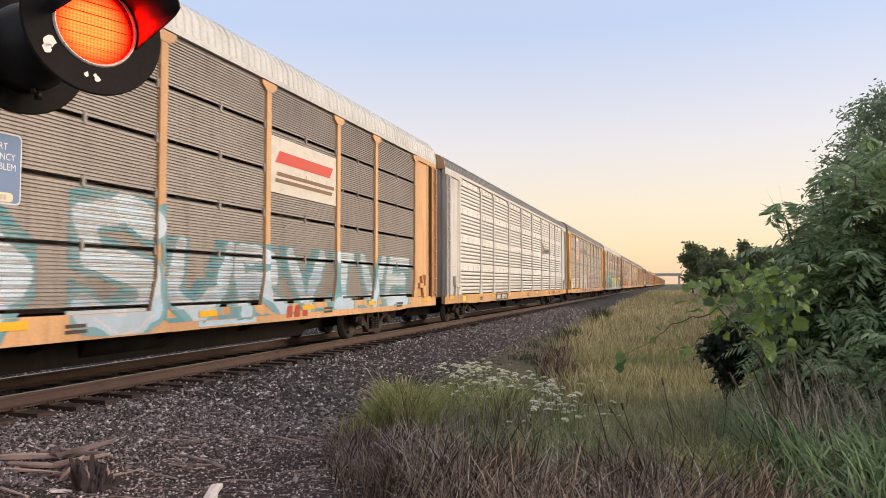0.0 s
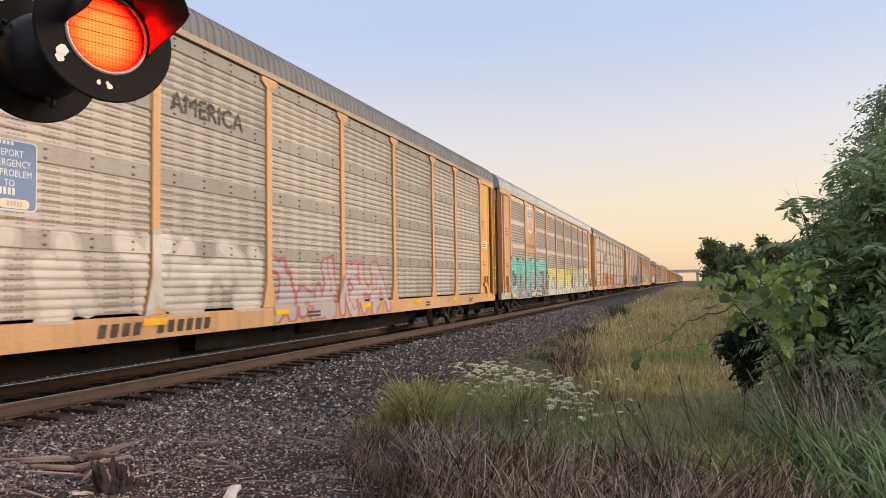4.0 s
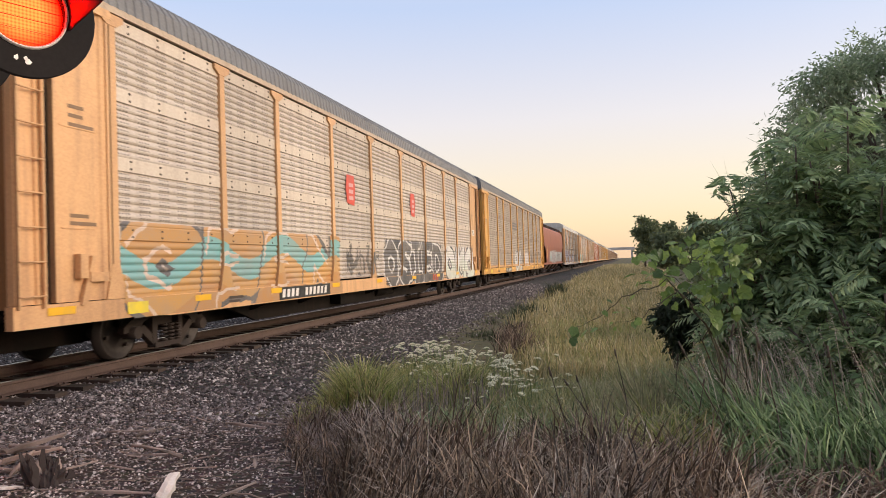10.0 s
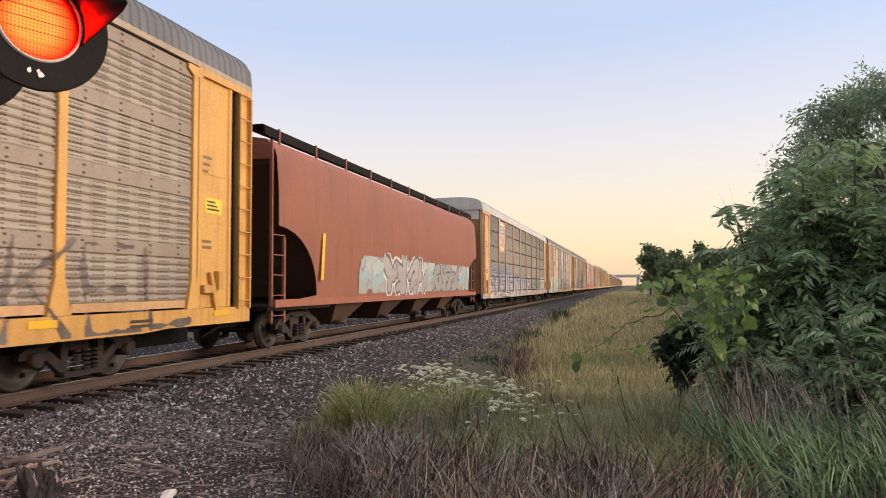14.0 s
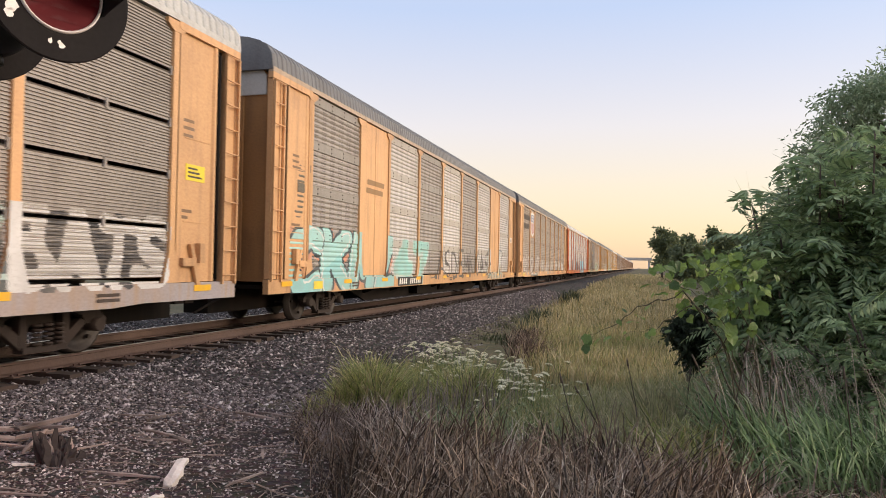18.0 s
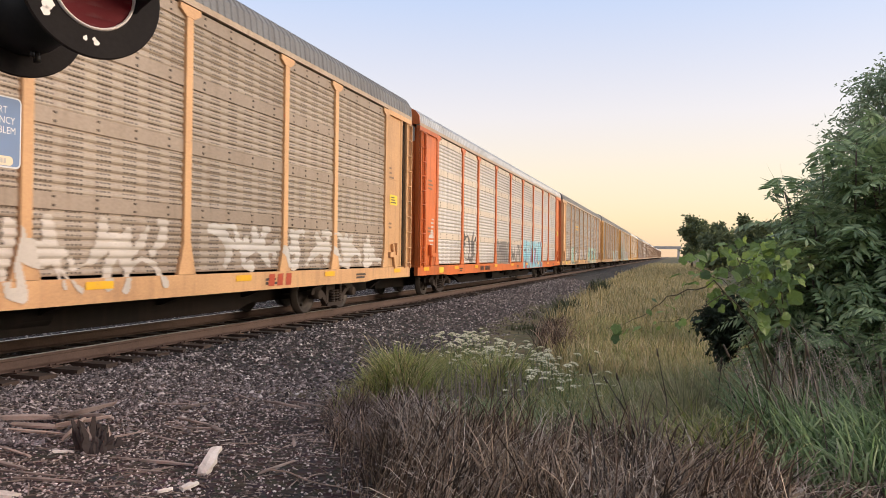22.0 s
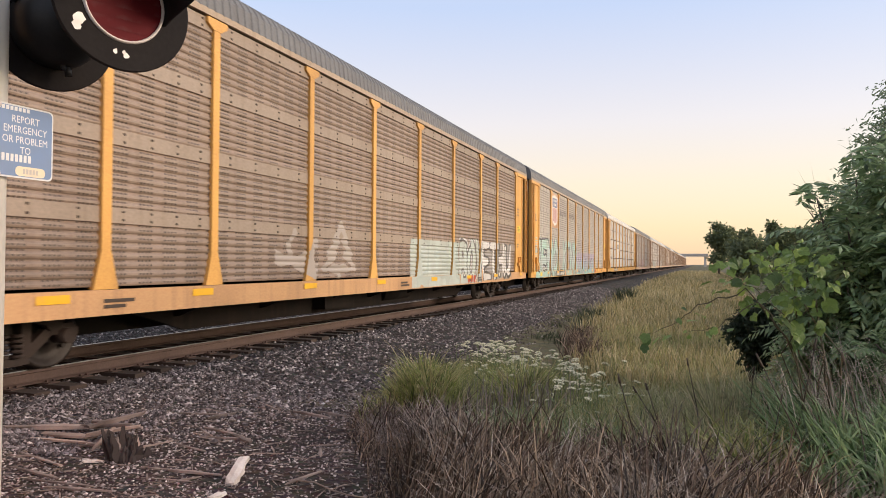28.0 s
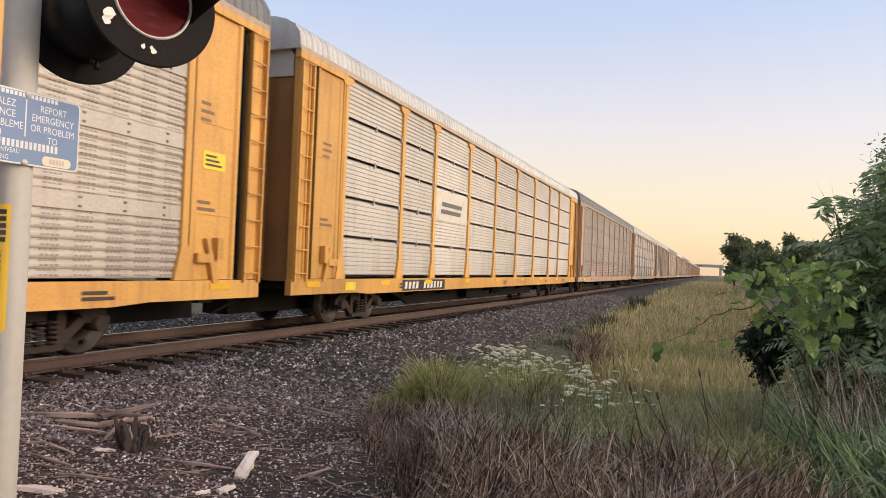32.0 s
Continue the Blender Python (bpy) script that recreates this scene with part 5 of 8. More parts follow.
def build_ground():
    xs = np.concatenate([np.linspace(-700, -40, 10), np.linspace(-30, -14, 6), np.arange(-13, 12, 0.2), np.linspace(13, 40, 10), np.linspace(60, 700, 8)])
    ys = np.concatenate([np.linspace(-400, -20, 6), np.linspace(-15, -1, 8), np.arange(0, 25, 0.2), np.arange(25, 60, 1.0), np.linspace(62, 200, 20), np.linspace(230, 2500, 14)])
    X, Y = np.meshgrid(xs, ys)
    Z = ground_z(X, Y)
    rough = np.array([[0.035 * noise.noise((x * 1.3, y * 1.3, 0)) + 0.012 * noise.noise((x * 5, y * 5, 3)) for x in xs] for y in ys])
    Z = Z + rough * (np.abs(X) < 13)
    GRID["xs"], GRID["ys"], GRID["z"] = xs, ys, Z
    nx = len(xs)
    verts = np.stack([X.ravel(), Y.ravel(), Z.ravel()], 1)
    faces, idx = [], []
    for j in range(len(ys) - 1):
        for i in range(nx - 1):
            a = j * nx + i
            faces.append((a, a + 1, a + nx + 1, a + nx))
            x, y = 0.5 * (xs[i] + xs[i + 1]), 0.5 * (ys[j] + ys[j + 1])
            edge = float(toe(y))
            if x < edge and x > -15.0 and y > 5.5 + 1.2 * math.sin(x * 2.2):
                idx.append(1)
            elif y > 7.2 or x > 0.9 + 0.9 * noise.noise((0.6 * x, 0.6 * y, 7)) + 0.5 * noise.noise((2.1 * x, 2.1 * y, 8)) or x < -15.0:
                idx.append(2)
            else:
                idx.append(0)
    g = add_mesh("ground", verts, faces, [M["dirt"], M["ballast_bed"], M["meadow_soil"]], idx, True)
    tagged(g, "dark dirt, ballast and dry meadow beside the railway", "ground", kind="structure")


build_ground()


def by_island(name, colours, rough=0.9, value=(0.75, 1.25)):
    """Loose pieces joined in one mesh, each with a tone of its own."""
    m, N, L, B = nodes_of(name)
    geo = N.new("ShaderNodeNewGeometry")
    cr = N.new("ShaderNodeValToRGB")
    cr.color_ramp.elements.remove(cr.color_ramp.elements[1])
    for i, c in enumerate(colours):
        e = cr.color_ramp.elements[0] if i == 0 else cr.color_ramp.elements.new(i / max(1, len(colours) - 1))
        e.color = (*c, 1)
        e.position = i / max(1, len(colours) - 1)
    L.new(geo.outputs["Random Per Island"], cr.inputs[0])
    g = noise_of(N, L, 18.0, 3)
    L.new(mix_rgb(N, L, 0.25, cr.outputs[0], ramp(N, L, g, 0.3, 0.7), "OVERLAY"), B.inputs["Base Color"])
    B.inputs["Roughness"].default_value = rough
    return m


# stones between the rails: the shade under the train is put into their tones
M["shaded_stone"] = by_island("shaded_stone", [(0.008, 0.007, 0.007), (0.022, 0.018, 0.016), (0.012, 0.010, 0.010), (0.04, 0.033, 0.03)], 0.75)
M["stone"] = by_island("ballast_stone", [(0.018, 0.015, 0.015), (0.24, 0.20, 0.20), (0.036, 0.029, 0.029), (0.125, 0.103, 0.102), (0.022, 0.018, 0.018), (0.38, 0.33, 0.325), (0.072, 0.057, 0.056), (0.033, 0.026, 0.025), (0.62, 0.56, 0.54)])
M["gravel"] = by_island("gravel", [(0.02, 0.015, 0.014), (0.25, 0.20, 0.19), (0.035, 0.026, 0.024), (0.50, 0.43, 0.41), (0.07, 0.054, 0.05), (0.30, 0.25, 0.235), (0.78, 0.71, 0.68)])


def stones(name, pts, sizes, material, label, seed=0):
    """Angular stones: a squashed, jittered octahedron each."""
    rng = np.random.RandomState(seed)
    n = len(pts)
    base = np.array([(1, 0, 0), (-1, 0, 0), (0, 1, 0), (0, -1, 0), (0, 0, 1), (0, 0, -1)], float)
    tri = np.array([(0, 2, 4), (2, 1, 4), (1, 3, 4), (3, 0, 4), (2, 0, 5), (1, 2, 5), (3, 1, 5), (0, 3, 5)])
    v = base[None] * rng.uniform(0.6, 1.25, (n, 6, 1)) + rng.uniform(-0.25, 0.25, (n, 6, 3))
    a = rng.uniform(0, 6.283, n)
    c, s = np.cos(a), np.sin(a)
    x = v[:, :, 0] * c[:, None] - v[:, :, 1] * s[:, None]
    y = v[:, :, 0] * s[:, None] + v[:, :, 1] * c[:, None]
    v = np.stack([x, y, v[:, :, 2] * 0.7], 2) * np.asarray(sizes)[:, None, None] + np.asarray(pts)[:, None, :]
    f = (tri[None] + 6 * np.arange(n)[:, None, None]).reshape(-1, 3)
    ob = add_mesh(name, v.reshape(-1, 3), f, [material])
    return tagged(ob, label, "gravel", kind="stuff")


def scatter_stones():
    rng = np.random.RandomState(11)
    n = 88000
    y = 4.5 + 44 * rng.uniform(0, 1, n) ** 1.9
    x = rng.uniform(-14.0, -3.4, n)
    keep = (x < toe(y) + 0.35 + rng.normal(0, 0.3, n)) & ((x < -5.0) | (y > 6.3 + rng.normal(0, 0.8, n)))
    keep &= rng.uniform(0, 1, n) < np.where(x < -7.0, 0.55, 1)
    x, y = x[keep], y[keep]
    size = rng.uniform(0.012, 0.034, len(x)) * (1 + 0.014 * y)
    z = surface_z(x, y) + 0.010
    # stones under the train take the tones darkened for its shade
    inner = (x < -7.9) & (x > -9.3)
    for k, nm, mat, word in ((~inner, "ballast", "stone", "grey-brown crushed-stone ballast along the track"), (inner, "oily_ballast", "shaded_stone", "ballast between the rails, coloured dark for the train's shade")):
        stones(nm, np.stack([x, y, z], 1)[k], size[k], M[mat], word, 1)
    n = 74000
    x, y = rng.uniform(-7.6, 0.4, n), rng.uniform(-1.0, 8.5, n)
    keep = rng.uniform(0, 1, n) < np.clip(0.95 - 0.22 * (x + 3.6), 0.10, 1) * smooth(-1.0, 3.0, y)
    x, y = x[keep], y[keep]
    z = surface_z(x, y) + 0.004
    stones("gravel", np.stack([x, y, z], 1), rng.uniform(0.004, 0.018, len(x)), M["gravel"], "pale gravel chips scattered over dark dirt", 2)


scatter_stones()


# ---- track ----
M["rail_side"] = worn("rail_side", (0.105, 0.066, 0.053), (0.06, 0.036, 0.028), 0.75, 0.0, 0.7, False, 40)
M["rail_head"] = worn("rail_head", (0.30, 0.26, 0.24), (0.16, 0.12, 0.10), 0.3, 0.8, 0.4, False, 40)
M["tie"] = worn("creosoted_wood", (0.055, 0.037, 0.028), (0.03, 0.021, 0.017), 0.9, 0.0, 0.8, False, 50, 0.3)


def build_track():
    track = thing("railway_track", pose(0, 0, 0), "rusty railway track on dark wooden ties", "railway track")
    prof = [(-0.07, -0.172), (0.07, -0.172), (0.07, -0.160), (0.012, -0.14), (0.012, -0.045), (0.036, -0.035), (0.036, -0.006), (-0.036, -0.006), (-0.036, -0.035), (-0.012, -0.045), (-0.012, -0.14), (-0.07, -0.160)]
    for x in (-7.75, -9.25):
        bm = bmesh.new()
        prism(bm, prof, "y", -80, 1500)
        r = part("rail", bm, M["rail_side"], track)
        r.matrix_basis = pose(x, 0, 0)
        bm = bmesh.new()
        prism(bm, [(-0.035, -0.006), (0.035, -0.006), (0.03, 0.0), (-0.03, 0.0)], "y", -80, 1500)
        part("railhead", bm, M["rail_head"], r, "worn shiny running surface")
    rng = random.Random(2)
    me = []
    for v in range(4):
        bm = bmesh.new()
        e = [rng.uniform(-0.06, 0.06) for _ in range(4)]
        prism(bm, [(-1.30 + e[0], -0.11), (1.30 + e[1], -0.115), (1.30 + e[2], 0.11), (-1.30 + e[3], 0.115)], "z", -0.35, -0.185)
        me.append(to_mesh("tie", bm))
    plate = bmesh.new()
    box(plate, -0.17, 0.17, -0.09, 0.09, -0.186, -0.172)
    for dx in (-0.1, 0.1):
        for dy in (-0.05, 0.05):
            box(plate, dx - 0.012, dx + 0.012, dy - 0.012, dy + 0.012, -0.172, -0.145)
    plate = to_mesh("tie_plate", plate)
    for i in range(110):
        y = 1.0 + i * 0.52 + rng.uniform(-0.03, 0.03)
        t = part("tie", me[i % 4], M["tie"], track)
        t.matrix_basis = pose(TRACK_X, y, 0, 0, 0, rng.uniform(-1.2, 1.2))
        p = part("tie_plate", plate, M["rail_side"], t)
        p.matrix_basis = pose(0.75, 0, 0)


build_track()


# ---- grass ----
def leafy(name, colours, rough=0.55, trans=0.35):
    """Blades and leaves: a tone for each piece, some light passing through."""
    m = by_island(name, colours, rough)
    N, L = m.node_tree.nodes, m.node_tree.links
    B = N["Principled BSDF"]
    t = N.new("ShaderNodeBsdfTranslucent")
    L.new(B.inputs["Base Color"].links[0].from_socket, t.inputs["Color"])
    mx = N.new("ShaderNodeMixShader")
    mx.inputs[0].default_value = trans
    L.new(B.outputs[0], mx.inputs[1])
    L.new(t.outputs[0], mx.inputs[2])
    L.new(mx.outputs[0], N["Material Output"].inputs["Surface"])
    return m


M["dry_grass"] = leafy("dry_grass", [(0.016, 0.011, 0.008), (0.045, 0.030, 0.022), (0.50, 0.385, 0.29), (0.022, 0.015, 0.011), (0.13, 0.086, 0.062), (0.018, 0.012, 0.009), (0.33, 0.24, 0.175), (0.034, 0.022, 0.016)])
M["gold_grass"] = leafy("gold_grass", [(0.36, 0.30, 0.13), (0.56, 0.45, 0.24), (0.14, 0.14, 0.06), (0.68, 0.57, 0.37), (0.13, 0.15, 0.055), (0.43, 0.36, 0.17)])
M["green_grass"] = leafy("green_grass", [(0.17, 0.27, 0.115), (0.30, 0.41, 0.21), (0.07, 0.125, 0.05), (0.46, 0.55, 0.34), (0.21, 0.32, 0.145), (0.03, 0.055, 0.022)], 0.5, 0.45)
M["olive_grass"] = leafy("olive_grass", [(0.26, 0.31, 0.10), (0.44, 0.42, 0.17), (0.14, 0.19, 0.06), (0.58, 0.50, 0.26), (0.21, 0.27, 0.095)])
M["tuft_grass"] = leafy("tuft_grass", [(0.26, 0.33, 0.08), (0.52, 0.50, 0.19), (0.12, 0.17, 0.045), (0.68, 0.57, 0.33), (0.31, 0.38, 0.11), (0.05, 0.07, 0.022), (0.42, 0.35, 0.18)])
M["dead_stem"] = leafy("dead_stem", [(0.28, 0.23, 0.21), (0.42, 0.35, 0.32), (0.14, 0.115, 0.10), (0.07, 0.055, 0.05)])
M["weed_grass"] = leafy("weed_grass", [(0.27, 0.30, 0.15), (0.54, 0.50, 0.30), (0.15, 0.175, 0.085), (0.70, 0.61, 0.41), (0.32, 0.36, 0.17), (0.16, 0.13, 0.10)])
M["dead_leaf"] = leafy("dead_grass_leaf", [(0.20, 0.13, 0.095), (0.07, 0.044, 0.032), (0.50, 0.38, 0.29), (0.03, 0.02, 0.015), (0.12, 0.08, 0.06)])
M["shrub_stem"] = leafy("dark_weed", [(0.03, 0.045, 0.02), (0.06, 0.08, 0.035), (0.02, 0.025, 0.015)])
M["straw"] = leafy("straw", [(0.56, 0.47, 0.40), (0.34, 0.27, 0.225), (0.74, 0.65, 0.56), (0.15, 0.115, 0.10)])


def blades(name, x, y, height, width, lean, material, label, seed, droop=0.5, base=0.0, category="grass", dirs=None):
    """Curved, tapering blades, four pieces long, as one mesh."""
    rng = np.random.RandomState(seed)
    n = len(x)
    z = surface_z(x, y) - 0.01 + base
    h = height * rng.uniform(0.55, 1.25, n)
    a = rng.uniform(0, 2 * math.pi, n) if dirs is None else dirs + rng.normal(0, 0.8, n)
    out = lean * rng.uniform(0.2, 1.6, n) * h
    dx, dy = np.cos(a), np.sin(a)
    tw = rng.uniform(0, 2 * math.pi, n)
    wx, wy = np.cos(tw) * width / 2, np.sin(tw) * width / 2
    bend = droop * rng.uniform(0, 1.3, n)
    V = np.zeros((n, 9, 3))
    for i, (u, w) in enumerate(((0, 0.8), (0.33, 1.0), (0.66, 0.75), (0.88, 0.45))):
        px = x + dx * out * u ** 1.8
        py = y + dy * out * u ** 1.8
        pz = z + h * (u - bend * 0.45 * u ** 3)
        V[:, 2 * i] = np.stack([px - wx * w, py - wy * w, pz], 1)
        V[:, 2 * i + 1] = np.stack([px + wx * w, py + wy * w, pz], 1)
    V[:, 8] = np.stack([x + dx * out * 1.1, y + dy * out * 1.1, z + h * (1 - bend * 0.6)], 1)
    k = 9 * np.arange(n)[:, None]
    quads = np.concatenate([k + np.array([[0, 1, 3, 2]]), k + np.array([[2, 3, 5, 4]]), k + np.array([[4, 5, 7, 6]])]).tolist()
    tris = (k + np.array([[6, 7, 8]])).tolist()
    ob = add_mesh(name, V.reshape(-1, 3), quads + tris, [material])
    return tagged(ob, label, category, kind="stuff")


def clumped(n, x0, x1, y0, y1, rng, clumps, spread):
    cx, cy = rng.uniform(x0, x1, clumps), rng.uniform(y0, y1, clumps)
    k = rng.randint(0, clumps, n)
    ox, oy = rng.normal(0, spread, n), rng.normal(0, spread, n)
    return cx[k] + ox, cy[k] + oy, np.arctan2(oy, ox)


def MEADOW(y):
    """x of the ragged edge of the meadow: bare stones between it and the flowers."""
    return np.interp(y, (8, 11, 13, 16, 20, 30, 60), MEADOW_X) + 0.18 * np.sin(y * 2.3) + 0.1 * np.sin(y * 5.1)


def dry_edge(y):
    """x where the dry grass gives way to bare dirt."""
    return np.interp(y, (4.0, 4.9, 5.5, 6.2, 7.1, 8.0), (-1.6, -2.0, -2.45, -2.85, -3.2, -3.3))


MEADOW_X = (-0.9, -1.5, -1.85, -2.2, -2.95, -3.7, -4.2)


def plant_grass():
    rng = np.random.RandomState(21)
    # dry brown grass before the camera: close upright stalks, bent straws among them
    x, y = rng.uniform(-3.5, 0.62, 28000), rng.uniform(3.3, 7.0, 28000)
    patch = np.array([noise.noise((1.9 * a, 1.9 * b, 5)) for a, b in zip(x, y)])
    edge = dry_edge(y) + rng.normal(0, 0.16, len(x))
    back = 5.55 + 1.0 * smooth(-1.2, -2.2, x) + rng.normal(0, 0.15, len(x))
    k = (x > edge) & (y < back) & (rng.uniform(-0.75, 0.45, len(x)) < patch)
    x, y, patch = x[k], y[k], patch[k]
    tall = (0.34 + 0.17 * smooth(-2.3, -0.9, x)) * (1 + 0.35 * patch)
    k = rng.uniform(0, 1, len(x)) < 0.62
    x, y, tall = x[k], y[k], tall[k]
    flow = np.array([7.0 * noise.noise((1.1 * a, 1.1 * b, 11)) for a, b in zip(x, y)])
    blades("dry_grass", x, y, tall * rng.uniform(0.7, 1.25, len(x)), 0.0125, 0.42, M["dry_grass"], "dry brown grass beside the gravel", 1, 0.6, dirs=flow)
    x, y, way = clumped(6200, -3.0, 0.9, 3.4, 6.2, rng, 230, 0.2)
    k = (x > dry_edge(y) + 0.3) & (y < 5.6 + 0.9 * smooth(-1.2, -2.2, x))
    blades("straw", x[k], y[k], 0.46, 0.0095, 0.7, M["straw"], "bleached straw among dry brown grass", 2, 1.2, dirs=way[k])
    # thin dead weeds along its ragged edge
    x, y, way = clumped(2400, -3.6, -1.7, 4.3, 7.6, rng, 90, 0.12)
    k = np.abs(x - dry_edge(y)) < 0.35
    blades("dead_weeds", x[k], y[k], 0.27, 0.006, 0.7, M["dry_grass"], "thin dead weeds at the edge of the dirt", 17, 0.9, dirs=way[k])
    x, y, way = clumped(2600, -3.3, -1.9, 5.3, 6.9, rng, 70, 0.13)
    k = x > dry_edge(y) - 0.15
    blades("dead_weeds", x[k], y[k], 0.30, 0.006, 1.0, M["dead_stem"], "grey tangle of dead weeds before the tuft", 22, 0.9, dirs=way[k])
    # bright tuft before the flowers, and the green under them
    x, y, way = clumped(6500, -3.15, -1.75, 6.5, 7.9, rng, 46, 0.13)
    k = x > -3.45 + 0.12 * np.sin(y * 7)
    blades("tuft_grass", x[k], y[k], 0.46 + 0.2 * np.sin(x[k] * 5 + y[k] * 3), 0.013, 0.42, M["tuft_grass"], "bright green and straw tuft of grass", 3, 0.7, dirs=way[k])
    u = rng.uniform(0, 1, 9000)
    x, y = -3.3 + 2.6 * u + rng.normal(0, 0.28, 9000), 10.6 - 4.0 * u + rng.normal(0, 0.5, 9000)
    blades("olive_grass", x, y, 0.42, 0.010, 0.4, M["olive_grass"], "olive green grass among white flowers", 13)
    x, y, way = clumped(1300, -2.1, -1.1, 6.3, 7.3, rng, 26, 0.10)
    blades("dead_stems", x[::4], y[::4], 0.52, 0.009, 0.12, M["dead_stem"], "grey dead stems below the flowers", 14, 0.1)
    x, y, way = clumped(1500, -1.7, -0.7, 5.8, 6.5, rng, 24, 0.12)
    blades("tuft_grass", x, y, 0.36, 0.014, 0.6, M["green_grass"], "green blades between the flowers and the dry grass", 16, 0.9, dirs=way)
    # golden meadow along the ditch
    n = 46000
    y = 9.6 + 71 * rng.uniform(0, 1, n) ** 1.9
    x = rng.uniform(-4.4, 2.5, n)
    k = x > MEADOW(y) + rng.normal(0, 0.2, n)
    x, y = x[k], y[k]
    patch = np.array([noise.noise((0.9 * a, 0.5 * b, 2)) for a, b in zip(x, y)])
    h = 0.50 * (1 + 0.55 * patch)
    blades("meadow_grass", x, y, h, 0.010 + 0.0006 * y, 0.3, M["gold_grass"], "tall golden meadow grass along the ditch", 4)
    x, y, way = clumped(8000, -2.4, 1.4, 8.2, 20, rng, 130, 0.35)
    k = x > MEADOW(y) + 0.2
    blades("meadow_grass", x[k], y[k], 0.5, 0.010, 0.35, M["olive_grass"], "green grass mixed into the golden meadow", 5)
    n = 9000
    x, y = rng.uniform(-5.0, 4.0, n), 65 + 120 * rng.uniform(0, 1, n) ** 1.4
    k = x > MEADOW(np.minimum(y, 60)) + rng.normal(0, 0.3, n)
    blades("meadow_grass", x[k], y[k], 0.6, 0.07, 0.3, M["gold_grass"], "far end of the golden meadow", 23)
    # weedy green between the dry grass and the meadow
    x, y, way = clumped(8200, -1.25, 1.2, 5.7, 8.6, rng, 150, 0.17)
    blades("meadow_weeds", x, y, 0.40, 0.011, 0.45, M["weed_grass"], "low grey-green weeds before the meadow", 15, 0.7, dirs=way)
    x, y, way = clumped(1500, 0.15, 1.0, 6.9, 7.8, rng, 26, 0.12)
    blades("meadow_weeds", x, y, 0.62, 0.011, 0.35, M["weed_grass"], "taller weeds before the dark shrub", 21, 0.5, dirs=way)
    # long green grass at the bushes: broad blades in leaning fans
    x, y, way = clumped(13500, 0.6, 4.4, 5.0, 7.0, rng, 170, 0.11)
    k = x > 0.70 + 0.12 * np.sin(y * 6) + 0.25 * smooth(5.3, 4.7, y)
    x, y, way = x[k], y[k], way[k]
    fan = np.where(rng.uniform(0, 1, len(x)) < 0.6, 2.7 + 0.5 * np.sin(3 * x + 2 * y), way)
    blades("long_grass", x, y, 0.64, 0.021, 0.5, M["green_grass"], "long broad green grass below the bushes", 6, 0.75, dirs=fan)
    x, y, way = clumped(900, 0.1, 0.75, 5.3, 6.2, rng, 12, 0.09)
    blades("long_grass", x, y, 0.46, 0.017, 0.6, M["tuft_grass"], "yellow-green grass at the edge of the long grass", 7, 0.8, dirs=way)
    # its dead leaves hang over the dry grass
    x, y, way = clumped(4600, 0.15, 3.4, 3.6, 5.15, rng, 110, 0.12)
    blades("dead_leaves", x, y, 0.40, 0.019, 0.8, M["dead_leaf"], "drooping dead brown grass leaves", 18, 1.7, dirs=np.where(rng.uniform(0, 1, len(x)) < 0.5, -1.6, way))
    x, y, way = clumped(500, -0.5, 1.6, 3.6, 4.6, rng, 9, 0.10)
    blades("tuft_grass", x, y, 0.30, 0.012, 0.9, M["green_grass"], "small green tuft in the dry grass", 19, 0.8, dirs=way)
    # tall dry stalks with seed heads
    x, y, way = clumped(520, 0.6, 3.6, 5.7, 6.8, rng, 32, 0.16)
    ob = blades("dry_stalks", x, y, 0.98, 0.008, 0.30, M["straw"], "tall dry grass stalks with seed heads", 8, 0.30, dirs=np.full(len(x), 2.6))
    me = ob.data
    tips = np.empty(len(me.vertices) * 3)
    me.vertices.foreach_get("co", tips)
    tips = tips.reshape(-1, 9, 3)
    top, low = tips[:, 8], tips[:, 4]
    pts, sizes = [], []
    for i in range(len(top)):
        for j in range(20):
            u = 0.35 + 0.65 * j / 19
            pts.append(low[i] * (1 - u) + top[i] * u + rng.normal(0, 0.006, 3))
            sizes.append(rng.uniform(0.003, 0.0075))
    tagged(stones("seed_heads", np.array(pts), sizes, M["straw"], "straw-coloured grass seed heads", 9), category="grass")
    # weeds that creep into the ballast, dark brown and green
    x, y, way = clumped(700, -4.4, -3.0, 12, 30, rng, 14, 0.15)
    blades("weeds", x, y, 0.28, 0.012, 0.5, M["shrub_stem"], "dark weeds at the foot of the ballast", 10, 0.6)
    for cx, cy, n, hgt, mat in ((-2.30, 15.6, 380, 0.5, "dead_leaf"), (-2.75, 18.2, 420, 0.5, "dry_grass"), (-3.3, 24.0, 420, 0.6, "shrub_stem"), (-3.4, 36.0, 360, 0.9, "shrub_stem")):
        x, y = cx + rng.normal(0, 0.2, n), cy + rng.normal(0, 0.5, n)
        blades("dark_weed", x, y, hgt, 0.012 + 0.0006 * cy, 0.5, M[mat], "dark bushy weed beside the ballast", 30 + int(cy), 0.5)


plant_grass()


# ---- white umbel flowers ----
M["petal"] = by_island("white_petals", [(0.72, 0.69, 0.48), (0.82, 0.79, 0.62), (0.50, 0.51, 0.32)], 0.8)
M["stem"] = by_island("green_stem", [(0.12, 0.17, 0.06), (0.16, 0.2, 0.08)], 0.7)


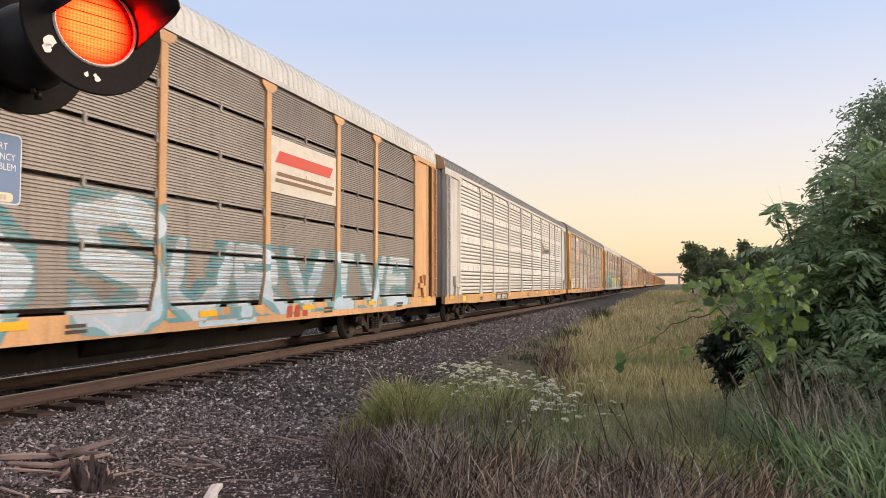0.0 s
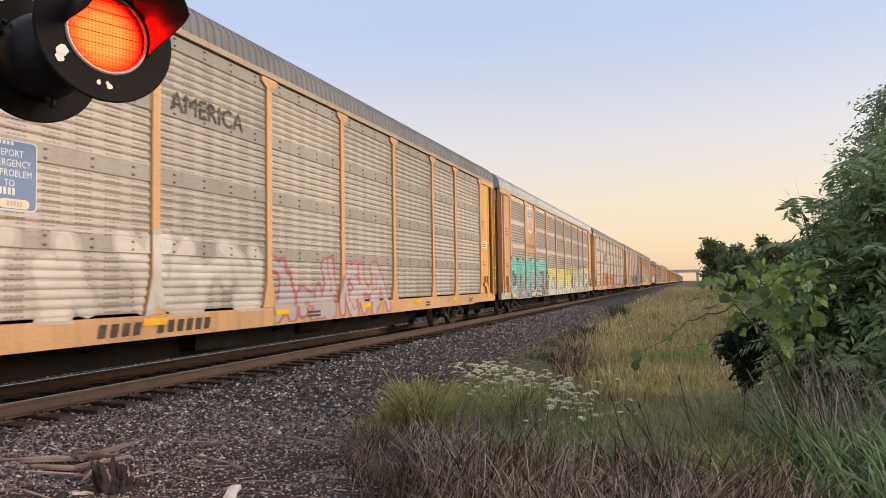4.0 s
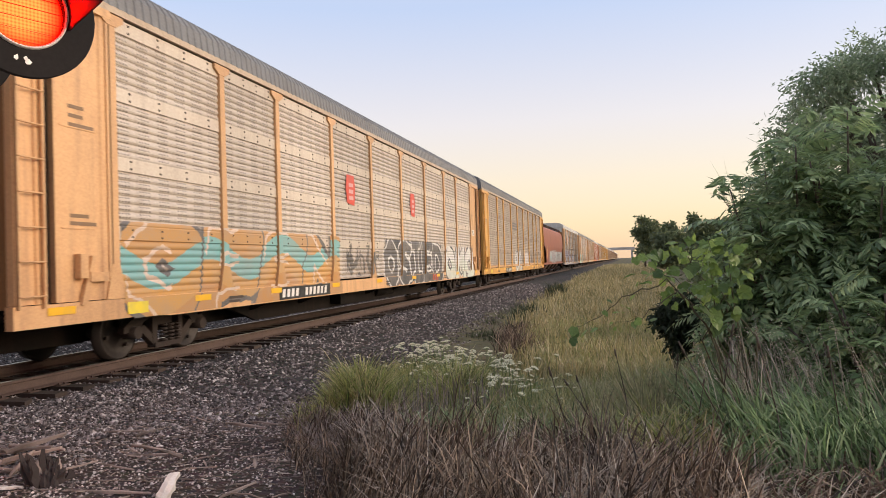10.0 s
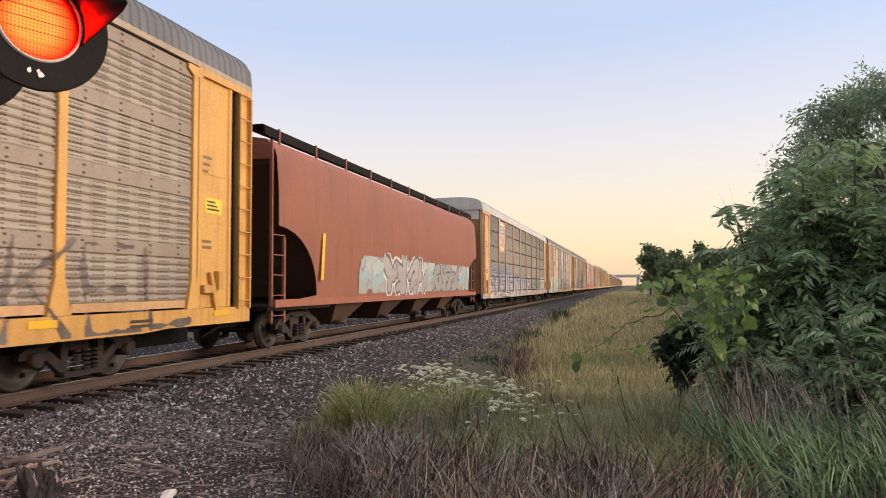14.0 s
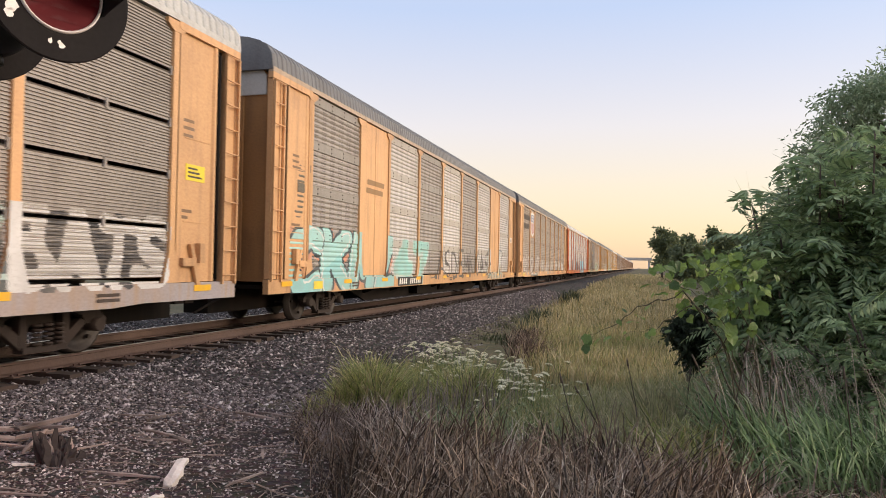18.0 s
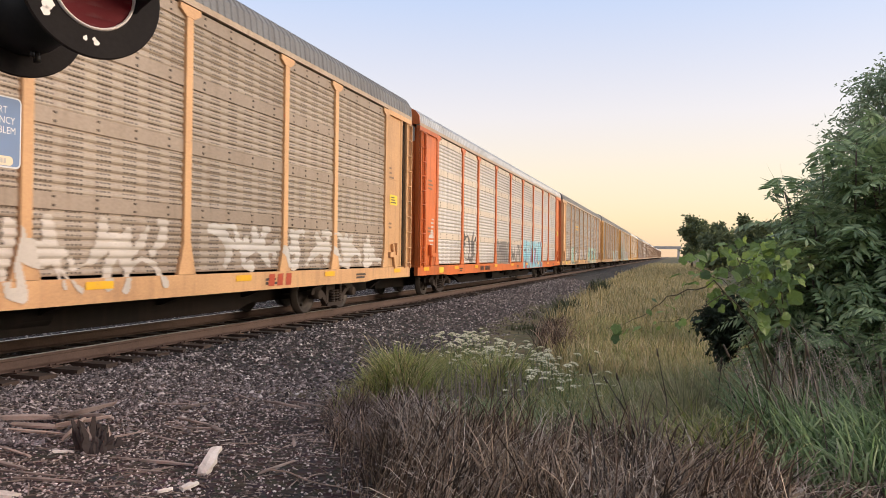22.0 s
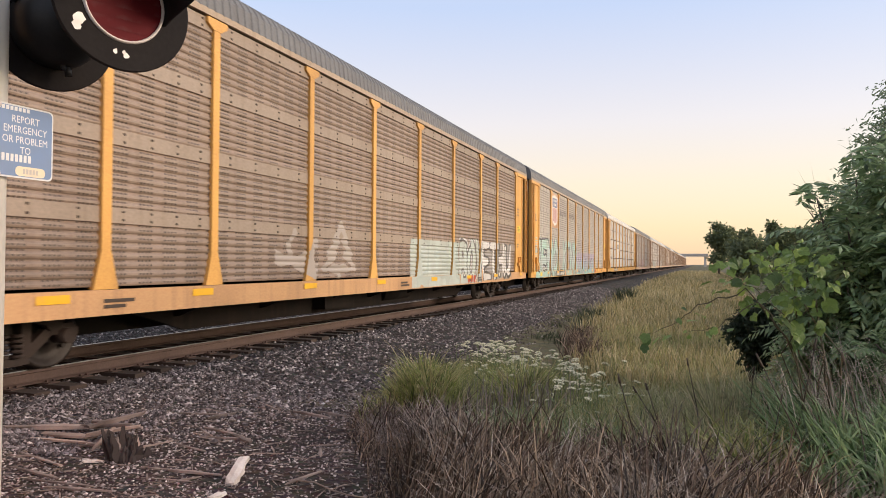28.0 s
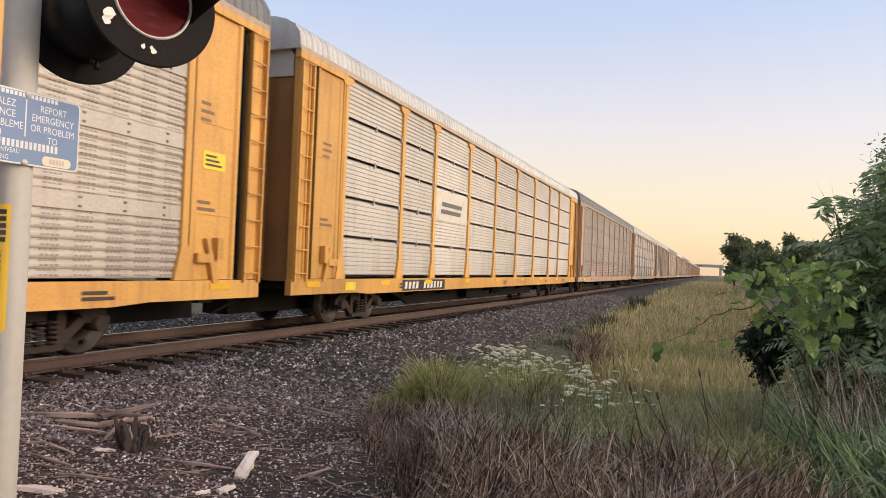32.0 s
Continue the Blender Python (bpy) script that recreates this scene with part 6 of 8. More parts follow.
def plant_flowers():
    rng = random.Random(31)
    heads, stems = [], []
    for v in range(4):
        bm = bmesh.new()
        for i in range(85):
            r = 0.055 * math.sqrt(rng.random())
            a = rng.random() * 6.283
            z = -7.0 * r * r + rng.uniform(-0.003, 0.003)
            c = Vector((r * math.cos(a), r * math.sin(a), z))
            s = rng.uniform(0.006, 0.010)
            q = [bm.verts.new(c + Vector((s * math.cos(b + i), s * math.sin(b + i), 0.4 * s * math.sin(3 * b)))) for b in (0, 1.57, 3.14, 4.71)]
            top = bm.verts.new(c + Vector((0, 0, s * 0.6)))
            for j in range(4):
                bm.faces.new((q[j], q[(j + 1) % 4], top))
        heads.append(to_mesh("flower_head", bm))
        bm = bmesh.new()
        tube(bm, (0, 0, 0), (0.02, 0.0, 0.42), 0.003, 5)
        tube(bm, (0.02, 0, 0.42), (0, 0, 0.68), 0.0025, 5)
        for i in range(7):
            a = i * 0.9
            tube(bm, (0, 0, 0.65), (0.045 * math.cos(a), 0.045 * math.sin(a), 0.685), 0.0012, 4)
        for i in range(6):
            z, a = 0.1 + 0.07 * i, i * 2.4
            p = Vector((0.01, 0, z))
            d = Vector((math.cos(a), math.sin(a), 0.5)) * 0.09
            side = Vector((-math.sin(a), math.cos(a), 0)) * 0.012
            bm.faces.new([bm.verts.new(w) for w in (p, p + d * 0.5 + side, p + d, p + d * 0.5 - side)])
        stems.append(to_mesh("flower_stem", bm))
    for i in range(298):
        u = rng.random() ** 1.1
        x = -3.2 + 2.40 * u + rng.gauss(0, 0.27)
        y = 10.5 - 3.9 * u + rng.gauss(0, 0.55)
        k = rng.uniform(0.5, 1.08) * (1.08 - 0.2 * u)
        z = float(surface_z(x, y)[0])
        f = thing("wild_flower", pose(x, y, z - 0.02, rng.uniform(-9, 9), rng.uniform(-9, 9), rng.uniform(0, 360)), "white umbel wild flower on a thin green stem", "flower", "white flowers beside the track")
        f.scale = (k, k, k)
        part("stem", stems[i % 4], M["stem"], f)
        h = part("flower_head", heads[i % 4], M["petal"], f)
        h.matrix_basis = pose(0, 0, 0.69, rng.uniform(-18, 22), rng.uniform(-18, 18), 0) @ Matrix.Scale(rng.uniform(0.5, 0.95), 4)


plant_flowers()


# ---- bushes and trees ----
M["bark"] = worn("bark", (0.09, 0.07, 0.055), (0.045, 0.035, 0.03), 0.95, 0, 0.8, False, 30)
M["frond"] = leafy("frond_leaf", [(0.21, 0.30, 0.14), (0.31, 0.42, 0.21), (0.12, 0.185, 0.09), (0.44, 0.54, 0.29), (0.24, 0.34, 0.17), (0.07, 0.115, 0.06)], 0.36, 0.45)
M["willow"] = leafy("narrow_leaf", [(0.25, 0.32, 0.18), (0.36, 0.44, 0.28), (0.17, 0.24, 0.13), (0.48, 0.54, 0.37)], 0.4, 0.5)
M["vine"] = leafy("vine_leaf", [(0.20, 0.31, 0.07), (0.34, 0.46, 0.10), (0.13, 0.22, 0.06), (0.46, 0.56, 0.16), (0.24, 0.34, 0.10)], 0.45, 0.5)
M["vine_stem"] = worn("vine_stem", (0.10, 0.085, 0.05), (0.05, 0.04, 0.03), 0.8, 0, 0.6, False, 60)
M["shrub"] = leafy("dark_shrub_leaf", [(0.025, 0.042, 0.025), (0.042, 0.065, 0.036), (0.02, 0.03, 0.02)], 0.6, 0.3)
M["far_leaf"] = leafy("far_foliage", [(0.10, 0.125, 0.07), (0.15, 0.185, 0.09), (0.075, 0.095, 0.055), (0.24, 0.27, 0.11)], 0.7, 0.35)


def leaf_quads(c, d, n, length, width):
    """Pointed leaves: centre bases c, directions d, normals n -> vertices and faces (two triangles each, folded)."""
    d = d / np.linalg.norm(d, axis=1, keepdims=True)
    s = np.cross(d, n)
    s /= np.maximum(1e-6, np.linalg.norm(s, axis=1, keepdims=True))
    up = np.cross(s, d)
    L = np.asarray(length)[:, None]
    W = np.asarray(width)[:, None]
    m = c + d * L * 0.45
    V = np.stack([c, m + s * W / 2 + up * W * 0.15, c + d * L, m - s * W / 2 + up * W * 0.15], 1)
    k = 4 * np.arange(len(c))[:, None]
    F = np.concatenate([k + np.array([[0, 1, 2]]), k + np.array([[0, 2, 3]])])
    return V.reshape(-1, 3), F.tolist()


def unit(rng, n):
    v = rng.normal(0, 1, (n, 3))
    return v / np.linalg.norm(v, axis=1, keepdims=True)


def frond_bush(name, at, height, spread, stems, seed, label, leaf=0.5, low=0.2):
    """A bush of long feathered leaves that spring from arching stems and droop."""
    rng = np.random.RandomState(seed)
    bush = thing(name, pose(at[0], at[1], float(ground_z(at[0], at[1])) - 0.05), label, "bush")
    C, D, Nn, Ls, Ws = [], [], [], [], []
    down = np.array([0, 0, -1.0])
    for i in range(stems):
        a = 2.4 * i + rng.uniform(-0.5, 0.5)
        r = spread * math.sqrt((i + 0.5) / stems) * rng.uniform(0.8, 1.1)
        tip = Vector((r * math.cos(a), r * math.sin(a), height * rng.uniform(0.62, 1.0) * (1 - 0.18 * r / spread)))
        foot = Vector((0.3 * tip.x + rng.uniform(-0.1, 0.1), 0.3 * tip.y + rng.uniform(-0.1, 0.1), 0))
        mid = foot.lerp(tip, 0.5) + Vector((-0.12 * tip.x, -0.12 * tip.y, 0.1))
        bm = bmesh.new()
        tube(bm, foot, mid, 0.022, 6, 0.016)
        tube(bm, mid, tip, 0.016, 6, 0.007)
        part("stem", bm, M["bark"], bush)
        count = int(12 + 9 * height)
        for j in range(count):
            u = low + (1.0 - low) * (j + rng.uniform(0, 1)) / count
            q = foot.lerp(mid, 2 * u) if u < 0.5 else mid.lerp(tip, 2 * u - 1)
            az = 2.4 * j + rng.uniform(-0.4, 0.4)
            rise = rng.uniform(-0.1, 0.55) + 0.55 * (u > 0.85)
            out = np.array([math.cos(az) * math.cos(rise), math.sin(az) * math.cos(rise), math.sin(rise)])
            side = np.array([-math.sin(az), math.cos(az), 0.0])
            lf = leaf * rng.uniform(0.7, 1.2)
            roll = rng.normal(0, 0.35)
            fall = rng.uniform(0.35, 0.75)
            for k in range(11):
                w = (k + 1.2) / 12.0
                p = np.array(q) + out * lf * w + down * fall * lf * w * w
                tan = out + down * 2 * fall * w
                tan /= np.linalg.norm(tan)
                up = np.cross(tan, side)
                s2 = side * math.cos(roll) + up * math.sin(roll)
                size = lf * 0.27 * (1 - 0.6 * abs(w - 0.42))
                for sgn in ((-1, 1) if k < 10 else (0,)):
                    C.append(p)
                    D.append(s2 * sgn * 0.85 + tan * (0.5 if sgn else 1.0) + down * rng.uniform(0.1, 0.55))
                    Nn.append(np.cross(tan, s2) + rng.normal(0, 0.25, 3))
                    Ls.append(size * rng.uniform(0.85, 1.1))
                    Ws.append(size * 0.30)
            C.append(np.array(q))                 # the leaf's stalk
            D.append(out + down * fall * 0.5)
            Nn.append(side)
            Ls.append(lf * 0.9)
            Ws.append(0.008)
    V, F = leaf_quads(np.array(C), np.array(D), np.array(Nn), Ls, Ws)
    ob = add_mesh("crown", V, F, [M["frond"]])
    ob.parent = bush
    return bush


def clump_tree(name, at, trunk_h, blobs, leaves, size, material, label, seed, limbs=True, category="tree", slender=0.3):
    """A tree or shrub: tapered trunk, limbs out to uneven clumps, small leaves round each clump."""
    rng = np.random.RandomState(seed)
    z0 = float(ground_z(at[0], at[1])) - 0.05
    tree = thing(name, pose(at[0], at[1], z0), label, category)
    bm = bmesh.new()
    top = Vector((0, 0, trunk_h))
    r0 = 0.02 + 0.022 * max(b[2] for b in blobs)
    tube(bm, (0, 0, 0), (0.05, 0.03, trunk_h * 0.6), r0, 8, r0 * 0.75)
    tube(bm, (0.05, 0.03, trunk_h * 0.6), top, r0 * 0.75, 8, r0 * 0.6)
    for b in blobs:
        tip = Vector(b[:3])
        mid = top.lerp(tip, 0.5) + Vector((0, 0, 0.08 * tip.z))
        tube(bm, top, mid, r0 * 0.5, 6, r0 * 0.3)
        tube(bm, mid, tip, r0 * 0.3, 6, r0 * 0.08)
    part("trunk", bm, M["bark"], tree)
    wsum = sum(b[3] ** 2 for b in blobs)
    C, D, S = [], [], []
    for b in blobs:
        n = int(leaves * b[3] ** 2 / wsum)
        # twigs first, leaves along them: uneven outline and gaps
        tw = max(6, n // 12)
        tdir = unit(rng, tw) * (1, 1, 0.85)
        tlen = b[3] * rng.uniform(0.45, 1.15, tw)
        off = unit(rng, tw) * b[3] * 0.22
        k = rng.randint(0, tw, n)
        u = rng.uniform(0.3, 1.0, n)
        p = np.array(b[:3]) + off[k] + tdir[k] * (tlen[k] * u)[:, None] + rng.normal(0, 0.4 * size + 0.02 * b[3], (n, 3)) - np.array([0, 0, 0.22]) * (b[3] * u * u)[:, None]
        C.append(p)
        D.append(tdir[k] + unit(rng, n) * 1.0 - np.array([0, 0, 0.5]))
        S.append(size * rng.uniform(0.6, 1.4, n))
    C, D, S = np.concatenate(C), np.concatenate(D), np.concatenate(S)
    V, F = leaf_quads(C, D, unit(rng, len(C)), S, S * slender)
    ob = add_mesh("crown", V, F, [material])
    ob.parent = tree
    return tree


def vine_leaf(bm, s):
    """A lobed, heart-shaped leaf, its tip along x, slightly cupped along the midrib."""
    pts = []
    for i in range(18):
        a = 2 * math.pi * i / 18
        r = s * (0.44 + 0.13 * math.cos(a) ** 3 + 0.06 * math.cos(5 * a) - (0.22 if i == 9 else 0))
        pts.append((r * math.cos(a) + 0.28 * s, r * math.sin(a)))
    mid = [bm.verts.new((x, 0, -0.10 * abs(x - 0.3 * s))) for x in (0.07 * s, 0.35 * s)]
    ring = [bm.verts.new((x, y, 0.16 * abs(y) - 0.5 * (x * x + y * y) / s * 0.4)) for x, y in pts]
    for i in range(18):
        c = mid[1] if i < 6 or i > 11 else mid[0]
        bm.faces.new((c, ring[i], ring[(i + 1) % 18]))
    bm.faces.new((mid[0], mid[1], ring[6]))
    bm.faces.new((mid[1], mid[0], ring[12]))


def vine_tones():
    """Broad translucent leaves, a tone for each leaf, paler along the veins."""
    m = leafy("broad_leaf", [(0.2, 0.3, 0.07), (0.3, 0.4, 0.1)], 0.42, 0.5)
    N, L = m.node_tree.nodes, m.node_tree.links
    cr = next(n for n in N if n.type == "VALTORGB")
    for i, c in enumerate(((0.07, 0.125, 0.04), (0.14, 0.22, 0.055), (0.22, 0.33, 0.075), (0.11, 0.175, 0.05), (0.34, 0.45, 0.11))):
        e = cr.color_ramp.elements[i] if i < 2 else cr.color_ramp.elements.new(0.25 * i)
        e.position, e.color = 0.25 * i, (*c, 1)
    L.new(N.new("ShaderNodeObjectInfo").outputs["Random"], cr.inputs[0])
    return m


M["broad_leaf"] = vine_tones()


def vine_bush():
    rng = random.Random(41)
    x0, y0 = 0.62, 5.5
    z0 = float(ground_z(x0, y0))
    bush = thing("grape_vine", pose(x0 - 0.07, y0, z0), "wild vine with broad bright green leaves", "bush")
    shapes = []
    for v in range(6):
        bm = bmesh.new()
        vine_leaf(bm, 1.0)
        for q in bm.verts:
            q.co += Vector((rng.gauss(0, 0.02), rng.gauss(0, 0.02), rng.gauss(0, 0.03)))
        shapes.append(to_mesh("leaf", bm))

    def leaf(p, size):
        face = Vector((rng.gauss(-0.1, 0.6), rng.gauss(-0.55, 0.45), rng.gauss(0.7, 0.45))).normalized()
        tip = Vector((rng.gauss(0, 0.7), rng.gauss(-0.4, 0.4), -0.8))
        tip = (tip - face * tip.dot(face)).normalized()
        m = Matrix((tip, face.cross(tip), face)).transposed().to_4x4()
        m.translation = p
        ob = part("leaf", rng.choice(shapes), M["broad_leaf"], bush)
        ob.matrix_basis = m @ Matrix.Scale(size, 4)

    def shoot(pts, r, n, size, first=0.2):
        wood = bmesh.new()
        pts = [Vector((p[0] - x0, p[1] - y0, p[2] - z0)) for p in pts]
        path = []
        for a, b in zip(pts, pts[1:]):
            path += [a.lerp(b, i / 5) + Vector((rng.gauss(0, 0.008), rng.gauss(0, 0.01), rng.gauss(0, 0.008))) for i in range(5)]
        path.append(pts[-1])
        rod(wood, path, [r * (1.1 - i / len(path)) for i in range(len(path))])
        part("stem", wood, M["vine_stem"], bush)
        for i in range(n):
            u = first + (1 - first) * (i + 0.5) / n
            k = min(len(path) - 2, int(u * (len(path) - 1)))
            p = path[k] + Vector((rng.gauss(0, 0.035), rng.gauss(-0.02, 0.04), rng.gauss(-0.02, 0.03)))
            leaf(p, size * rng.uniform(0.5, 1.05) * (1.2 - 0.65 * u))
    # long shoots that reach out over the meadow
    shoot([(1.05, 5.9, z0), (0.72, 5.6, 0.75), (0.40, 5.4, 1.18), (0.07, 5.4, 1.05), (-0.16, 5.4, 0.88), (-0.34, 5.4, 0.81)], 0.007, 11, 0.14, 0.55)
    shoot([(0.95, 5.9, z0), (0.66, 5.55, 0.85), (0.45, 5.3, 1.10), (0.22, 5.3, 0.93), (0.12, 5.3, 0.90), (-0.02, 5.3, 0.85)], 0.006, 6, 0.10, 0.6)
    for tip, n, size in (((0.22, 5.5, 1.28), 9, 0.15), ((0.45, 5.3, 1.50), 10, 0.16), ((0.70, 5.4, 1.52), 10, 0.17), ((0.95, 5.5, 1.46), 9, 0.16), ((0.32, 5.4, 1.05), 7, 0.12), ((1.1, 5.6, 1.32), 8, 0.14)):
        shoot([(1.0 + rng.uniform(-0.3, 0.45), 6.0, z0), (0.80 + rng.uniform(-0.2, 0.3), 5.75, 0.7), (0.5 * tip[0] + 0.34, 5.45, 0.6 * tip[2] + 0.42), tip], 0.006, n, size, 0.5)
    for i in range(75):                        # small bright leaves in the heart of the bush
        a, r = rng.uniform(0, 6.28), math.sqrt(rng.random())
        leaf(Vector((0.56 + 0.42 * r * math.cos(a) - x0, rng.uniform(-0.2, 0.25), 1.27 + 0.24 * r * math.sin(a) - z0)), rng.uniform(0.045, 0.11))


def plant_bushes():
    vine_bush()
    for at, h, w, n, seed, label in (
            ((1.15, 7.7), 1.95, 0.42, 8, 60, "low sumac bush with long feathered grey-green leaves"),
            ((1.55, 7.4), 2.95, 0.50, 10, 49, "sumac bush with long feathered leaves"),
            ((2.15, 7.6), 3.25, 0.65, 12, 51, "tall sumac bush with long feathered dark green leaves"),
            ((2.95, 7.4), 3.25, 0.80, 13, 52, "tall sumac bush with long feathered dark green leaves"),
            ((1.45, 8.6), 2.3, 0.5, 8, 53, "sumac bush with long feathered leaves"),
            ((3.9, 7.2), 3.1, 0.9, 12, 54, "tall sumac bush with long feathered dark green leaves"),
            ((2.0, 6.5), 1.55, 0.65, 10, 55, "low sumac bush over long grass"),
            ((3.0, 9.2), 3.2, 1.0, 11, 56, "tall sumac bush with feathered leaves"),
            ((4.9, 8.2), 3.5, 1.1, 12, 57, "tall sumac bush with feathered leaves"),
            ((3.1, 6.3), 1.85, 0.75, 10, 58, "low sumac bush over long grass")):
        frond_bush("sumac_bush", at, h, w, n, seed, label, 0.46 if h < 2.2 else 0.58)
    clump_tree("willow_tree", (4.2, 12.3), 2.0, [(-1.45, 0, 3.65, 0.6), (-1.75, 0.1, 3.0, 0.55), (-2.0, 0, 2.7, 0.4), (-1.2, -0.2, 4.2, 0.6), (-0.95, -0.3, 4.5, 0.6), (-0.3, 0.1, 4.75, 0.7), (0.45, -0.2, 4.8, 0.75), (-0.6, 0.2, 3.7, 0.8), (0.4, 0, 3.8, 0.9), (1.2, 0.1, 4.9, 0.9), (1.9, 0, 5.3, 1.0), (1.4, 0.2, 4.0, 1.0), (-0.2, 0.3, 3.0, 0.9), (0.9, 0, 3.0, 1.0), (2.6, 0, 4.2, 1.2)], 70000, 0.078, M["willow"], "slender tree with narrow grey-green leaves", 61, slender=0.34)
    clump_tree("dark_shrub", (0.55, 8.2), 0.4, [(0, 0, 1.20, 0.19), (0.09, 0.1, 1.26, 0.15), (-0.12, 0, 1.08, 0.16), (0.14, -0.1, 1.04, 0.17), (0, 0, 0.95, 0.19), (0.03, 0, 0.78, 0.14)], 5200, 0.06, M["shrub"], "small dense dark green shrub in the meadow", 62, category="bush", slender=0.45)
    r4 = random.Random(66)
    for i in range(16):
        x, y = r4.uniform(-0.4, 2.2), r4.uniform(5.0, 7.0)
        bm = bmesh.new()
        hgt = r4.uniform(0.55, 1.15)
        a, b = Vector((0, 0, 0)), Vector((r4.uniform(-0.5, 0.25), r4.uniform(-0.2, 0.2), hgt))
        tube(bm, a, a.lerp(b, 0.5) + Vector((0.02, 0, 0)), 0.006, 5, 0.005)
        tube(bm, a.lerp(b, 0.5) + Vector((0.02, 0, 0)), b, 0.005, 5, 0.003)
        tube(bm, b.lerp(a, 0.08), b, 0.010, 6, 0.006)
        s = new("dead_stalk", to_mesh("dead_stalk", bm))
        s.data.materials.append(M["bark"])
        s.matrix_basis = pose(x, y, float(ground_z(x, y)) - 0.01)
        tagged(s, "thin dark dead weed stalk in the grass", "plant", "dead stalks in the grass")
    rng = random.Random(63)
    for i in range(7):
        y = 17 + i * 6.5
        x = 0.075 * y + 1.5 + rng.uniform(-0.2, 0.5)
        h = rng.uniform(1.6, 2.6)
        clump_tree("hedge_bush", (x, y), 0.6, [(rng.uniform(-0.7, 0.9), rng.uniform(-1.5, 1.5), h * rng.uniform(0.35, 0.9), rng.uniform(0.7, 1.1)) for _ in range(7)], 3600, 0.16, M["vine"] if i % 3 == 1 else M["far_leaf"], "leafy hedge bush along the meadow", 70 + i, category="bush", slender=0.5)
    # far trees
    for i, (x, y, h, w) in enumerate(((2.9, 108, 7.6, 1.9), (6.4, 112, 6.4, 1.7), (9.4, 104, 7.6, 1.0), (12.5, 98, 6.0, 2.2), (5.2, 84, 4.2, 2.0), (8.0, 76, 4.6, 2.2), (10.5, 66, 4.4, 2.0), (13.5, 80, 6.0, 2.6), (17.0, 90, 6.5, 2.6))):
        r2 = random.Random(90 + i)
        blobs = [(r2.uniform(-w, w) * 0.7, r2.uniform(-w, w), h * r2.uniform(0.3, 0.97), w * r2.uniform(0.4, 0.7)) for _ in range(11)] + [(0, 0, h * 0.95, w * 0.5)]
        clump_tree("far_tree", (x, y), h * 0.4, blobs, 5200, 0.42, M["far_leaf"], "distant dark leafy tree beside the railway", 100 + i, slender=0.6)
    # bare twigs of a dead tree
    bare = thing("dead_tree", pose(3.3, 21.0, float(ground_z(3.3, 21.0))), "bare thin twigs of a dead tree", "tree")
    bm = bmesh.new()
    r3 = random.Random(7)
    tube(bm, (0, 0, 0), (-0.1, 0, 2.6), 0.05, 6, 0.03)
    for i in range(16):
        b = Vector((-0.1, 0, 1.8 + 0.06 * i))
        t = b + Vector((r3.uniform(-0.7, 0.6), r3.uniform(-0.4, 0.4), r3.uniform(0.8, 1.7)))
        tube(bm, b, t, 0.014, 5, 0.004)
        for j in range(3):
            q = b.lerp(t, r3.uniform(0.4, 0.9))
            tube(bm, q, q + Vector((r3.uniform(-0.3, 0.3), r3.uniform(-0.2, 0.2), r3.uniform(0.2, 0.5))), 0.006, 4, 0.002)
    part("branch", bm, M["bark"], bare)


plant_bushes()


# ---- far bridge over the track ----
def far_bridge():
    b = thing("road_bridge", pose(0, 560, -0.3), "distant grey road bridge across the railway", "bridge")
    bm = bmesh.new()
    box(bm, -60, 7.5, -4, 4, 7.4, 8.6)
    box(bm, -60, 7.5, -4.2, -3.9, 8.6, 9.5)
    part("deck", bm, plain("concrete_far", (0.50, 0.46, 0.44), 0.8), b)
    for x in (-30, 5.5):
        bm = bmesh.new()
        box(bm, x - 0.8, x + 0.8, -3, 3, 0, 7.4)
        part("pier", bm, plain("concrete_far", (0.50, 0.46, 0.44), 0.8), b)


far_bridge()


# ---- litter of wood on the dirt ----
M["old_wood"] = worn("old_wood", (0.27, 0.21, 0.18), (0.06, 0.044, 0.037), 0.9, 0, 0.8, False, 60, 0.4)
M["pale_wood"] = worn("pale_wood", (0.70, 0.64, 0.58), (0.40, 0.33, 0.28), 0.8, 0, 0.5, False, 60, 0.15)
M["tan_wood"] = worn("tan_wood", (0.36, 0.27, 0.22), (0.14, 0.10, 0.08), 0.85, 0, 0.7, False, 60, 0.25)
M["rotten_wood"] = worn("rotten_wood", (0.035, 0.025, 0.022), (0.015, 0.012, 0.011), 0.9, 0, 0.8, False, 50)


